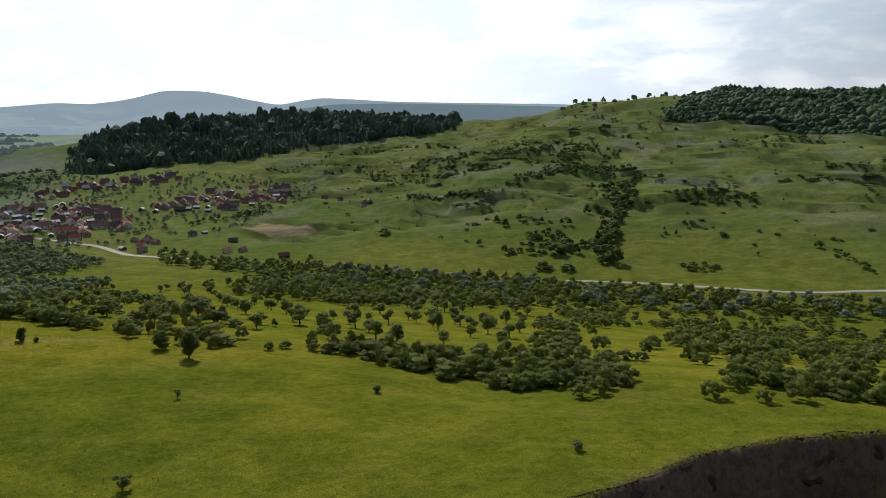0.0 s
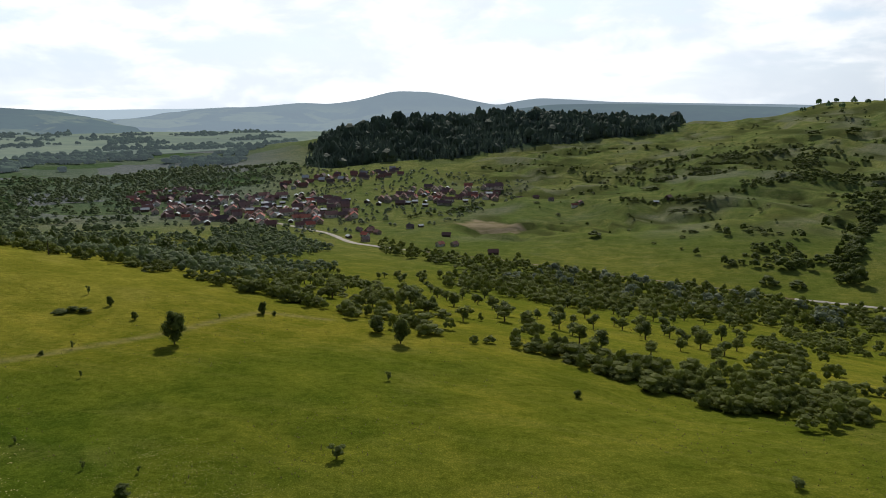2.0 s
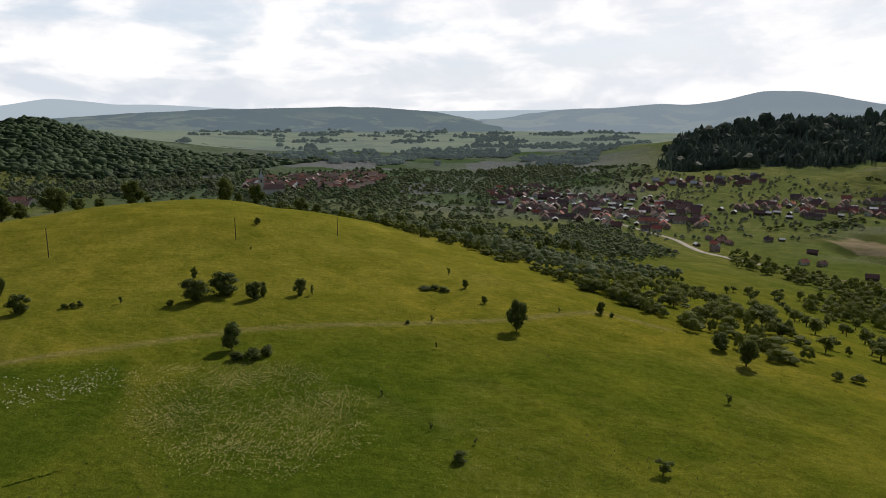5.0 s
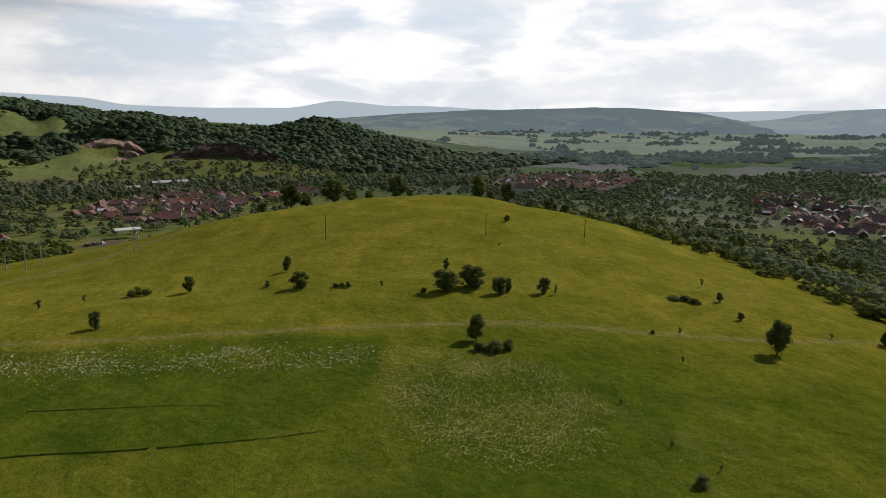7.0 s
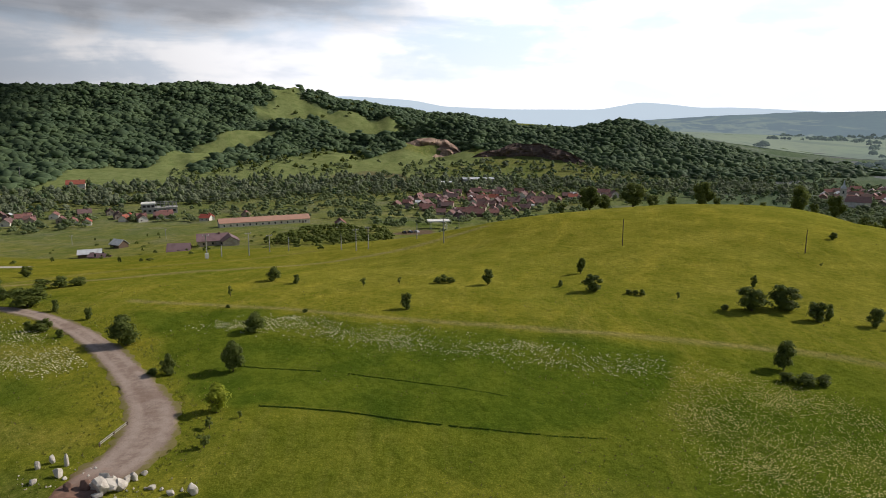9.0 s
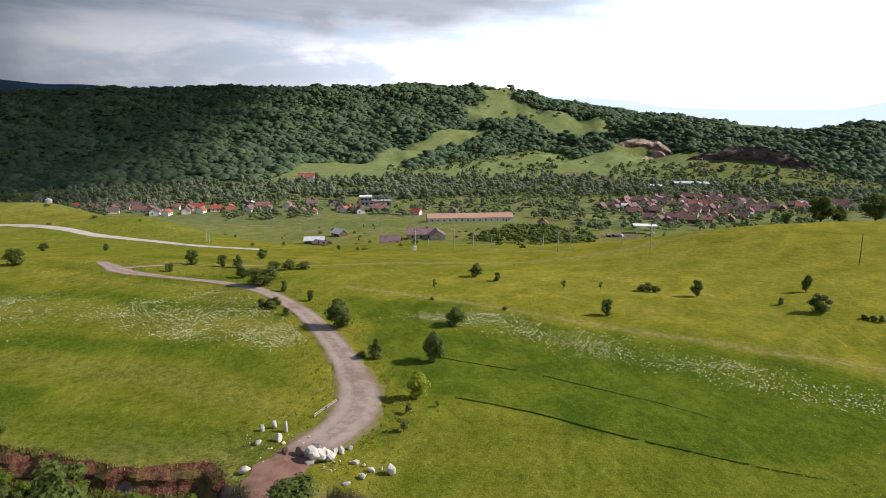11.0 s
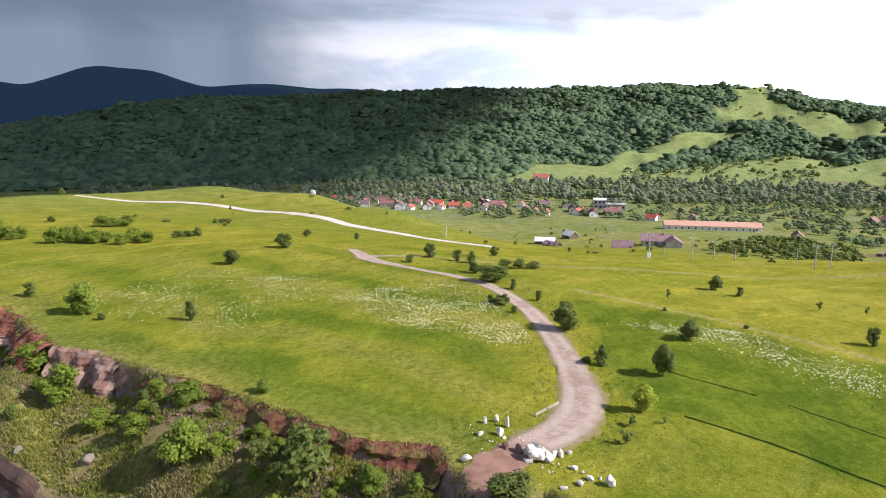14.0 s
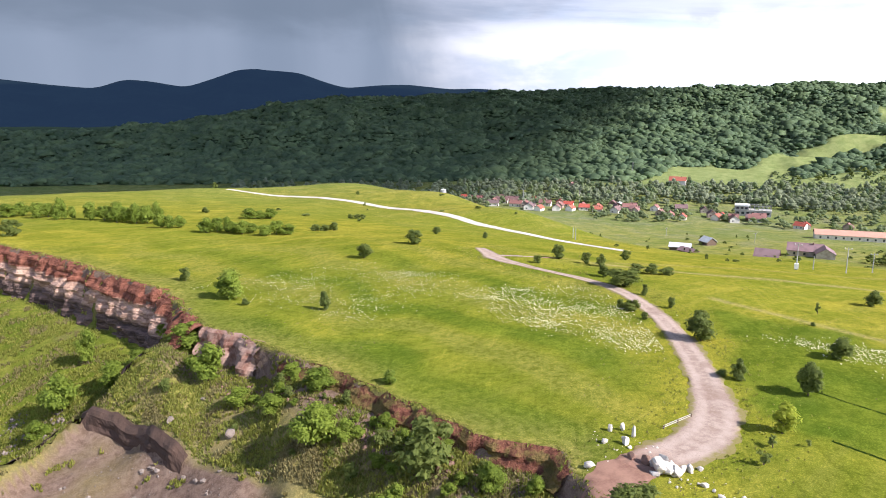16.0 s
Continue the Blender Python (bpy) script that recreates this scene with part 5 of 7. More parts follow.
pick = rng.uniform(size=len(px)) + 0.35 * wobble(px, py, 60, 72)
for name, ok, radius, mat, label in (("river_willows", pick < 0.6, 4.4, LEAF_GREY, "grey-green willows along the river"), ("river_alders", (pick >= 0.6) & (pick < 0.9), 4.7, LEAF_HAZED, "dark alders along the river"), ("river_bushes", pick >= 0.9, 3.6, LEAF_WOOD, "fresh green bushes along the river")):
    x, y = px[ok] + rng.normal(0, 3, ok.sum()), py[ok] + rng.normal(0, 3, ok.sum())
    thicket(name, x, y, radius * 2.1, radius * rng.uniform(1.2, 2.2, len(x)), mat, label, 33 + len(x) % 7, MID_PLANTS)
px, py = scatter([(60, 430), (60, 720), (46, 900), (30, 950), (26, 850), (40, 620), (39, 500), (48, 470)], 8.0, 125, patches(70, 71, -0.45))
thicket("valley_trees", px, py, 6.6, 4.6, LEAF_HAZED, "trees and hedges between the fields of the valley", 36, MID_PLANTS)
px, py = scatter([(95, 205), (92, 300), (97, 420), (112, 480), (121, 420), (124, 260), (119, 190), (108, 185)], 15.0, 126, None, 0.4)
thicket("valley_bushes", px, py, rng.uniform(1.2, 3.2, len(px)), rng.uniform(1.0, 2.6, len(px)), LEAF, "small bushes scattered over the fields below the crest", 26, FAR_PLANTS)
px, py = scatter([(150, 240), (146, 350), (132, 330), (124, 240), (131, 215), (140, 200)], 20.0, 127, None, 0.3)
thicket("west_bushes", px, py, rng.uniform(1.2, 3.6, len(px)), rng.uniform(0.9, 2.2, len(px)), LEAF, "small bushes beside the white road", 27, FAR_PLANTS)
px, py = scatter([(150, 560), (150, 700), (127, 720), (107, 740), (92, 700), (108, 610), (121, 610), (135, 560)], 40.0, 124, patches(50, 59, -0.3))
thicket("river_poplars", px, py, 5.4, 8.5, LEAF_HAZED, "tall dark trees standing above the willows", 44, MID_PLANTS)
px, py = scatter([(103, 360), (97, 330), (91, 350), (92, 420), (98, 440)], 7.0, 117)
thicket("pond_thicket", px, py, 6.5, 4.6, LEAF_ORCHARD, "bright bushes in front of the town", 14, FAR_PLANTS)
px, py = scatter([(154, 380), (147, 420), (136, 400), (128, 330), (122, 310), (121, 420), (130, 520), (150, 560)], 9.5, 120, patches(60, 52, 0.1))
thicket("bank_bushes", px, py, 5.5, 4.0, LEAF, "bushes along the bank below the field road", 17, FAR_PLANTS)
px, py = scatter([(108, 900), (104, 1000), (97, 1060), (91, 1000), (95, 850), (107, 800)], 26.0, 121, None, 0.6)
thicket("slope_meadow_trees", px, py, 8.0, 7.0, LEAF, "lone trees on the bright hillside meadow", 18, FAR_TREES)
px, py = scatter([(109, 750), (108.5, 860), (105, 930), (101, 960), (95, 930), (88, 930), (85, 880), (84, 760)], 13.0, 130, patches(60, 76, 0.05))
thicket("slope_scrub", px, py, 7.5, 5.5, LEAF_HAZED, "trees and scrub at the foot of the hillside meadow", 45, MID_PLANTS)
px, py = scatter([(104, 1150), (101, 1560), (95, 1500), (91, 1280), (97, 1200)], 40.0, 122, None, 0.5)
thicket("upper_meadow_trees", px, py, 9.0, 7.5, LEAF, "lone trees on the upper hillside meadow", 19, FAR_TREES)


# ---- single bushes and trees of the meadow ----
def plant_kind(name, seed, blobs, per, leaf, mat, low=0.0, trunk=True):
    """A unit plant with a trunk and a crown, kept below ground as the first of its kind."""
    base = new(name)
    put("crown", crown_mesh("crown", seed, 1.0, 1.0 - low, blobs, per, leaf, mat, low), base)
    put("trunk", trunk_mesh("trunk", seed, max(low + 0.3, 0.35), 0.035 if low else 0.025, 0.22), base)
    return base


PLANTS = {
    "bush": plant_kind("bush", 201, 13, 95, 0.045, LEAF), "bush2": plant_kind("bush", 202, 11, 100, 0.048, LEAF),
    "tree": plant_kind("tree", 203, 18, 105, 0.042, LEAF, 0.07), "tree2": plant_kind("tree", 204, 16, 105, 0.045, LEAF, 0.08),
    "bright": plant_kind("bush", 205, 12, 95, 0.05, LEAF_BRIGHT), "shrub": plant_kind("shrub", 206, 9, 60, 0.06, LEAF),
    "sapling": plant_kind("sapling", 207, 6, 26, 0.075, LEAF_ORCHARD, 0.2), "bench": plant_kind("bush", 208, 16, 150, 0.038, LEAF_FRESH), "bench2": plant_kind("bush", 209, 12, 150, 0.04, LEAF_FRESH),
}
USED = set()


def plant(kind, az, r, wide, tall, label, group, seed=0, turn=None):
    x, y = at(az, r)
    rng = random.Random(int(az * 131 + r * 17))
    m = pose(x, y, level(x, y) - 0.05, 0, 0, rng.uniform(0, 360)) @ Matrix.Diagonal((wide * 1.05, wide * rng.uniform(0.9, 1.1), tall * 1.05, 1))
    first = PLANTS[kind]
    if kind in USED:
        ob = copy_thing(first, m)
        ob.matrix_basis = m
    else:
        ob = first
        ob.matrix_basis = m
        USED.add(kind)
    return tagged(ob, label, "tree" if kind.startswith("tree") else "bush", group)


side = random.Random(77)
# bearing, distance, width, height
EAST_PLANTS = [(30.3, 114.4, 1.5, 2.1), (21.0, 104.5, 3.2, 2.5), (19.0, 98.3, 2.9, 3.6), (39.9, 112.7, 1.2, 1.3), (41.5, 122.0, 1.2, 1.6), (30.4, 115.1, 1.2, 1.5)]
WEEDS = [(24.7, 58.4, 2.0, 1.3), (20.1, 79.7, 1.0, 1.1), (-13.4, 62.8, 2.0, 0.9), (44.3, 99.9, 0.8, 1.0), (42.9, 130.5, 0.9, 1.5), (44.0, 87.7, 0.6, 0.9), (48.7, 71.9, 0.6, 0.7), (40.6, 60.3, 0.5, 0.6), (44.5, 63.0, 0.6, 0.8),
         (58.9, 146.4, 0.7, 0.7), (33.7, 111.1, 0.8, 0.8), (54.2, 113.8, 0.9, 1.7), (104.8, 122.7, 1.2, 1.8), (94.2, 127.1, 1.4, 1.7), (91.2, 128.0, 1.1, 1.3), (68.7, 116.9, 1.0, 1.2), (104.6, 69.2, 0.8, 0.8), (107.5, 63.5, 1.5, 1.3), (107.0, 67.5, 1.3, 1.1)]
LOW_SHRUBS = [(3.9, 79.5, 1.5, 1.1), (29.4, 113.8, 1.1, 0.8), (44.1, 119.5, 5.9, 0.9), (46.4, 97.8, 1.1, 0.7), (41.9, 56.4, 1.9, 1.0), (59.3, 86.0, 5.8, 1.5), (65.2, 112.6, 1.7, 0.9), (87.5, 126.4, 4.2, 1.5), (71.9, 118.0, 3.5, 1.0), (111.0, 84.9, 1.9, 1.0), (118.3, 111.0, 3.7, 1.5),
              (99.0, 107.6, 1.1, 0.6), (105.0, 114.2, 1.1, 0.6), (118.1, 111.0, 2.9, 1.3), (143.1, 190.9, 8.0, 2.2), (140.5, 245.9, 7.2, 1.6), (116.7, 141.8, 9.3, 1.9)]
MID_BUSHES = [(63.3, 113.0, 5.1, 3.6), (61.1, 115.8, 5.9, 3.8), (58.9, 112.2, 3.2, 2.8), (58.1, 114.0, 1.8, 2.5), (55.2, 114.0, 2.5, 2.7), (63.3, 128.0, 1.3, 2.1), (58.3, 169.4, 1.9, 1.6), (75.3, 120.1, 3.8, 3.0), (101.4, 138.5, 3.2, 2.7), (99.6, 134.0, 2.0, 1.8), (90.7, 107.6, 2.1, 2.6),
              (77.9, 123.5, 1.4, 1.3), (103.1, 98.1, 3.5, 2.7), (109.8, 84.7, 2.1, 2.5), (112.7, 98.1, 4.6, 3.9), (117.0, 105.9, 1.4, 1.2), (115.0, 114.0, 1.3, 1.9)]
LANE_BUSHES = [(124.0, 151.5, 3.5, 3.2), (121.8, 147.8, 2.2, 2.4), (120.6, 145.8, 2.9, 2.6), (120.3, 133.8, 2.6, 2.2), (118.7, 168.9, 2.8, 2.5), (118.8, 126.3, 6.4, 3.1), (117.1, 121.1, 1.8, 2.0), (125.7, 142.7, 2.1, 1.6), (135.8, 160.1, 4.7, 3.4), (143.1, 106.1, 1.8, 3.0), (130.0, 194.9, 2.2, 1.9), (134.0, 200.8, 2.9, 2.0),
               (153.9, 131.4, 3.0, 2.4), (149.4, 112.1, 1.3, 1.1), (165.2, 195.7, 6.0, 4.1), (152.2, 249.2, 2.8, 2.0), (149.0, 247.5, 4.0, 2.0)]
HEDGE = [(164.5, 247.3, 12.0, 5.2), (162.9, 240.0, 9.0, 5.0), (161.9, 231.0, 6.0, 4.9), (159.3, 225.4, 11.0, 5.8), (157.8, 219.0, 8.0, 5.0), (156.4, 213.8, 8.4, 5.5), (154.8, 201.1, 7.2, 3.9), (151.4, 190.5, 8.3, 4.0), (149.5, 186.6, 7.6, 3.6), (146.9, 181.8, 8.8, 3.5), (148.1, 230.3, 9.7, 3.4)]
TREES = [(37.2, 97.8, 3.0, 4.5), (60.8, 89.4, 3.0, 3.3), (83.9, 124.2, 2.0, 2.9), (76.3, 134.1, 1.8, 2.9), (104.9, 83.3, 2.9, 3.6), (139.9, 143.4, 4.0, 2.8)]
BENCH_BUSHES = [(144.1, 69.6, 5.2, 4.4), (141.7, 68.5, 2.6, 2.4), (143.7, 78.8, 4.0, 2.7), (152.5, 92.7, 5.3, 4.5), (153.9, 103.8, 5.7, 3.9), (159.5, 108.7, 4.8, 3.9), (163.1, 109.0, 6.0, 5.6), (161.1, 122.8, 4.1, 5.2), (164.9, 105.2, 3.4, 2.7), (137.8, 75.5, 2.1, 1.4), (129.1, 57.9, 3.1, 2.6), (150.3, 84.1, 3.6, 2.2), (147.7, 78.2, 3.4, 2.3), (157.6, 114.2, 3.9, 2.9), (145.8, 83.8, 2.8, 1.7), (138.5, 57.0, 3.2, 2.8), (141.5, 60.5, 2.2, 1.8)]
for i, q in enumerate(EAST_PLANTS):
    plant("tree2" if i == 2 else "bush", *q, "small dark green thorn bush at the meadow's edge", "meadow bushes")
for q in WEEDS:
    plant("sapling", *q, "thin sparse sapling standing in meadow grass", "meadow saplings")
wide_ones = []
for a, r, w, h in LOW_SHRUBS:
    ks = (0.0,) if w < 3 else (-0.3, 0.0, 0.3)
    for k in ks:
        wide_ones.append((a + math.degrees(k * w / r), r + side.uniform(-0.8, 0.8), w if len(ks) == 1 else w * side.uniform(0.4, 0.55), h * side.uniform(0.75, 1.1)))
for q in wide_ones:
    plant("shrub", *q, "low spreading green shrub in meadow grass", "low shrubs")
for i, q in enumerate(MID_BUSHES):
    plant(("bush", "bush2")[i % 2], *q, "dark green rounded bush standing in the meadow", "meadow bushes")
for i, q in enumerate(LANE_BUSHES):
    plant(("bush2", "bush")[i % 2], *q, "green bush beside the lane and fields", "field bushes")
wide_ones = []
for a, r, w, h in HEDGE:
    for k in (-0.33, 0.0, 0.33):
        wide_ones.append((a + math.degrees(k * w / r), r + side.uniform(-1.5, 1.5), w * side.uniform(0.42, 0.58), h * side.uniform(0.7, 1.05)))
for i, q in enumerate(wide_ones):
    plant(("bench", "bench2")[i % 2], *q, "broad leafy hedge bush across the field", "hedge bushes")
for i, q in enumerate(TREES):
    plant(("tree", "tree2")[i % 2], *q, "lone dark green tree with a rounded crown", "lone meadow trees")
plant("bright", 106.4, 71.3, 3.0, 3.1, "bright yellow-green bush beside the lane", "")
plant("bench2", 150.6, 116.7, 5.6, 4.6, "large round green bush near the quarry rim", "")
for i, q in enumerate(BENCH_BUSHES):
    plant(("bench", "bench2")[i % 2], *q, "fresh green leafy bush on the quarry slope", "quarry bushes")
shrubs = np.random.RandomState(305)
for i in range(64):
    a = shrubs.uniform(124, 156)
    edge = np.interp(a, [q[0] for q in RIM], [q[1] for q in RIM])
    r = edge - 2.2 - shrubs.gamma(2.0, 3.6)
    w = shrubs.uniform(0.9, 2.3)
    plant(("bench", "bench2", "shrub")[i % 3], a, max(r, 46), w, w * shrubs.uniform(0.6, 1.0), "small leafy shrub among weeds on the quarry slope", "quarry shrubs")
plant("bush2", 134.6, 61.0, 6.5, 5.5, "large dark green bush on the quarry slope", "")
plant("bush", 116.9, 51.8, 4.6, 2.5, "dark green bush beside the quarry ramp", "")
plant("bench", -36.5, 71, 5.5, 6.5, "tall pale green bush inside the quarry edge", "")

for a, r, w, h in [(75.7, 226, 7.0, 7.5), (74.6, 230, 5.0, 5.0), (72.4, 229, 8.0, 7.5), (70.9, 232, 5.0, 4.0), (69.5, 234, 4.0, 3.5), (67.2, 238, 6.5, 8.0), (66.2, 238, 3.0, 3.0), (60.6, 243, 6.0, 8.5), (59.6, 243, 3.0, 4.0), (58.2, 240, 5.0, 7.0), (54.8, 216, 4.5, 5.0), (53.6, 205, 3.2, 2.6), (63.0, 240, 2.5, 2.0), (64.5, 240, 2.2, 1.8), (78.0, 220, 3.5, 3.0), (56.4, 226, 3.0, 2.5)]:
    plant("tree" if h > 4.5 else "bush", a, r, w, h, "dark tree on the crest of the meadow", "crest trees")

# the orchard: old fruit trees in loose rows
for name, seed, mat in (("apple", 211, LEAF_HEDGE_LIT), ("plum", 212, LEAF_ORCHARD)):
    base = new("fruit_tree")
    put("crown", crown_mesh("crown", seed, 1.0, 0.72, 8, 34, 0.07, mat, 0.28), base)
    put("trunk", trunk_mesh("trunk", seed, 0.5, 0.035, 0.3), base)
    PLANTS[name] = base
rng = np.random.RandomState(301)
spots = []
for i in range(-14, 15):
    for j in range(-12, 13):
        u, v = i * 9.0 + rng.uniform(-2, 2), j * 8.0 + rng.uniform(-2, 2)
        a = radians(20)
        x, y = at(13, 195)
        x, y = x + u * math.cos(a) - v * math.sin(a), y + u * math.sin(a) + v * math.cos(a)
        b, r = math.degrees(math.atan2(-x, y)), math.hypot(x, y)
        if -9 < b < 32 and edge_line(b) + 22 < r < 300 - 2.5 * max(0, -b) and wobble(np.array([x]), np.array([y]), 55, 53)[0] > -0.35 - 0.3 * (rng.uniform() < 0.3):
            glade = not no_glade(np.array([x]), np.array([y]))[0]
            if not glade or rng.uniform() < 0.25:
                spots.append((b, r))
for b, r in spots[:290]:
    s = rng.uniform(2.6, 4.2)
    plant("apple" if rng.uniform() < 0.6 else "plum", b, r, s, s * rng.uniform(0.68, 0.85), "old fruit tree with a spreading crown in the orchard", "orchard trees")["category"] = "tree"


# ---- houses ----
WALL = varied("house_plaster", (0.50, 0.46, 0.40), (0.34, 0.26, 0.21), 0.9, 0.6)
WALL_WHITE = varied("white_plaster", (0.78, 0.76, 0.72), (0.66, 0.62, 0.55), 0.9, 0.6)
TILES = varied("old_red_tiles", (0.27, 0.125, 0.11), (0.17, 0.12, 0.125), 0.85, 0.8)
TILES_RED = varied("new_red_tiles", (0.42, 0.075, 0.055), (0.34, 0.12, 0.085), 0.75, 0.8)
TILES_PURPLE = varied("weathered_purple_roof", (0.24, 0.155, 0.165), (0.20, 0.14, 0.15), 0.8, 0.4)
SHEET = varied("pale_sheet_metal", (0.72, 0.74, 0.78), (0.55, 0.58, 0.62), 0.3, 0.5)
SALMON = plain("salmon_tiles", (0.46, 0.27, 0.205), 0.85, (0.36, 0.22, 0.175), 0.3, 0.5, 0.2)
CONCRETE = plain("grey_concrete", (0.36, 0.36, 0.35), 0.9, (0.24, 0.24, 0.24), 0.5, 0.6, 0.2)
GLASS_DARK = plain("dark_window", (0.03, 0.035, 0.045), 0.15, (0.05, 0.05, 0.06), 1.0, 0.3, 0.0, 0.0, 0.6)
WOOD_DARK = plain("weathered_wood", (0.13, 0.09, 0.065), 0.9, (0.08, 0.06, 0.05), 2.0, 0.6, 0.4)
TIMBER = plain("pole_timber", (0.12, 0.095, 0.075), 0.9, (0.06, 0.05, 0.04), 3.0, 0.6, 0.4)
WHITE_PAINT = plain("white_paint", (0.80, 0.80, 0.78), 0.6, (0.65, 0.65, 0.62), 0.5, 0.3, 0.1)


def box(x0, y0, z0, x1, y1, z1):
    v = np.array([(x, y, z) for z in (z0, z1) for y in (y0, y1) for x in (x0, x1)], float)
    f = np.array([(0, 2, 3, 1), (4, 5, 7, 6), (0, 1, 5, 4), (2, 6, 7, 3), (0, 4, 6, 2), (1, 3, 7, 5)])
    return v, f


def solid(name, mat, *boxes, smooth=False):
    v, f = join([b if isinstance(b, tuple) and len(b) == 2 else box(*b) for b in boxes])
    return mesh_of(name, v, f, mat, smooth)


def gable_walls(long, deep, eave, ridge):
    """Walls with gables, hollow towards the roof."""
    a, b = long / 2, deep / 2
    v = np.array([(-a, -b, -1.5), (a, -b, -1.5), (a, b, -1.5), (-a, b, -1.5), (-a, -b, eave), (a, -b, eave), (a, b, eave), (-a, b, eave), (-a, 0, ridge), (a, 0, ridge)])
    return v, [np.array([(0, 1, 5, 4), (2, 3, 7, 6)]), np.array([(1, 2, 6, 9, 5), (3, 0, 4, 8, 7)])]


def gable_roof(long, deep, eave, ridge, over=0.5, thick=0.18):
    a, b = long / 2 + over, deep / 2
    k = (ridge - eave) / b
    lo, b = eave - over * k, b + over
    parts = []
    for s in (-1, 1):
        top = np.array([(-a, s * b, lo + 0.1), (a, s * b, lo + 0.1), (a, 0, ridge + 0.1), (-a, 0, ridge + 0.1)])
        v = np.concatenate([top, top + (0, 0, thick)])
        f = np.array([(0, 3, 2, 1), (4, 5, 6, 7), (0, 1, 5, 4), (2, 3, 7, 6), (0, 4, 7, 3), (1, 2, 6, 5)])
        parts.append((v, f if s < 0 else f[:, ::-1]))
    return join(parts)


def house(name, long, deep, eave, ridge, wall, roof, windows=3, chimney=True):
    """A house at the origin, its long side along x: walls, roof, chimney, windows and a door as parts."""
    base = new(name)
    v, f = gable_walls(long, deep, eave, ridge)
    put("wall", mesh_of("wall", v, f, wall), base)
    v, f = gable_roof(long, deep, eave, ridge)
    top = put("roof", mesh_of("roof", v, f, roof), base)
    if chimney:
        put("chimney", solid("chimney", TILES, (long * 0.2, -0.9, ridge - 1.2, long * 0.2 + 0.6, -0.3, ridge + 0.9)), top)
    pane = solid("window", GLASS_DARK, (-0.5, -0.06, 0, 0.5, 0.06, 1.2))
    for s in (-1, 1):
        for i in range(windows):
            x = (i + 0.7) / (windows + 0.4) * long - long / 2
            put("window", pane, base, pose(x, s * deep / 2, 1.0))
    put("window", pane, base, pose(-long / 2, deep * 0.2, 1.0, 0, 0, 90))
    put("door", solid("door", WOOD_DARK, (-0.5, -0.06, 0, 0.5, 0.06, 2.05)), base, pose(long * 0.42, -deep / 2, 0.05))
    return base


KINDS = [house("house", 10, 7, 3.0, 5.8, WALL, TILES, 2), house("cottage", 8, 6.5, 2.8, 5.4, WALL, TILES, 1), house("house", 12, 7.5, 3.2, 6.0, WALL_WHITE, TILES, 2),
         house("barn", 11, 7, 2.8, 5.8, WOOD_DARK, TILES, 1, False), house("house", 9, 7, 3.0, 5.6, WALL_WHITE, TILES_RED, 2), house("shed", 7, 5, 2.4, 3.8, WOOD_DARK, SHEET, 1, False)]
HOUSE_LABELS = ["plastered village house with an old red tiled roof", "small plastered cottage with a worn tiled roof", "long white plastered house with an old tiled roof",
                "dark wooden barn with an old tiled roof", "white house with a bright red tiled roof", "wooden shed with a pale sheet metal roof"]
PLACED = []
FIRST = set()


def set_house(kind, az, r, turn, group, scale=1.0):
    x, y = at(az, r)
    m = pose(x, y, level(x, y), 0, 0, turn) @ Matrix.Diagonal((scale, scale, scale, 1))
    base = KINDS[kind]
    if kind in FIRST:
        base = copy_thing(base, m)
        base.matrix_basis = m
    else:
        base.matrix_basis = m
        FIRST.add(kind)
    PLACED.append((x, y))
    return tagged(base, HOUSE_LABELS[kind], "shed" if kind == 5 else "barn" if kind == 3 else "house", group)


def village(area, street, spacing, seed, group, odds=(5, 5, 4, 2, 2, 6), scale=(0.58, 0.84)):
    """Houses in crooked rows along a street's bearing."""
    rng = np.random.RandomState(seed)
    x, y = scatter(area, spacing, seed)
    bag = [k for k, c in enumerate(odds) for _ in range(c)]
    for px, py in zip(x, y):
        if PLACED and min(math.hypot(px - a, py - b) for a, b in PLACED) < 5.9:
            continue
        set_house(bag[rng.randint(len(bag))], math.degrees(math.atan2(-px, py)), math.hypot(px, py), street + rng.choice([0, 90]) + rng.uniform(-12, 12), group, rng.uniform(*scale))


VILLAGE_A = [(39.7, 713), (36.0, 770), (31.9, 672), (25.5, 667), (22.8, 612), (22.1, 527), (25.4, 494), (28.2, 485), (34.7, 508), (39.3, 608)]
VILLAGE_B = [(28.7, 742), (25.6, 794), (18.6, 815), (18.6, 757), (25.1, 732), (28.2, 697)]
VILLAGE_C = [(18.9, 649), (16.9, 687), (10.5, 670), (10.0, 608), (13.5, 590), (17.6, 575), (22.4, 604)]
VILLAGE_D = [(24.1, 478), (20.5, 505), (19.4, 441), (22.6, 420)]
VILLAGE_M = [(59.5, 744), (56.7, 816), (50.0, 884), (47.4, 823), (50.1, 700), (55.9, 705), (59.5, 700)]
TOWN = [(91.8, 579), (89.1, 670), (83.6, 712), (77.7, 682), (73.7, 717), (73.7, 666), (79.4, 605), (83.7, 508), (86.5, 502), (89.2, 566)]
RIVER_ROW = [(131.0, 640), (126.0, 640), (119.5, 600), (119.5, 560), (126.0, 585), (131.0, 600)]
HAMLET = [(120.0, 636), (108.9, 589), (108.2, 539), (120.0, 579)]
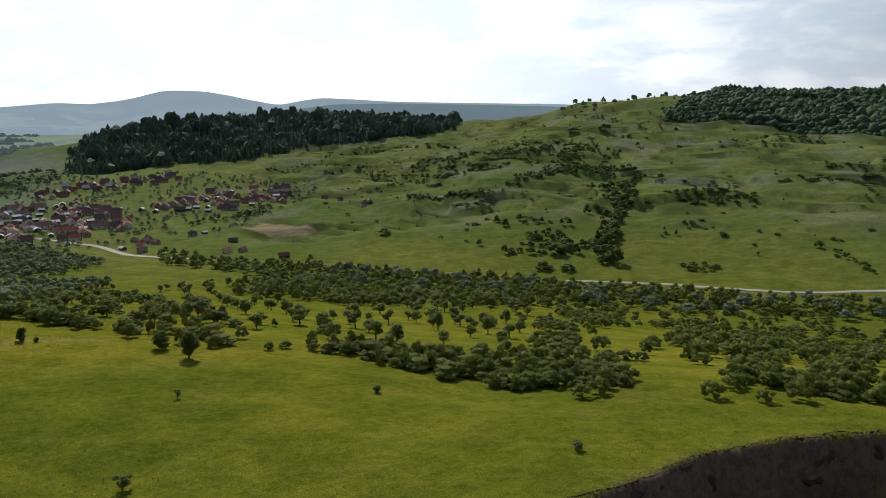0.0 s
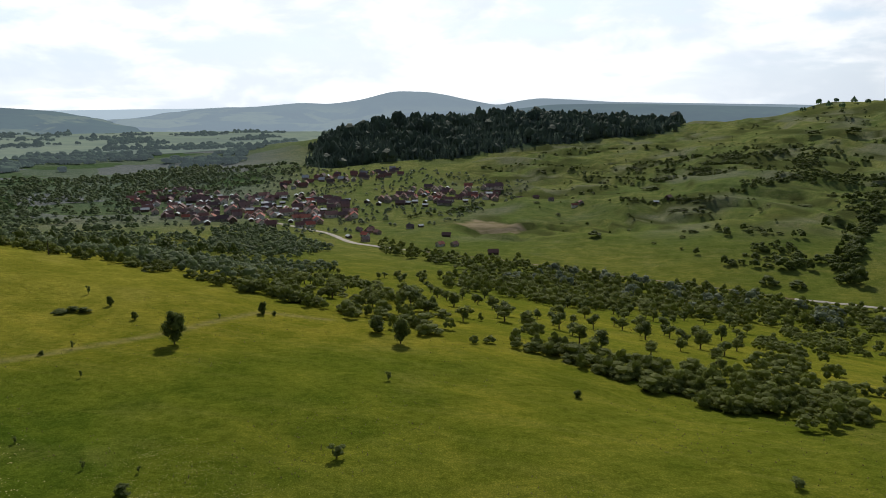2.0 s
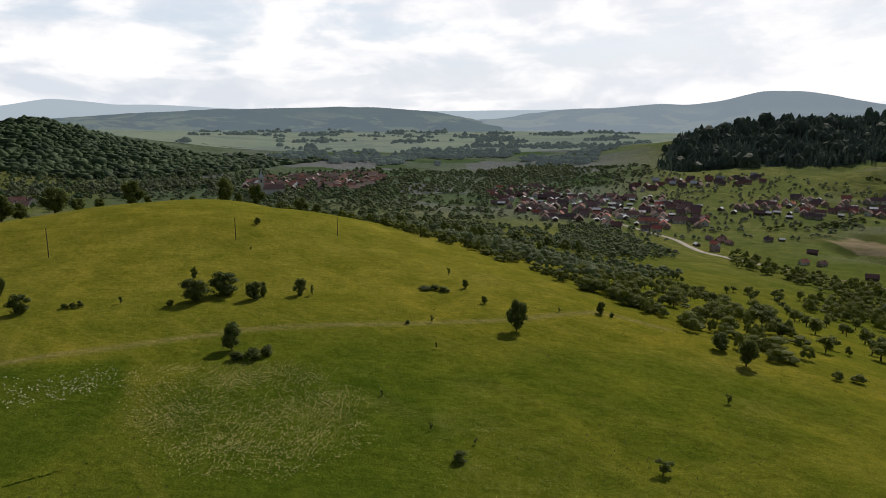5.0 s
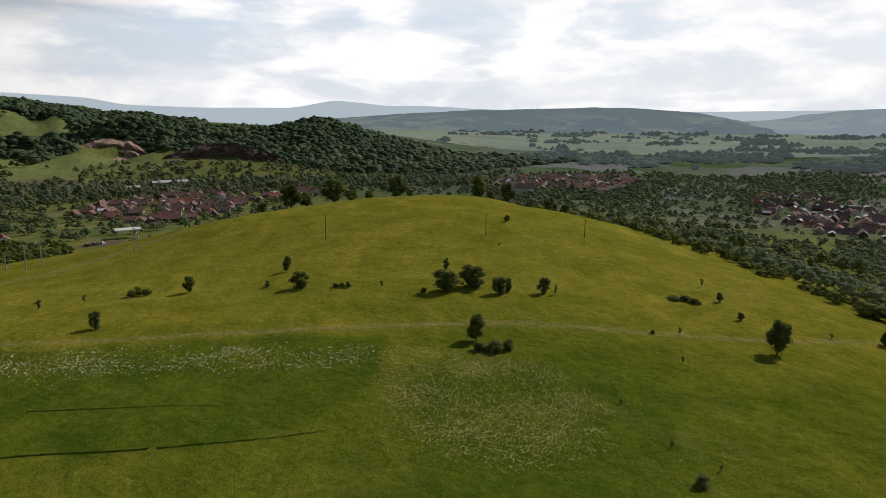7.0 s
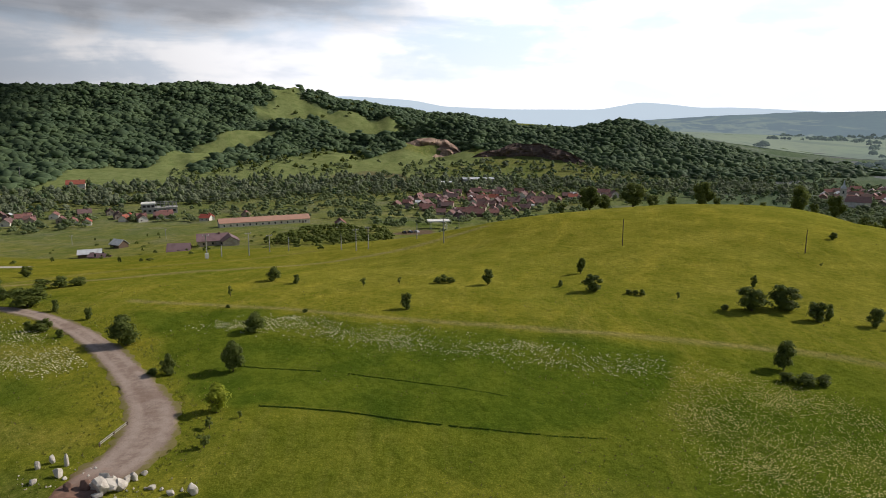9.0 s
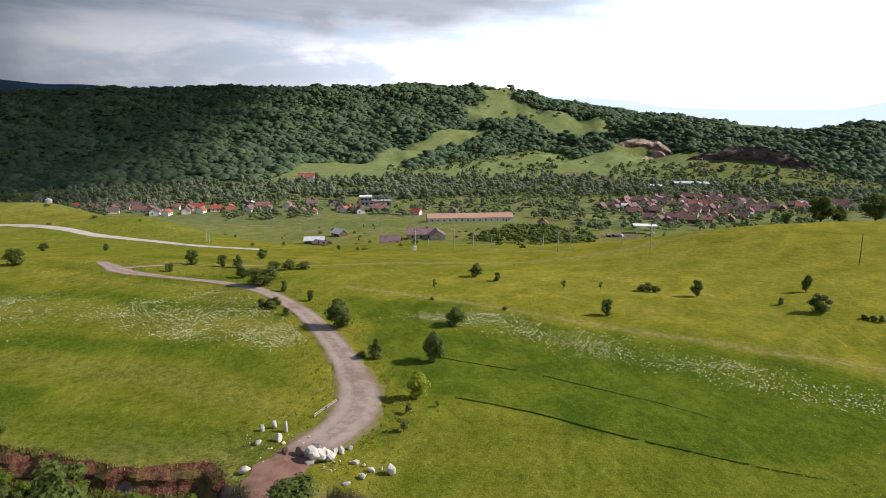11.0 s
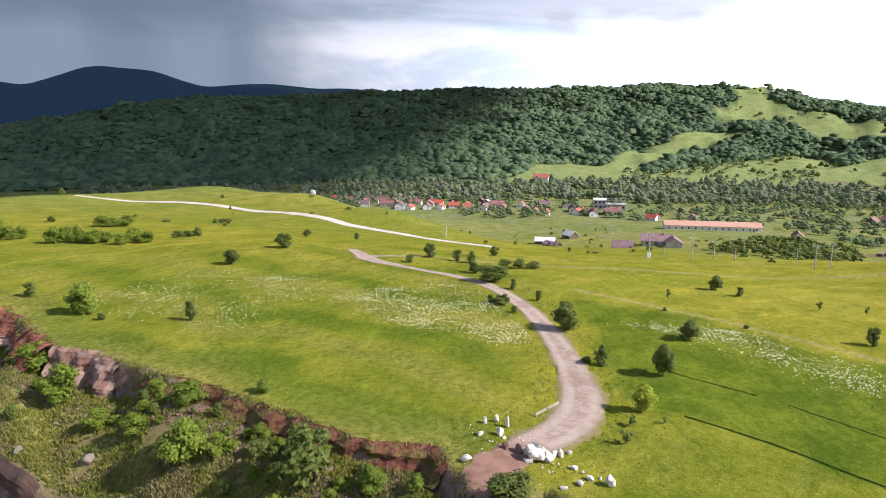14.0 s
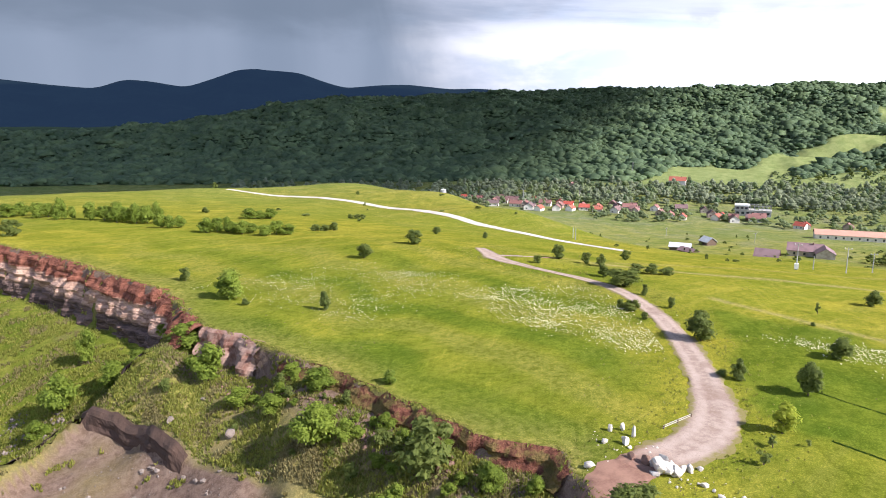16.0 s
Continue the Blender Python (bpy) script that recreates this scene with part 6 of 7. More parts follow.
for q in [(18.1, 480, 30, 0), (17.2, 486, 40, 5), (15.1, 454, 10, 3), (15.6, 412, 60, 4), (14.4, 411, 60, 1), (11.2, 385, 20, 3), (4.7, 553, 20, 4), (4.2, 556, 110, 1), (6.6, 574, 30, 1), (7.8, 590, 0, 0), (9.1, 600, 20, 3), (-1.6, 538, 10, 5), (-2.5, 531, 60, 3)]:
    set_house(q[3], q[0], q[1], q[2], "hill farm houses", 0.5)
for q in [(114.6, 554, 20, 4), (125.7, 580, 10, 4), (124.3, 587, 30, 2), (123.2, 585, 10, 4), (106.0, 544, 20, 4), (103.3, 546, 10, 0), (112.1, 562, 0, 4), (129.9, 642, 20, 4), (131.9, 650, 0, 4), (123.1, 737, 10, 0), (95.9, 453, 10, 2), (86.0, 497, 20, 0), (106.3, 540, 80, 4), (115.1, 768, 10, 4), (114.7, 775, 70, 4)]:
    set_house(q[3], q[0], q[1], q[2], "valley houses", 0.85)


def far_village(name, area, street, spacing, seed, label, size=1.0):
    """The far end of a village, where houses are past counting, as one thing."""
    rng = np.random.RandomState(seed)
    walls, roofs = [], []
    for px, py in zip(*scatter(area, spacing, seed)):
        if min(math.hypot(px - a, py - b) for a, b in PLACED) < 7.6:
            continue
        PLACED.append((px, py))
        long, deep, eave = rng.uniform(5, 8) * size, rng.uniform(4, 5) * size, rng.uniform(1.8, 2.4) * size
        turn = radians(street + rng.choice([0, 90]) + rng.uniform(-12, 12))
        m = np.array([(math.cos(turn), -math.sin(turn), 0), (math.sin(turn), math.cos(turn), 0), (0, 0, 1)])
        spot = np.array((px, py, level(px, py)))
        v, f = gable_walls(long, deep, eave, eave + 2.2)
        walls.append((v @ m.T + spot, f[0]))
        walls.append((v @ m.T + spot, f[1][:, [0, 1, 2, 4]]))
        v, f = gable_roof(long, deep, eave, eave + 2.2)
        roofs.append((v @ m.T + spot, f))
    a, b = join(walls), join(roofs)
    mesh = mesh_of(name, np.concatenate([a[0], b[0]]), [a[1], b[1] + len(a[0])], FAR_PLASTER)
    mesh.materials.append(FAR_TILES)
    mesh.polygons.foreach_set("material_index", np.repeat([0, 1], [len(a[1]), len(b[1])]).astype(np.int32))
    return tagged(put(name, mesh), label, "houses", kind="stuff")


def island_tones(name, tones, rough):
    m, n = material(name)
    pick = n("ShaderNodeNewGeometry").outputs["Random Per Island"]
    tint = n.mix(n.ramp(pick, 0.3, 0.7), tones[0], tones[1])
    tint = n.mix(n.ramp(pick, 0.88, 0.9), tint, tones[2])
    grain = n.noise(n("ShaderNodeNewGeometry").outputs["Position"], 1.2, 4.0, 0.6)
    return finish(m, n, n.mix(n.math("MULTIPLY", n.ramp(grain, 0.4, 0.7), 0.4), tint, tuple(c * 0.5 for c in tones[1])), rough)


FAR_PLASTER = island_tones("far_plaster", [(0.50, 0.44, 0.36), (0.36, 0.26, 0.20), (0.70, 0.68, 0.64)], 0.9)
FAR_TILES = island_tones("far_tiles", [(0.26, 0.10, 0.08), (0.13, 0.085, 0.08), (0.70, 0.72, 0.76)], 0.6)
village(VILLAGE_A, 35, 9.4, 401, "village houses")
far_village("far_houses", VILLAGE_B, 15, 10.0, 402, "far rows of village houses with old tiled roofs")
village(VILLAGE_C, 10, 9.6, 403, "village houses")
village(VILLAGE_D, 60, 12.0, 404, "village houses", (4, 5, 4, 1, 2, 5), (0.42, 0.58))
far_village("church_village_houses", VILLAGE_M, 60, 11.0, 405, "crowded houses with red roofs round the church", 1.5)
village(TOWN, 80, 12.5, 406, "town houses", (6, 5, 3, 4, 1, 2), (0.75, 1.0))
village(HAMLET, 110, 17.0, 407, "valley houses", (4, 5, 4, 3, 2, 1), (0.7, 0.95))
village(RIVER_ROW, 120, 15.0, 408, "river houses", (4, 5, 4, 3, 2, 1), (0.75, 1.0))


def clear_of_houses(x, y):
    """Places where a garden tree hides no house from the meadow: beside and behind them, not before."""
    p = np.array(PLACED)
    q = p * (1 - 7.0 / np.hypot(p[:, 0], p[:, 1]))[:, None]
    return np.array([min(np.hypot(p[:, 0] - a, p[:, 1] - b).min() - 5.0, np.hypot(q[:, 0] - a, q[:, 1] - b).min() - 5.5) > 0 for a, b in zip(x, y)])


px, py = scatter([(121, 520), (110, 540), (104, 520), (97, 520), (92, 440), (84, 470), (75, 560), (70, 700), (78, 720), (92, 700), (108, 620), (122, 640)], 10.0, 116, patches(60, 46, -0.25))
ok = clear_of_houses(px, py)
thicket("town_trees", px[ok], py[ok], 7.6, 5.4, LEAF_HAZED, "garden trees among the houses of the town", 37, MID_PLANTS)
px, py = scatter([(41, 560), (40, 780), (30, 860), (18, 830), (8, 700), (9, 590), (18, 470), (26, 450), (35, 470)], 9.5, 118, patches(45, 48, -0.25))
ok = clear_of_houses(px, py)
thicket("village_trees", px[ok], py[ok], 4.2, 3.2, LEAF_GREY, "garden trees and hedges among the village houses", 38, MID_PLANTS)
px, py = scatter([(61, 650), (57, 830), (48, 900), (44, 800), (49, 640)], 12.0, 119, patches(50, 50, -0.1))
ok = clear_of_houses(px, py)
thicket("church_village_trees", px[ok], py[ok], 7.6, 5.6, LEAF_HAZED, "garden trees round the church village", 39, MID_PLANTS)


px, py = scatter([(93, 690), (89, 850), (84, 900), (76, 880), (62, 880), (50, 900), (47, 640), (55, 600), (62, 650), (74, 700), (84, 690)], 11.0, 128, patches(55, 74, -0.6))
ok = clear_of_houses(px, py)
px, py = px[ok], py[ok]
rng = np.random.RandomState(129)
pick = rng.uniform(size=len(px)) + 0.3 * wobble(px, py, 80, 75)
for name, ok, mat, label in (("valley_willows", pick < 0.35, LEAF_GREY, "grey-green willows between the gardens of the valley"), ("valley_orchards", (pick >= 0.35) & (pick < 0.75), LEAF_HAZED, "fresh green garden trees in the valley"), ("valley_limes", pick >= 0.75, LEAF_WOOD, "dark green trees in the valley")):
    thicket(name, px[ok], py[ok], rng.uniform(5.0, 10.0, ok.sum()), rng.uniform(4.0, 7.5, ok.sum()), mat, label, 40 + ok.sum() % 5, MID_PLANTS)


# ---- buildings and things of the valley ----
def place(base, az, r, turn, label, category, group="", sink=0.0):
    x, y = at(az, r)
    base.matrix_basis = pose(x, y, level(x, y) - sink, 0, 0, turn)
    return tagged(base, label, category, group)


place(house("stable", 60, 10, 3.2, 5.6, WALL_WHITE, SALMON, 14, False), 101.9, 489, 112, "long low stable with a salmon tiled roof", "stable")
place(house("farmhouse", 15, 9, 3.0, 6.0, WALL, TILES_PURPLE, 3), 105.9, 380, 105, "farmhouse with a weathered purple roof", "house")
place(house("farm_wing", 11, 8, 2.8, 5.2, WALL, TILES_PURPLE, 2, False), 104.6, 374, 20, "farm wing with a weathered purple roof", "house")
place(house("field_shed", 8, 5.5, 1.8, 4.2, WOOD_DARK, TILES_PURPLE, 1, False), 108.4, 292, 100, "old wooden shed with a sagging grey roof", "shed")
place(house("field_shed", 10, 6, 2.0, 3.6, WOOD_DARK, SHEET, 1, False), 114.6, 376, 110, "wooden shed with a pale metal roof", "shed")
place(house("field_shed", 7, 6, 2.2, 4.4, WOOD_DARK, SHEET, 1, False), 112.6, 410, 60, "wooden hay shed with a white metal roof", "shed")
place(house("field_shed", 9, 5, 0.6, 2.0, WOOD_DARK, TILES_PURPLE, 1, False), 114.0, 366, 70, "collapsed wooden shed with a sunken roof", "shed")
place(house("factory_hall", 34, 16, 5.0, 6.4, CONCRETE, SHEET, 8, False), 84.7, 776, 95, "long factory hall with a white metal roof", "hall")
place(house("factory_hall", 18, 12, 4.0, 5.0, CONCRETE, SHEET, 4, False), 87.2, 753, 95, "factory hall with a white metal roof", "hall")
place(house("red_house", 16, 10, 6.0, 9.5, WALL_WHITE, TILES_RED, 4), 115.1, 760, 110, "tall white house with a bright red roof", "house")


def unfinished_block(long, deep):
    """A concrete shell left unfinished: one closed storey, a frame of posts and beams over half of it, an upper room over the rest."""
    base = new("unfinished_building")
    put("wall", solid("wall", CONCRETE, (-long / 2, -deep / 2, -1.5, long / 2, deep / 2, 4.4)), base)
    put("slab", solid("slab", CONCRETE, (-long / 2 - 0.4, -deep / 2 - 0.4, 4.4, long / 2 + 0.4, deep / 2 + 0.4, 4.75)), base)
    post = solid("post", CONCRETE, (-0.2, -0.2, 4.75, 0.2, 0.2, 7.9))
    for i in range(6):
        for y in (-deep / 2 + 0.3, deep / 2 - 0.3):
            put("post", post, base, pose(long / 2 - 0.4 - i * 2.9, y, 0))
    for y in (-deep / 2 + 0.3, deep / 2 - 0.3):
        put("beam", solid("beam", CONCRETE, (long / 2 - 15.4, y - 0.2, 7.9, long / 2, y + 0.2, 8.2)), base)
    put("upper_wall", solid("upper_wall", CONCRETE, (-long / 2, -deep / 2, 4.75, -long / 2 + 10, deep / 2, 7.6)), base)
    put("parapet", solid("parapet", WHITE_PAINT, (-long / 2 - 0.4, -deep / 2 - 0.4, 7.6, -long / 2 + 10.3, deep / 2 + 0.4, 8.5)), base, None, "pale concrete parapet")
    # dark solid panes stand for the dimness inside the empty openings
    dark_pane = solid("opening", GLASS_DARK, (-1.0, -0.07, 0, 1.0, 0.07, 1.7))
    for i in range(7):
        for s in (-1, 1):
            put("opening", dark_pane, base, pose(-long / 2 + 2.2 + i * 3.6, s * deep / 2, 1.6))
    for i in range(3):
        for s in (-1, 1):
            put("opening", dark_pane, base, pose(-long / 2 + 2.0 + i * 3.1, s * deep / 2, 5.3))
    return base


place(unfinished_block(26, 11), 109.6, 596, 110, "unfinished grey concrete building with an open frame above", "building")


def church():
    base = new("church")
    tower = put("tower", solid("tower", WALL_WHITE, (-2.2, -2.2, -1, 2.2, 2.2, 17), (-2.5, -2.5, 11.5, 2.5, 2.5, 12), (-2.5, -2.5, 16.6, 2.5, 2.5, 17.2)), base)
    spire = np.array([(-2.4, -2.4, 17.2), (2.4, -2.4, 17.2), (2.4, 2.4, 17.2), (-2.4, 2.4, 17.2), (-0.9, -0.9, 20), (0.9, -0.9, 20), (0.9, 0.9, 20), (-0.9, 0.9, 20), (-0.1, -0.1, 24), (0.1, -0.1, 24), (0.1, 0.1, 24), (-0.1, 0.1, 24)])
    f = np.array([(a + k, (a + 1) % 4 + k, (a + 1) % 4 + k + 4, a + k + 4) for k in (0, 4) for a in range(4)])
    put("spire", mesh_of("spire", spire, f, SHEET), tower, None, "grey metal spire")
    for a in range(4):
        put("belfry_window", solid("belfry_window", GLASS_DARK, (-0.6, -0.06, 0, 0.6, 0.06, 2.4)), tower, pose(0, 0, 0, 0, 0, 90 * a) @ pose(0, -2.2, 13))
    v, f = gable_walls(18, 9, 7, 11)
    put("nave", mesh_of("nave", v, f, WALL_WHITE), base, pose(11, 0, 0))
    v, f = gable_roof(18, 9, 7, 11)
    put("roof", mesh_of("roof", v, f, TILES), base, pose(11, 0, 0))
    return base


place(church(), 57.8, 665, 60, "white village church with a tall pointed tower", "church")


def lathe(profile, sides=16):
    """A turned body from (radius, height) pairs."""
    v = np.array([(r * math.cos(6.2832 * k / sides), r * math.sin(6.2832 * k / sides), z) for r, z in profile for k in range(sides)])
    f = np.array([(i * sides + k, i * sides + (k + 1) % sides, (i + 1) * sides + (k + 1) % sides, (i + 1) * sides + k) for i in range(len(profile) - 1) for k in range(sides)])
    return v, f


def water_tower():
    base = new("water_tower")
    put("shaft", mesh_of("shaft", *lathe([(1.7, -1), (1.6, 7.2)]), WALL_WHITE, True), base)
    put("tank", mesh_of("tank", *lathe([(1.6, 6.8), (2.6, 7.4), (2.7, 10.2), (0.1, 11.2)]), WALL_WHITE, False), base)
    return base


place(water_tower(), 133.5, 640, 0, "round white water tower among trees", "water tower")


def canopy():
    base = new("canopy")
    put("roof", solid("roof", WHITE_PAINT, (-7, -4.5, 4.6, 7, 4.5, 5.3)), base)
    for x, y in ((-5, -3), (5, -3), (-5, 3), (5, 3)):
        put("post", mesh_of("post", *lathe([(0.16, -0.5), (0.16, 4.7)], 8), WHITE_PAINT), base, pose(x, y, 0))
    return base


place(canopy(), 87.9, 440, 95, "flat white canopy roof on four posts", "canopy")


def car(paint):
    base = new("car")
    body = bmesh.new()
    side = [(-2.1, 0.35), (-2.15, 0.75), (-1.9, 0.95), (-1.2, 1.0), (-0.7, 1.42), (0.9, 1.45), (1.5, 1.0), (2.05, 0.85), (2.1, 0.35)]
    left = [body.verts.new((x, -0.85 if z < 1.2 else -0.68, z)) for x, z in side]
    right = [body.verts.new((x, 0.85 if z < 1.2 else 0.68, z)) for x, z in side]
    body.faces.new(left)
    body.faces.new(right[::-1])
    for i in range(len(side)):
        j = (i + 1) % len(side)
        body.faces.new((left[j], left[i], right[i], right[j]))
    mesh = bpy.data.meshes.new("body")
    body.to_mesh(mesh)
    body.free()
    mesh.materials.append(paint)
    put("body", mesh, base)
    for s in (-1, 1):
        put("side_window", solid("side_window", GLASS_DARK, (-0.6, -0.02, 1.02, 1.0, 0.02, 1.34)), base, pose(0, s * 0.80, 0, s * 9))
    put("windscreen", solid("windscreen", GLASS_DARK, (-0.02, -0.6, -0.25, 0.02, 0.6, 0.25)), base, pose(-0.97, 0, 1.2, 0, 50))
    for x in (-1.3, 1.3):
        for y in (-0.8, 0.8):
            v, f = lathe([(0.02, -0.1), (0.32, -0.1), (0.32, 0.1), (0.02, 0.1)], 12)
            put("wheel", mesh_of("wheel", v, f, TYRE), base, pose(x, y, 0.32, 90))
    return base


TYRE = plain("tyre_rubber", (0.03, 0.03, 0.03), 0.9)
for i, (a, r, c, w) in enumerate([(90.7, 408, (0.02, 0.022, 0.03), "black"), (90.2, 411, (0.05, 0.06, 0.08), "dark blue"), (89.7, 413, (0.6, 0.6, 0.62), "silver")]):
    place(car(plain("paint_" + w.replace(" ", "_"), c, 0.25, c, 1.0, 0.1, 0.0, 0.3, 0.6)), a, r, 20 + i * 7, w + " car parked on the bare yard", "car", "parked cars")


def pole(tall, mat, arm=True, thick=0.13):
    """A power pole: shaft, crossarm and insulators."""
    base = new("power_pole")
    put("shaft", mesh_of("shaft", *lathe([(thick, -0.8), (thick * 0.65, tall)], 8), mat, True), base)
    if arm:
        bar = put("crossarm", solid("crossarm", mat, (-0.9, -0.06, tall - 0.5, 0.9, 0.06, tall - 0.36)), base)
        for x in (-0.8, 0, 0.8):
            put("insulator", mesh_of("insulator", *lathe([(0.05, tall - 0.36), (0.09, tall - 0.2), (0.05, tall - 0.1)], 6), WHITE_PAINT), bar, pose(x, 0, 0))
    return base


for a, r, h in [(73.1, 157, 5.9), (60.0, 155, 4.7), (52.0, 161, 4.3), (45.2, 176, 3.3)]:
    place(pole(h, TIMBER, False, 0.10), a, r, a, "bare dark wooden pole in the meadow", "pole", "meadow poles")
for a, r, h in [(103.2, 206, 6.8), (101.6, 216, 5.4), (100.1, 211, 4.2), (95.9, 202, 4.7), (94.7, 192, 6.2), (93.7, 192, 6.4), (89.7, 200, 4.6), (87.5, 181, 6.8), (86.2, 446, 7.6), (115.7, 450, 5.4), (109.3, 434, 5.8), (122.9, 235, 3.6), (122.7, 232, 3.9), (105.3, 208, 3.6)]:
    place(pole(h, CONCRETE, h > 5, 0.15), a, r, a + 20, "grey concrete power pole beside the valley fields", "pole", "valley power poles")
for a, r, h in [(148.5, 560, 11), (144.0, 590, 12), (139.5, 600, 12), (134.5, 620, 12), (127.0, 630, 12), (122.5, 640, 12), (118.5, 800, 16)]:
    place(pole(h, CONCRETE, True, 0.3), a, r, a, "tall grey power pole before the forest", "pole", "tall power poles")
transformer = pole(7.0, CONCRETE, True, 0.17)
put("cabinet", solid("cabinet", WHITE_PAINT, (-0.5, -0.45, 0.3, 0.5, 0.35, 1.7)), transformer, None, "white steel cabinet")
place(transformer, 106.4, 203, 110, "concrete power pole with a white cabinet at its foot", "pole")


# ---- quarry rim, boulders, fence ----
def strata_material():
    m, n = material("quarry_rock")
    vec = n("ShaderNodeNewGeometry").outputs["Position"]
    part = n("ShaderNodeSeparateXYZ", {0: vec})
    wave = n.noise(vec, 0.10, 4.0, 0.6)
    bed = n.noise(n("ShaderNodeVectorMath", {0: vec, 1: (0.10, 0.10, 1.0)}, operation="MULTIPLY"), 1.6, 5.0, 0.6, 0.3)
    joint = n.noise(n("ShaderNodeVectorMath", {0: vec, 1: (1.0, 1.0, 0.25)}, operation="MULTIPLY"), 0.55, 5.0, 0.65, 0.6)
    fine = n.noise(vec, 3.0, 5.0, 0.7)
    rise = n.math("MULTIPLY_ADD", part.outputs[2], 1 / UNIT, n.math("MULTIPLY", wave, 1.8))
    red = n.mix(n.ramp(joint, 0.35, 0.65), (0.14, 0.052, 0.034), (0.27, 0.108, 0.070))
    pale = n.mix(n.ramp(bed, 0.38, 0.60), (0.30, 0.18, 0.13), (0.50, 0.335, 0.255))
    pale = n.mix(n.math("MULTIPLY", n.ramp(joint, 0.55, 0.75), 0.6), pale, (0.17, 0.10, 0.08))
    tint = n.mix(n.ramp(rise, -2.2, -1.7), pale, red)
    # dark lowest beds, which also carry the shade at the cliff's foot
    dark = n.mix(n.ramp(bed, 0.4, 0.6), (0.07, 0.050, 0.046), (0.16, 0.11, 0.095))
    tint = n.mix(n.ramp(rise, -5.6, -4.3), dark, tint)
    tint = n.mix(n.math("MULTIPLY", n.ramp(fine, 0.5, 0.7), 0.45), tint, (0.10, 0.065, 0.055))
    relief = n.math("ADD", n.math("MULTIPLY", bed, 1.2), n.math("ADD", joint, n.math("MULTIPLY", fine, 0.4)))
    return finish(m, n, tint, 0.95, relief, 0.9, 0.0, 0.1, 0.6)


STRATA = strata_material()


def cliff(name, line, lean, label, rough, rows, seed, sink=0.6, step_m=0.4, mat=None, bow=0.8, rim=True, proud=0.25):
    """A broken face of rock or earth that drops from a line of the plan."""
    p = np.array([at(a, r) for a, r in line])
    t = np.concatenate([[0], np.cumsum(np.hypot(*np.diff(p, axis=0).T))])
    s = np.arange(0, t[-1], step_m)
    c = np.column_stack([np.interp(s, t, p[:, 0]), np.interp(s, t, p[:, 1])])
    way = np.gradient(c, axis=0)
    way /= np.linalg.norm(way, axis=1)[:, None]
    inn = np.column_stack([-way[:, 1], way[:, 0]])
    if height(*(c + inn * 3).T).mean() > height(*(c - inn * 3).T).mean():
        inn = -inn
    if rim:
        c = c - inn * ragged(c[:, 0], c[:, 1])[:, None]
    top = height(*(c - inn * 0.6).T) + 0.05
    foot = height(*(c + inn * (lean + 1.2)).T) - sink
    verts = []
    for i, u in enumerate(np.linspace(0, 1, rows)):
        q = c + inn * (-0.35 + lean * u ** bow)
        z = top + (foot - top) * u
        for k in range(len(s)):
            v = Vector((q[k, 0] * 0.35, q[k, 1] * 0.35, z[k] * 0.45))
            push = noise.fractal(v, 0.9, 2.1, 5) * rough * 0.6 + noise.noise(Vector((q[k, 0] * 0.5, q[k, 1] * 0.5, z[k] * 0.4))) * rough * 0.7 + 0.35 * rough + proud
            push *= min(1.0, 0.25 + 3 * u)
            ledge = 0.55 * rough * (noise.noise(Vector((s[k] * 0.05, seed, z[k] * 1.3))))
            verts.append((q[k, 0] + inn[k, 0] * (push + ledge), q[k, 1] + inn[k, 1] * (push + ledge), z[k] + (0.15 * push if 0 < i < rows - 1 else 0)))
    ns = len(s)
    i, j = np.meshgrid(np.arange(rows - 1), np.arange(ns - 1), indexing="ij")
    quads = np.stack([i * ns + j, i * ns + j + 1, (i + 1) * ns + j + 1, (i + 1) * ns + j], -1).reshape(-1, 4)
    return tagged(put(name, mesh_of(name, verts, quads, mat or STRATA, False)), label, "cliff", kind="structure")


# brown earth, its colour darkened further for faces that lie in shade
EARTH_SHADE = plain("shade_dark_earth", (0.075, 0.046, 0.034), 0.95, (0.040, 0.027, 0.022), 0.5, 0.7, 0.8)


def overgrown_earth():
    """Red earth of a scarp, with dark clods and patches where weeds have taken hold."""
    m, n = material("red_earth")
    vec = n("ShaderNodeNewGeometry").outputs["Position"]
    big, mid, fine = n.noise(vec, 0.22, 4.0, 0.6, 0.4), n.noise(vec, 1.1, 5.0, 0.65, 0.5), n.noise(vec, 5.0, 4.0, 0.7)
    tint = n.mix(n.ramp(mid, 0.35, 0.65), (0.105, 0.045, 0.032), (0.25, 0.105, 0.07))
    tint = n.mix(n.math("MULTIPLY", n.ramp(fine, 0.5, 0.7), 0.5), tint, (0.06, 0.035, 0.03))
    tint = n.mix(n.math("MULTIPLY", n.ramp(n.math("MULTIPLY_ADD", mid, 0.4, big), 0.68, 0.80), 0.6), tint, n.mix(fine, (0.075, 0.095, 0.02), (0.20, 0.19, 0.06)))
    return finish(m, n, tint, 1.0, n.math("ADD", mid, n.math("MULTIPLY", fine, 0.5)), 1.0, 0.0, 0.0, 0.5)


EARTH_RED = overgrown_earth()


TALUS = plain("pale_talus", (0.29, 0.20, 0.16), 0.95, (0.145, 0.062, 0.042), 0.4, 0.95, 0.9)


def rim_part(a0, a1):
    return [q for q in RIM if a0 <= q[0] <= a1]


cliff("cliff_low", rim_part(122, 147), 1.5, "low broken red earth scarp below the meadow", 0.75, 10, 1, 0.4, 0.35, EARTH_RED)
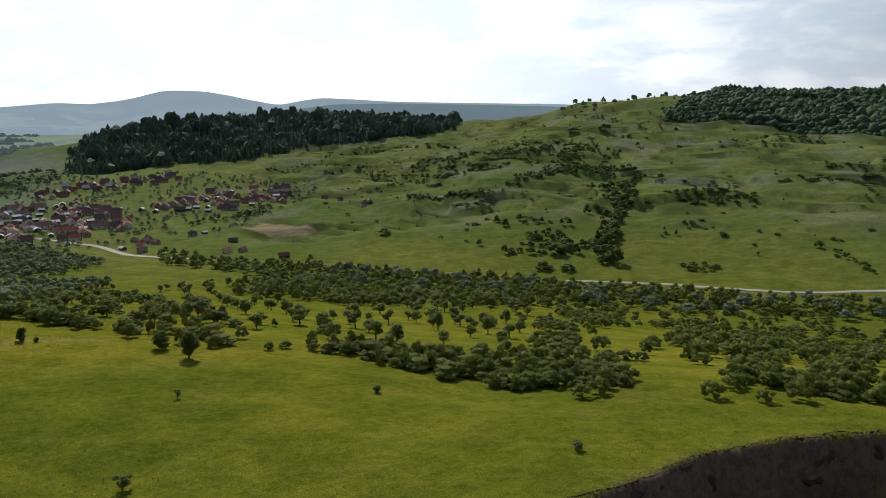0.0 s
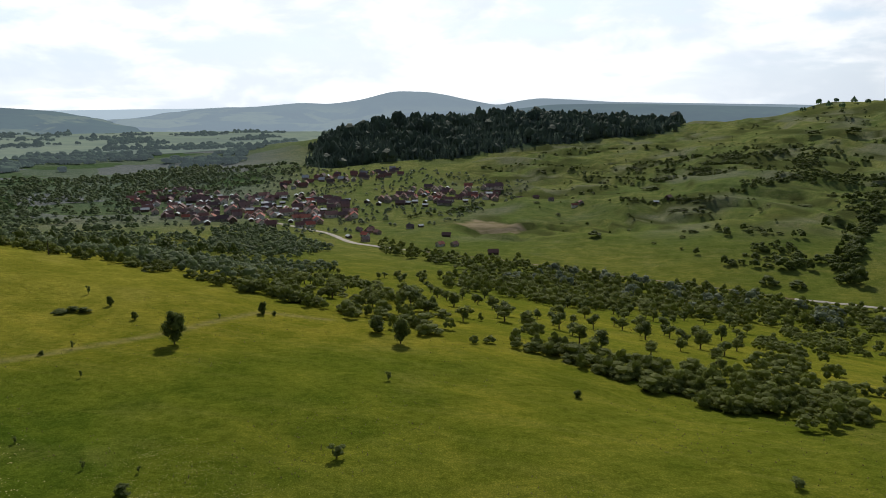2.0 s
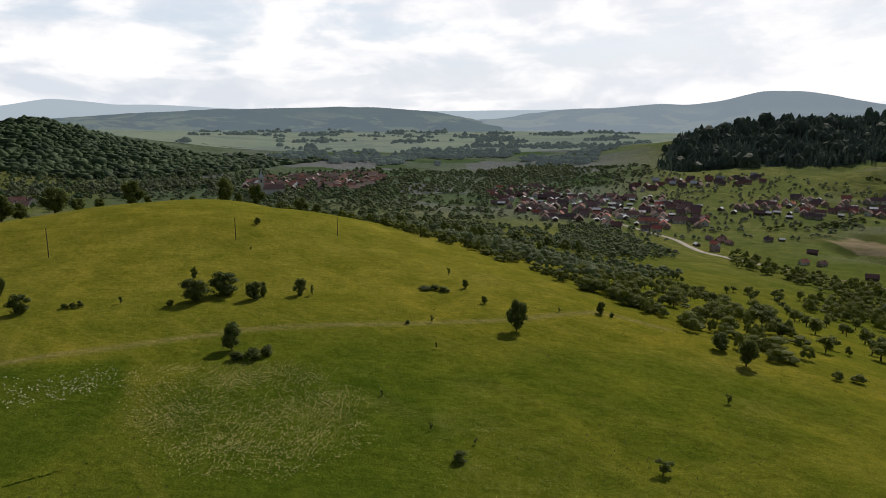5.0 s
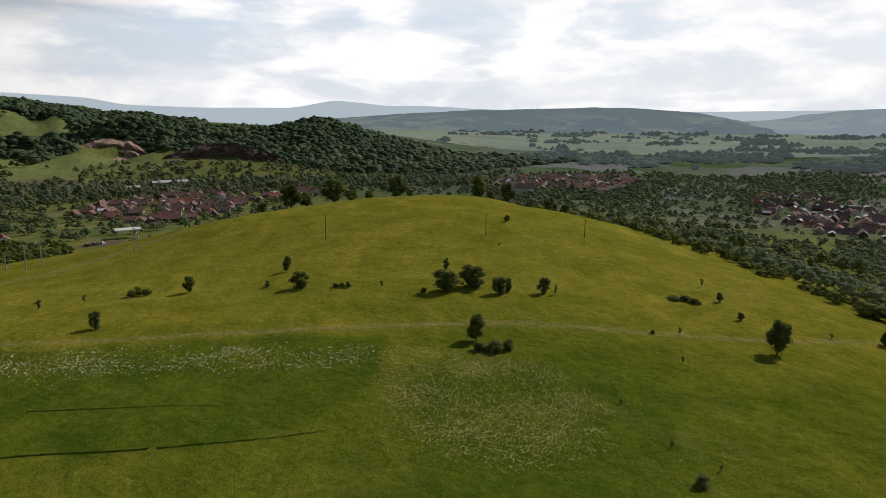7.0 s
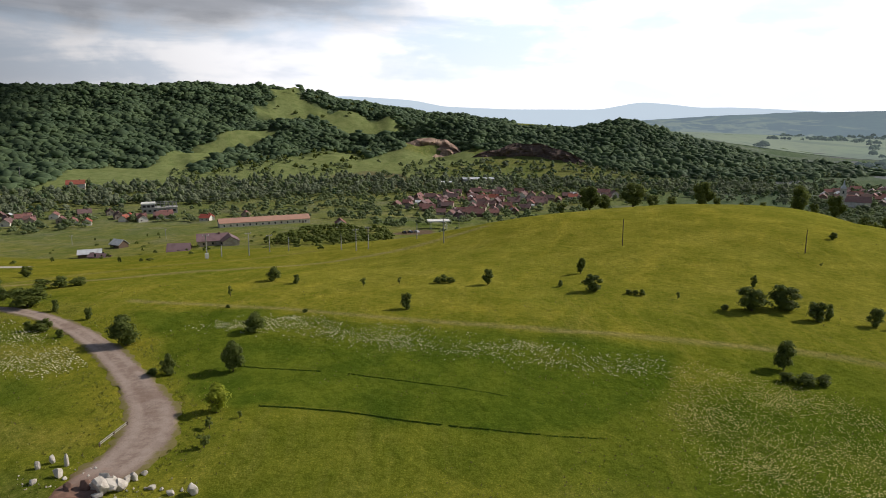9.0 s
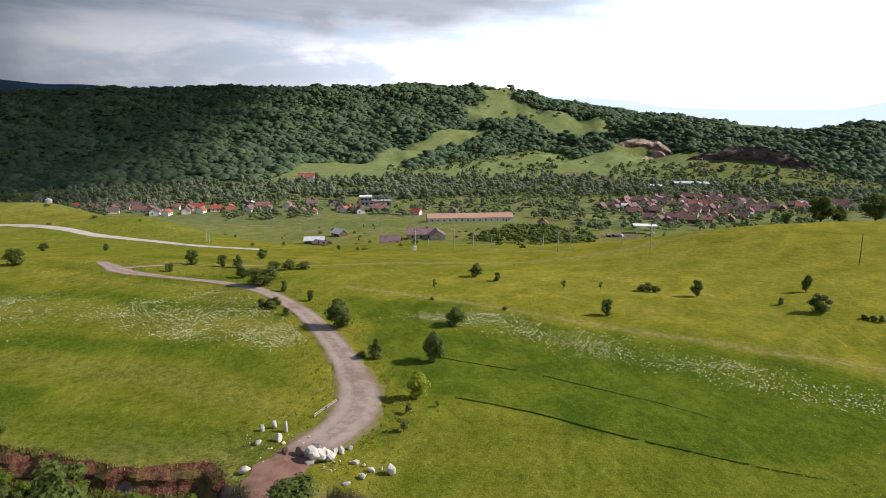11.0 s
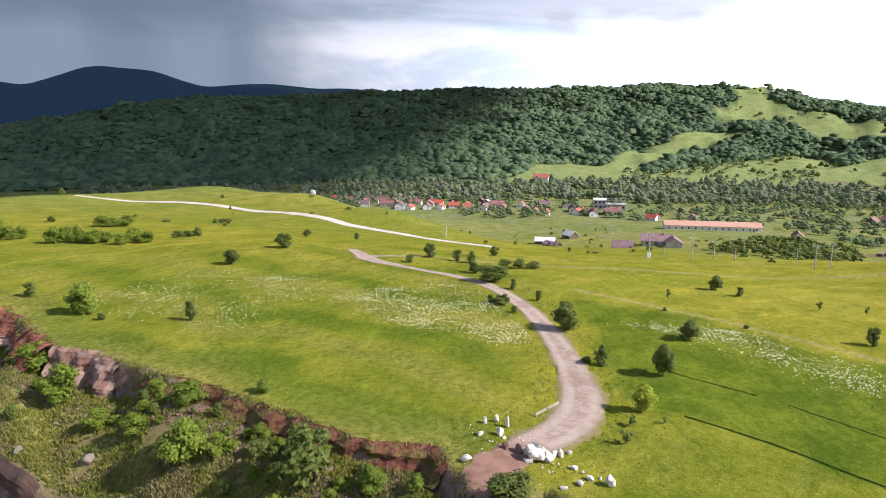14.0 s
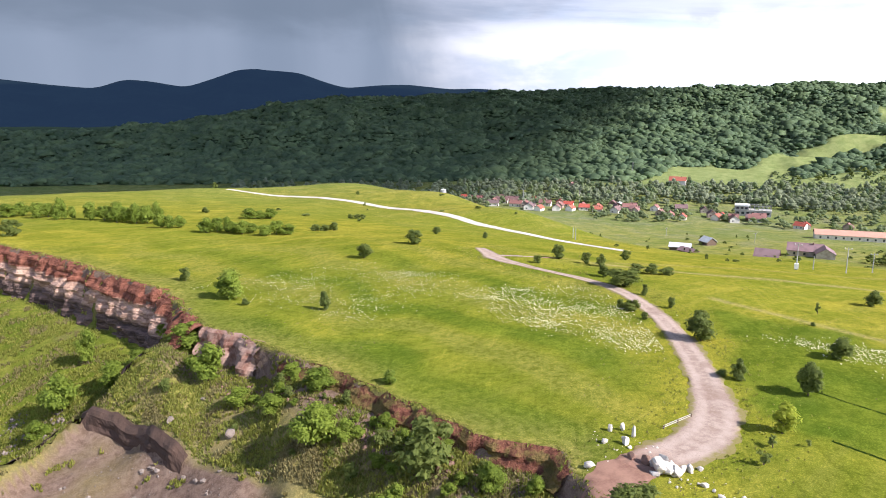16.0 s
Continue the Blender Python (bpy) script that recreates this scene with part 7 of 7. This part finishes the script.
cliff("cliff_corner", [(148.2, 92), (149.4, 94.6), (152.7, 102)], 2.4, "crumbling pale rock and talus at the quarry's corner", 1.1, 14, 5, 0.6, 0.35, TALUS)
cliff("cliff_high", rim_part(152, 186), 3.8, "high quarry face of red and pale banded rock", 1.0, 30, 2, 0.6, 0.45, None, 0.62)
cliff("cliff_shaded", rim_part(-37, 46), 1.2, "dark shaded quarry face below the meadow", 1.0, 16, 3, 0.6, 0.7, EARTH_SHADE)
cliff("cliff_spur", [(153.4, 112), (155.2, 109), (157, 103.5), (159, 99.5), (161, 97), (163.8, 94.5), (167.5, 90.5), (177, 74)], 2.6, "earth face, darkened for shade, that drops from the bench into the pit", 0.9, 14, 6, 0.6, 0.45, EARTH_SHADE, 0.9, False, 0.8)
cliff("cliff_step", [(161.3, 96.2), (159.5, 92.5), (157.6, 87.4), (155.7, 81.4), (154.4, 78.4)], 0.9, "low dark earth step across the quarry bench", 0.4, 12, 7, 0.5, 0.35, EARTH_SHADE, 1.0, False, 0.7)


def boulder(seed, wide, tall, mat, az, r, label, group=""):
    rng = np.random.RandomState(seed)
    v = ICO2[0] * (1 + 0.10 * rng.uniform(-1, 1, (len(ICO2[0]), 1)))
    for _ in range(14):
        d = rng.normal(size=3)
        d /= np.linalg.norm(d)
        k = v @ d
        lim = rng.uniform(0.42, 0.8)
        v = v - np.maximum(k - lim, 0)[:, None] * d * 0.97
    v = v * (wide * 0.56, wide * 0.46, tall * 0.62) + (0, 0, tall * 0.42)
    x, y = at(az, r)
    ob = put("boulder", mesh_of("boulder", v, ICO2[1], mat, False), None, pose(x, y, level(x, y) - 0.05, 0, 0, rng.uniform(0, 360)))
    return tagged(ob, label, "boulder", group)


ROCK_GREY = plain("grey_rock", (0.21, 0.175, 0.15), 0.95, (0.10, 0.08, 0.07), 1.5, 0.7, 0.9)


def rubble(name, area, count, small, large, mat, label, seed):
    """Loose stones lying over an outline of the plan, as one thing."""
    rng = np.random.RandomState(seed)
    p = np.array([at(a, r) for a, r in area])
    x, y = rng.uniform(p[:, 0].min(), p[:, 0].max(), count), rng.uniform(p[:, 1].min(), p[:, 1].max(), count)
    ok = inside(x, y, area) & (wobble(x, y, 6, seed) + rng.normal(0, 0.4, count) > 0.1)
    x, y = x[ok], y[ok]
    z = height(x, y)
    size = small * (large / small) ** (rng.uniform(0, 1, len(x)) ** 2.2)
    v = ICO1[0][None] * (1 + 0.3 * rng.uniform(-1, 1, (len(x), 12, 1))) * (size[:, None, None] * rng.uniform(0.6, 1.2, (len(x), 1, 3))) + np.stack([x, y, z + size * 0.3], -1)[:, None]
    f = ICO1[1][None] + (np.arange(len(x)) * 12)[:, None, None]
    return tagged(put(name, mesh_of(name, v.reshape(-1, 3), f.reshape(-1, 3), mat, False)), label, "stones", kind="stuff")


rubble("bench_rubble", [(160, 90), (155, 78), (149, 66), (141, 60), (140, 50), (168, 60), (166, 84)], 2600, 0.06, 0.5, ROCK_GREY, "grey stones strewn over the quarry floor", 81)
rubble("scarp_rubble", [(152, 98), (140, 72), (128, 58), (124, 54), (140, 66), (152, 90)], 1800, 0.05, 0.35, ROCK_DARK, "brown stones fallen below the scarp", 82)
rubble("pit_rubble", [(168, 118), (163, 116), (163, 104), (168, 96)], 2200, 0.08, 0.38, ROCK_GREY, "grey stones on the floor of the pit", 83)
rubble("lane_rubble", [(120.5, 68), (113, 62), (108, 58), (111, 53), (121, 56)], 260, 0.04, 0.15, ROCK_WHITE, "small white stones round the boulders", 84)
BOULDERS = [(119.3, 65.8, 0.6, 1.0), (118.3, 66.2, 0.6, 1.0), (117.4, 65.2, 0.6, 1.2), (119.6, 63.1, 0.8, 0.6), (118.0, 63.3, 1.0, 0.9), (117.6, 62.6, 0.5, 0.4), (120.9, 57.9, 1.2, 0.9), (115.2, 58.9, 1.9, 1.5), (114.5, 58.7, 1.7, 1.3), (114.9, 60.0, 1.6, 1.3), (113.9, 58.9, 1.5, 1.0), (115.7, 59.7, 1.2, 0.9), (114.3, 59.6, 1.1, 1.0), (115.5, 58.2, 1.0, 0.6), (113.4, 59.7, 0.9, 0.8), (112.9, 60.0, 1.0, 0.8),
            (112.1, 60.5, 0.7, 0.4), (111.6, 57.8, 0.9, 0.5), (110.3, 56.3, 0.9, 0.5), (111.1, 55.3, 0.8, 0.5), (108.7, 55.8, 1.1, 1.0), (112.4, 54.4, 0.8, 0.4), (109.4, 56.6, 0.4, 0.3), (110.9, 57.2, 0.4, 0.3)]
for i, (a, r, w, h) in enumerate(BOULDERS):
    boulder(500 + i, w, h, ROCK_WHITE, a, r, "rough white limestone boulder that blocks the lane" if w > 1.4 else "white limestone boulder beside the lane's end", "white boulders")
for i, (a, r, w, h) in enumerate([(117.4, 60.5, 1.0, 0.7), (116.3, 59.9, 1.3, 0.9)]):
    boulder(530 + i, w, h, ROCK_DARK, a, r, "brown boulder among white ones on the lane", "brown boulders")
for i, (a, r, w, h) in enumerate([(151.1, 78.6, 1.8, 2.3), (155.5, 84.2, 1.8, 1.2), (153.0, 89.1, 1.3, 0.5), (149.0, 71.0, 0.9, 0.5), (156.8, 80.0, 1.0, 0.6), (152.0, 74.0, 0.8, 0.5)]):
    boulder(540 + i, w * 0.75, h * 0.7, ROCK_GREY, a, r, "grey boulder lying on the quarry bench", "grey boulders")


PALE_WOOD = plain("bleached_wood", (0.46, 0.43, 0.37), 0.85, (0.30, 0.28, 0.24), 2.0, 0.5, 0.3)


def fence():
    """A low barrier of two pale rails on posts beside the lane."""
    base = new("barrier")
    for z in (0.14, 0.32):
        put("rail", solid("rail", PALE_WOOD, (-2.3, -0.03, z, 2.3, 0.03, z + 0.045)), base)
    for x in (-2.2, 0, 2.2):
        put("post", solid("post", WOOD_DARK, (x - 0.06, -0.06, -0.4, x + 0.05, 0.05, 0.38)), base)
    return base


place(fence(), 114.0, 69.5, 170, "low white two-rail barrier beside the lane", "barrier")


def far_quarry(name, az0, az1, r0, r1, z0, z1, mat, label, seed, lean=14.0, steps=0):
    """A bare face on the far hillside."""
    rng = np.random.RandomState(seed)
    na, nz = 60, 19
    verts = []
    for i in range(nz):
        u = i / (nz - 1)
        for k in range(na):
            v = k / (na - 1)
            a = az0 + (az1 - az0) * v
            bow = math.sin(math.pi * v) ** 0.5
            r = r0 + (r1 - r0) * v + 26 * bow + lean * ((math.floor(u * steps) + max(0.0, u * steps % 1 - 0.6) / 0.4) / steps if steps else u) + 9 * noise.fractal(Vector((v * 9 + seed, u * 3, 0)), 0.9, 2, 4)
            top = z0 + (z1 - z0) * bow * (0.85 + 0.15 * noise.noise(Vector((v * 6, seed, 3))))
            x, y = at(a, r)
            verts.append((x, y, z0 - 4 + (top - z0 + 4) * u))
    i, j = np.meshgrid(np.arange(nz - 1), np.arange(na - 1), indexing="ij")
    q = np.stack([i * na + j, i * na + j + 1, (i + 1) * na + j + 1, (i + 1) * na + j], -1).reshape(-1, 4)
    return tagged(put(name, mesh_of(name, verts, q, mat, False)), label, "cliff", kind="structure")


BARE_EARTH = plain("bare_earth", (0.46, 0.33, 0.26), 0.95, (0.17, 0.11, 0.09), 0.06, 0.8, 0.5)
# bare earth with the lower face's shade put into its colour
BARE_SHADED = plain("bare_shaded_earth", (0.15, 0.105, 0.09), 0.95, (0.08, 0.065, 0.06), 0.06, 0.8, 0.5)
far_quarry("cliff_far_pale", 91.4, 85.8, 985, 950, -38, -6, BARE_EARTH, "pale red old quarry face on the far hillside", 11, 46.0, 3)
far_quarry("cliff_far_dark", 85.8, 75.6, 895, 860, -46, -8, BARE_SHADED, "dark shaded quarry face below the wood", 12)


# ---- grass, weeds and flowers ----
def tufts(name, x, y, wide, tall, mat, label, seed, blades=3, category="grass"):
    """Upright blades of grass or weeds, as one thing."""
    rng = np.random.RandomState(seed)
    n_t = len(x)
    z = height(x, y)
    wide = wide * rng.uniform(0.6, 1.4, (n_t, blades))
    tall = tall * rng.uniform(0.6, 1.4, (n_t, blades))
    a = rng.uniform(0, 6.283, (n_t, blades))
    ox, oy = rng.uniform(-1, 1, (n_t, blades)) * wide * 0.8, rng.uniform(-1, 1, (n_t, blades)) * wide * 0.8
    cx, cy = x[:, None] + ox, y[:, None] + oy
    dx, dy = np.cos(a) * wide, np.sin(a) * wide
    lx, ly = rng.uniform(-0.5, 0.5, (n_t, blades)) * tall, rng.uniform(-0.5, 0.5, (n_t, blades)) * tall
    zz = np.broadcast_to(z[:, None], a.shape)
    v = np.stack([np.stack([cx - dx, cy - dy, zz - 0.05], -1), np.stack([cx + dx, cy + dy, zz - 0.05], -1), np.stack([cx + lx + dx * 0.3, cy + ly + dy * 0.3, zz + tall], -1), np.stack([cx + lx - dx * 0.5, cy + ly - dy * 0.5, zz + tall * 0.85], -1)], 2).reshape(-1, 3)
    f = np.arange(len(v)).reshape(-1, 4)
    return tagged(put(name, mesh_of(name, v, f, mat, False)), label, category, kind="stuff")


def meadow_places(count, lo, hi, a0, a1, seed, keep=None):
    rng = np.random.RandomState(seed)
    r = lo * (hi / lo) ** rng.uniform(0, 1, count)
    a = rng.uniform(a0, a1, count)
    x, y = -r * np.sin(np.radians(a)), r * np.cos(np.radians(a))
    ok = (rim_distance(x, y) < -0.3) & (line_distance(x, y, LANE) > 3.4)
    if keep is not None:
        ok &= keep(x, y)
    return x[ok], y[ok]


px, py = meadow_places(9000, 45, 170, -37, 160, 603, lambda x, y: wobble(x, y, 26, 62) > 0.0)
tufts("dry_grass", px, py, 0.05, 0.13, GRASS_DRY, "straw coloured seed heads in the meadow", 3, 2)


def along(line, per, spread, seed):
    rng = np.random.RandomState(seed)
    p = np.array([at(q[0], q[1]) for q in line])
    t = np.concatenate([[0], np.cumsum(np.hypot(*np.diff(p, axis=0).T))])
    s = rng.uniform(0, t[-1], int(t[-1] * per))
    return np.interp(s, t, p[:, 0]) + rng.normal(0, spread, len(s)), np.interp(s, t, p[:, 1]) + rng.normal(0, spread, len(s))


# tufts along the uncut edges, coloured dark to draw their line of shadow
for i, line in enumerate(([(105, 85), (101, 82.5), (96.4, 80.4), (92, 77.5), (87, 74.6), (82, 72), (78.2, 70)], [(103, 72), (99.5, 70.5), (96.5, 69), (92, 66.5), (87, 64.5), (82, 63.8), (77, 63.5), (72, 64)])):
    px, py = along(line, 40, 0.07, 610 + i)
    end = np.degrees(np.arctan2(-px, py)) - line[-1][0]
    ok = (wobble(px, py, 7, 615 + i) > -0.7) & (np.random.RandomState(617 + i).uniform(0, 1, len(px)) < np.clip(end / 16, 0.05, 1))
    px, py = px[ok], py[ok]
    tufts("mown_edge", px, py, 0.05, 0.05 + 0.04 * i, GRASS_SHADE_DARK, "edge of uncut grass, darkened for its shade, across the mown strip", 5 + i, 4)
px, py = along([q for q in RIM if 118 <= q[0] <= 170], 7, 0.35, 620)
ok = rim_distance(px, py) < 0.6
tufts("rim_grass", px[ok], py[ok], 0.09, 0.16, GRASS_BLADE, "dry overhanging grass along the quarry rim", 8)
px, py = along([q for q in RIM if -40 <= q[0] <= 12], 9, 0.3, 621)
ok = rim_distance(px, py) < 0.2
px, py = px[ok], py[ok]
tufts("rim_grass_east", px, py, 0.07, 0.11, GRASS_BLADE, "grass along the shaded quarry rim", 9)
px, py = along(LANE, 26, 3.2, 622)
ok = (line_distance(px, py, LANE) > 2.9) & (rim_distance(px, py) < 0)
tufts("verge_grass", px[ok], py[ok], 0.08, 0.16, GRASS_BLADE, "rank grass along the lane's verges", 10)
rng = np.random.RandomState(623)
r, a = rng.uniform(44, 185, 130000), rng.uniform(104, 170, 130000)
px, py = -r * np.sin(np.radians(a)), r * np.cos(np.radians(a))
ok = (rim_distance(px, py) > 1.2) & (wobble(px, py, 15, 63) + 1.1 * wobble(px, py, 5, 65) > -0.2) & ((outline_distance(px, py, LOWER_XY) < -0.6) | (wobble(px, py, 6, 66) > 0.55)) & (line_distance(px, py, LANE) > 2.4)
half = wobble(px, py, 9, 64) > -0.25
tufts("quarry_weeds", px[ok & half], py[ok & half], 0.09, 0.34, GRASS_BLADE, "rank green weeds on the quarry slope", 11, 5)
tufts("quarry_dry_weeds", px[ok & ~half], py[ok & ~half], 0.07, 0.34, GRASS_DRY, "dry brown weeds on the quarry slope", 12, 5)


rng = np.random.RandomState(624)
r, a = rng.uniform(48, 112, 70000), rng.uniform(120, 166, 70000)
px, py = -r * np.sin(np.radians(a)), r * np.cos(np.radians(a))
ok = (rim_distance(px, py) > 0.6) & (outline_distance(px, py, LOWER_XY) < -0.4) & (line_distance(px, py, LANE) > 2.4) & (wobble(px, py, 8, 69) + 0.5 * wobble(px, py, 3, 70) > -0.5)
straw = wobble(px, py, 11, 71) + 0.5 * wobble(px, py, 4, 72) > 0.35
tufts("slope_weeds", px[ok & ~straw], py[ok & ~straw], 0.06, 0.26, GRASS_WEED, "close green weeds over the quarry slope", 13, 3)
tufts("slope_straw", px[ok & straw], py[ok & straw], 0.05, 0.30, GRASS_DRY, "pale dry stalks on the quarry slope", 14, 3)


def daisies(name, area, clumps, per, seed, label, thin=0, largest=0.070, mat=FLOWER):
    """Flowers in uneven clumps over an outline, with some strewn thinly between them."""
    rng = np.random.RandomState(seed)
    p = np.array([at(a, r) for a, r in area])
    lo, hi = p.min(0), p.max(0)
    cx, cy = rng.uniform(lo[0], hi[0], clumps * 4), rng.uniform(lo[1], hi[1], clumps * 4)
    ok = inside(cx, cy, area) & (wobble(cx, cy, 16, seed) + rng.normal(0, 0.35, len(cx)) > 0.0)
    cx, cy = cx[ok][:clumps], cy[ok][:clumps]
    num = (per * rng.gamma(1.2, 0.8, len(cx))).astype(int) + 4
    spread = np.repeat(rng.uniform(0.5, 2.2, len(cx)), num)
    u, v = rng.normal(0, 1.5, num.sum()) * spread, rng.normal(0, 0.8, num.sum()) * spread
    away = np.arctan2(np.repeat(cx, num), np.repeat(cy, num))
    x, y = np.repeat(cx, num) + u * np.cos(away) + v * np.sin(away), np.repeat(cy, num) - u * np.sin(away) + v * np.cos(away)
    tx, ty = rng.uniform(lo[0], hi[0], thin), rng.uniform(lo[1], hi[1], thin)
    ok = inside(tx + wobble(tx, ty, 12, seed) * 3, ty + wobble(tx, ty, 12, seed + 3) * 3, area)
    x, y = np.concatenate([x, tx[ok]]), np.concatenate([y, ty[ok]])
    ok = (line_distance(x, y, LANE) > 3.0) & (rim_distance(x, y) < -0.5)
    x, y = x[ok], y[ok]
    size, turn, z = rng.uniform(0.4, 1.0, len(x)) * largest, rng.uniform(0, 6.283, len(x)), height(x, y) + rng.uniform(0.10, 0.18, len(x))
    v = np.stack([np.stack([x + size * np.cos(turn + k * 1.5708), y + size * np.sin(turn + k * 1.5708), z + rng.normal(0, 0.4, len(x)) * size], -1) for k in range(4)], 1).reshape(-1, 3)
    tagged(put(name, mesh_of(name, v, np.arange(len(v)).reshape(-1, 4), mat, False)), label, "flowers", kind="stuff")


daisies("daisies_middle", [(69, 87), (62, 85), (55, 82), (51, 70), (50, 60), (56, 56), (63, 58), (67, 64), (69, 74)], 230, 20, 631, "pale yellow flowers scattered through the grass", 4000, 0.080, FLOWER_YELLOW)
daisies("daisies_strip", [(101, 105), (90, 96), (76, 88), (70, 86), (70, 80), (80, 82), (97, 93), (107, 104)], 220, 18, 632, "band of white flowers across the lush grass", 1200, 0.115)
daisies("daisies_west", [(133, 116), (122, 124), (116, 108), (114.5, 94), (118, 88), (126, 98)], 170, 14, 633, "white daisies in the field beside the lane", 1300, 0.115)
daisies("daisies_far_west", [(154, 128), (140, 140), (132, 124), (140, 100)], 70, 12, 634, "thin white flowers in the western field", 700, 0.115)
daisies("daisies_corner", [(47, 60), (36, 66), (32, 52), (46, 46)], 32, 18, 635, "small patches of pale flowers in the meadow", 1400, 0.045, FLOWER_YELLOW)


# from the plan's units to metres
for ob in list(scene.objects):
    if ob.parent is None and ob not in (cam, sun):
        ob.matrix_basis = Matrix.Scale(UNIT, 4) @ ob.matrix_basis
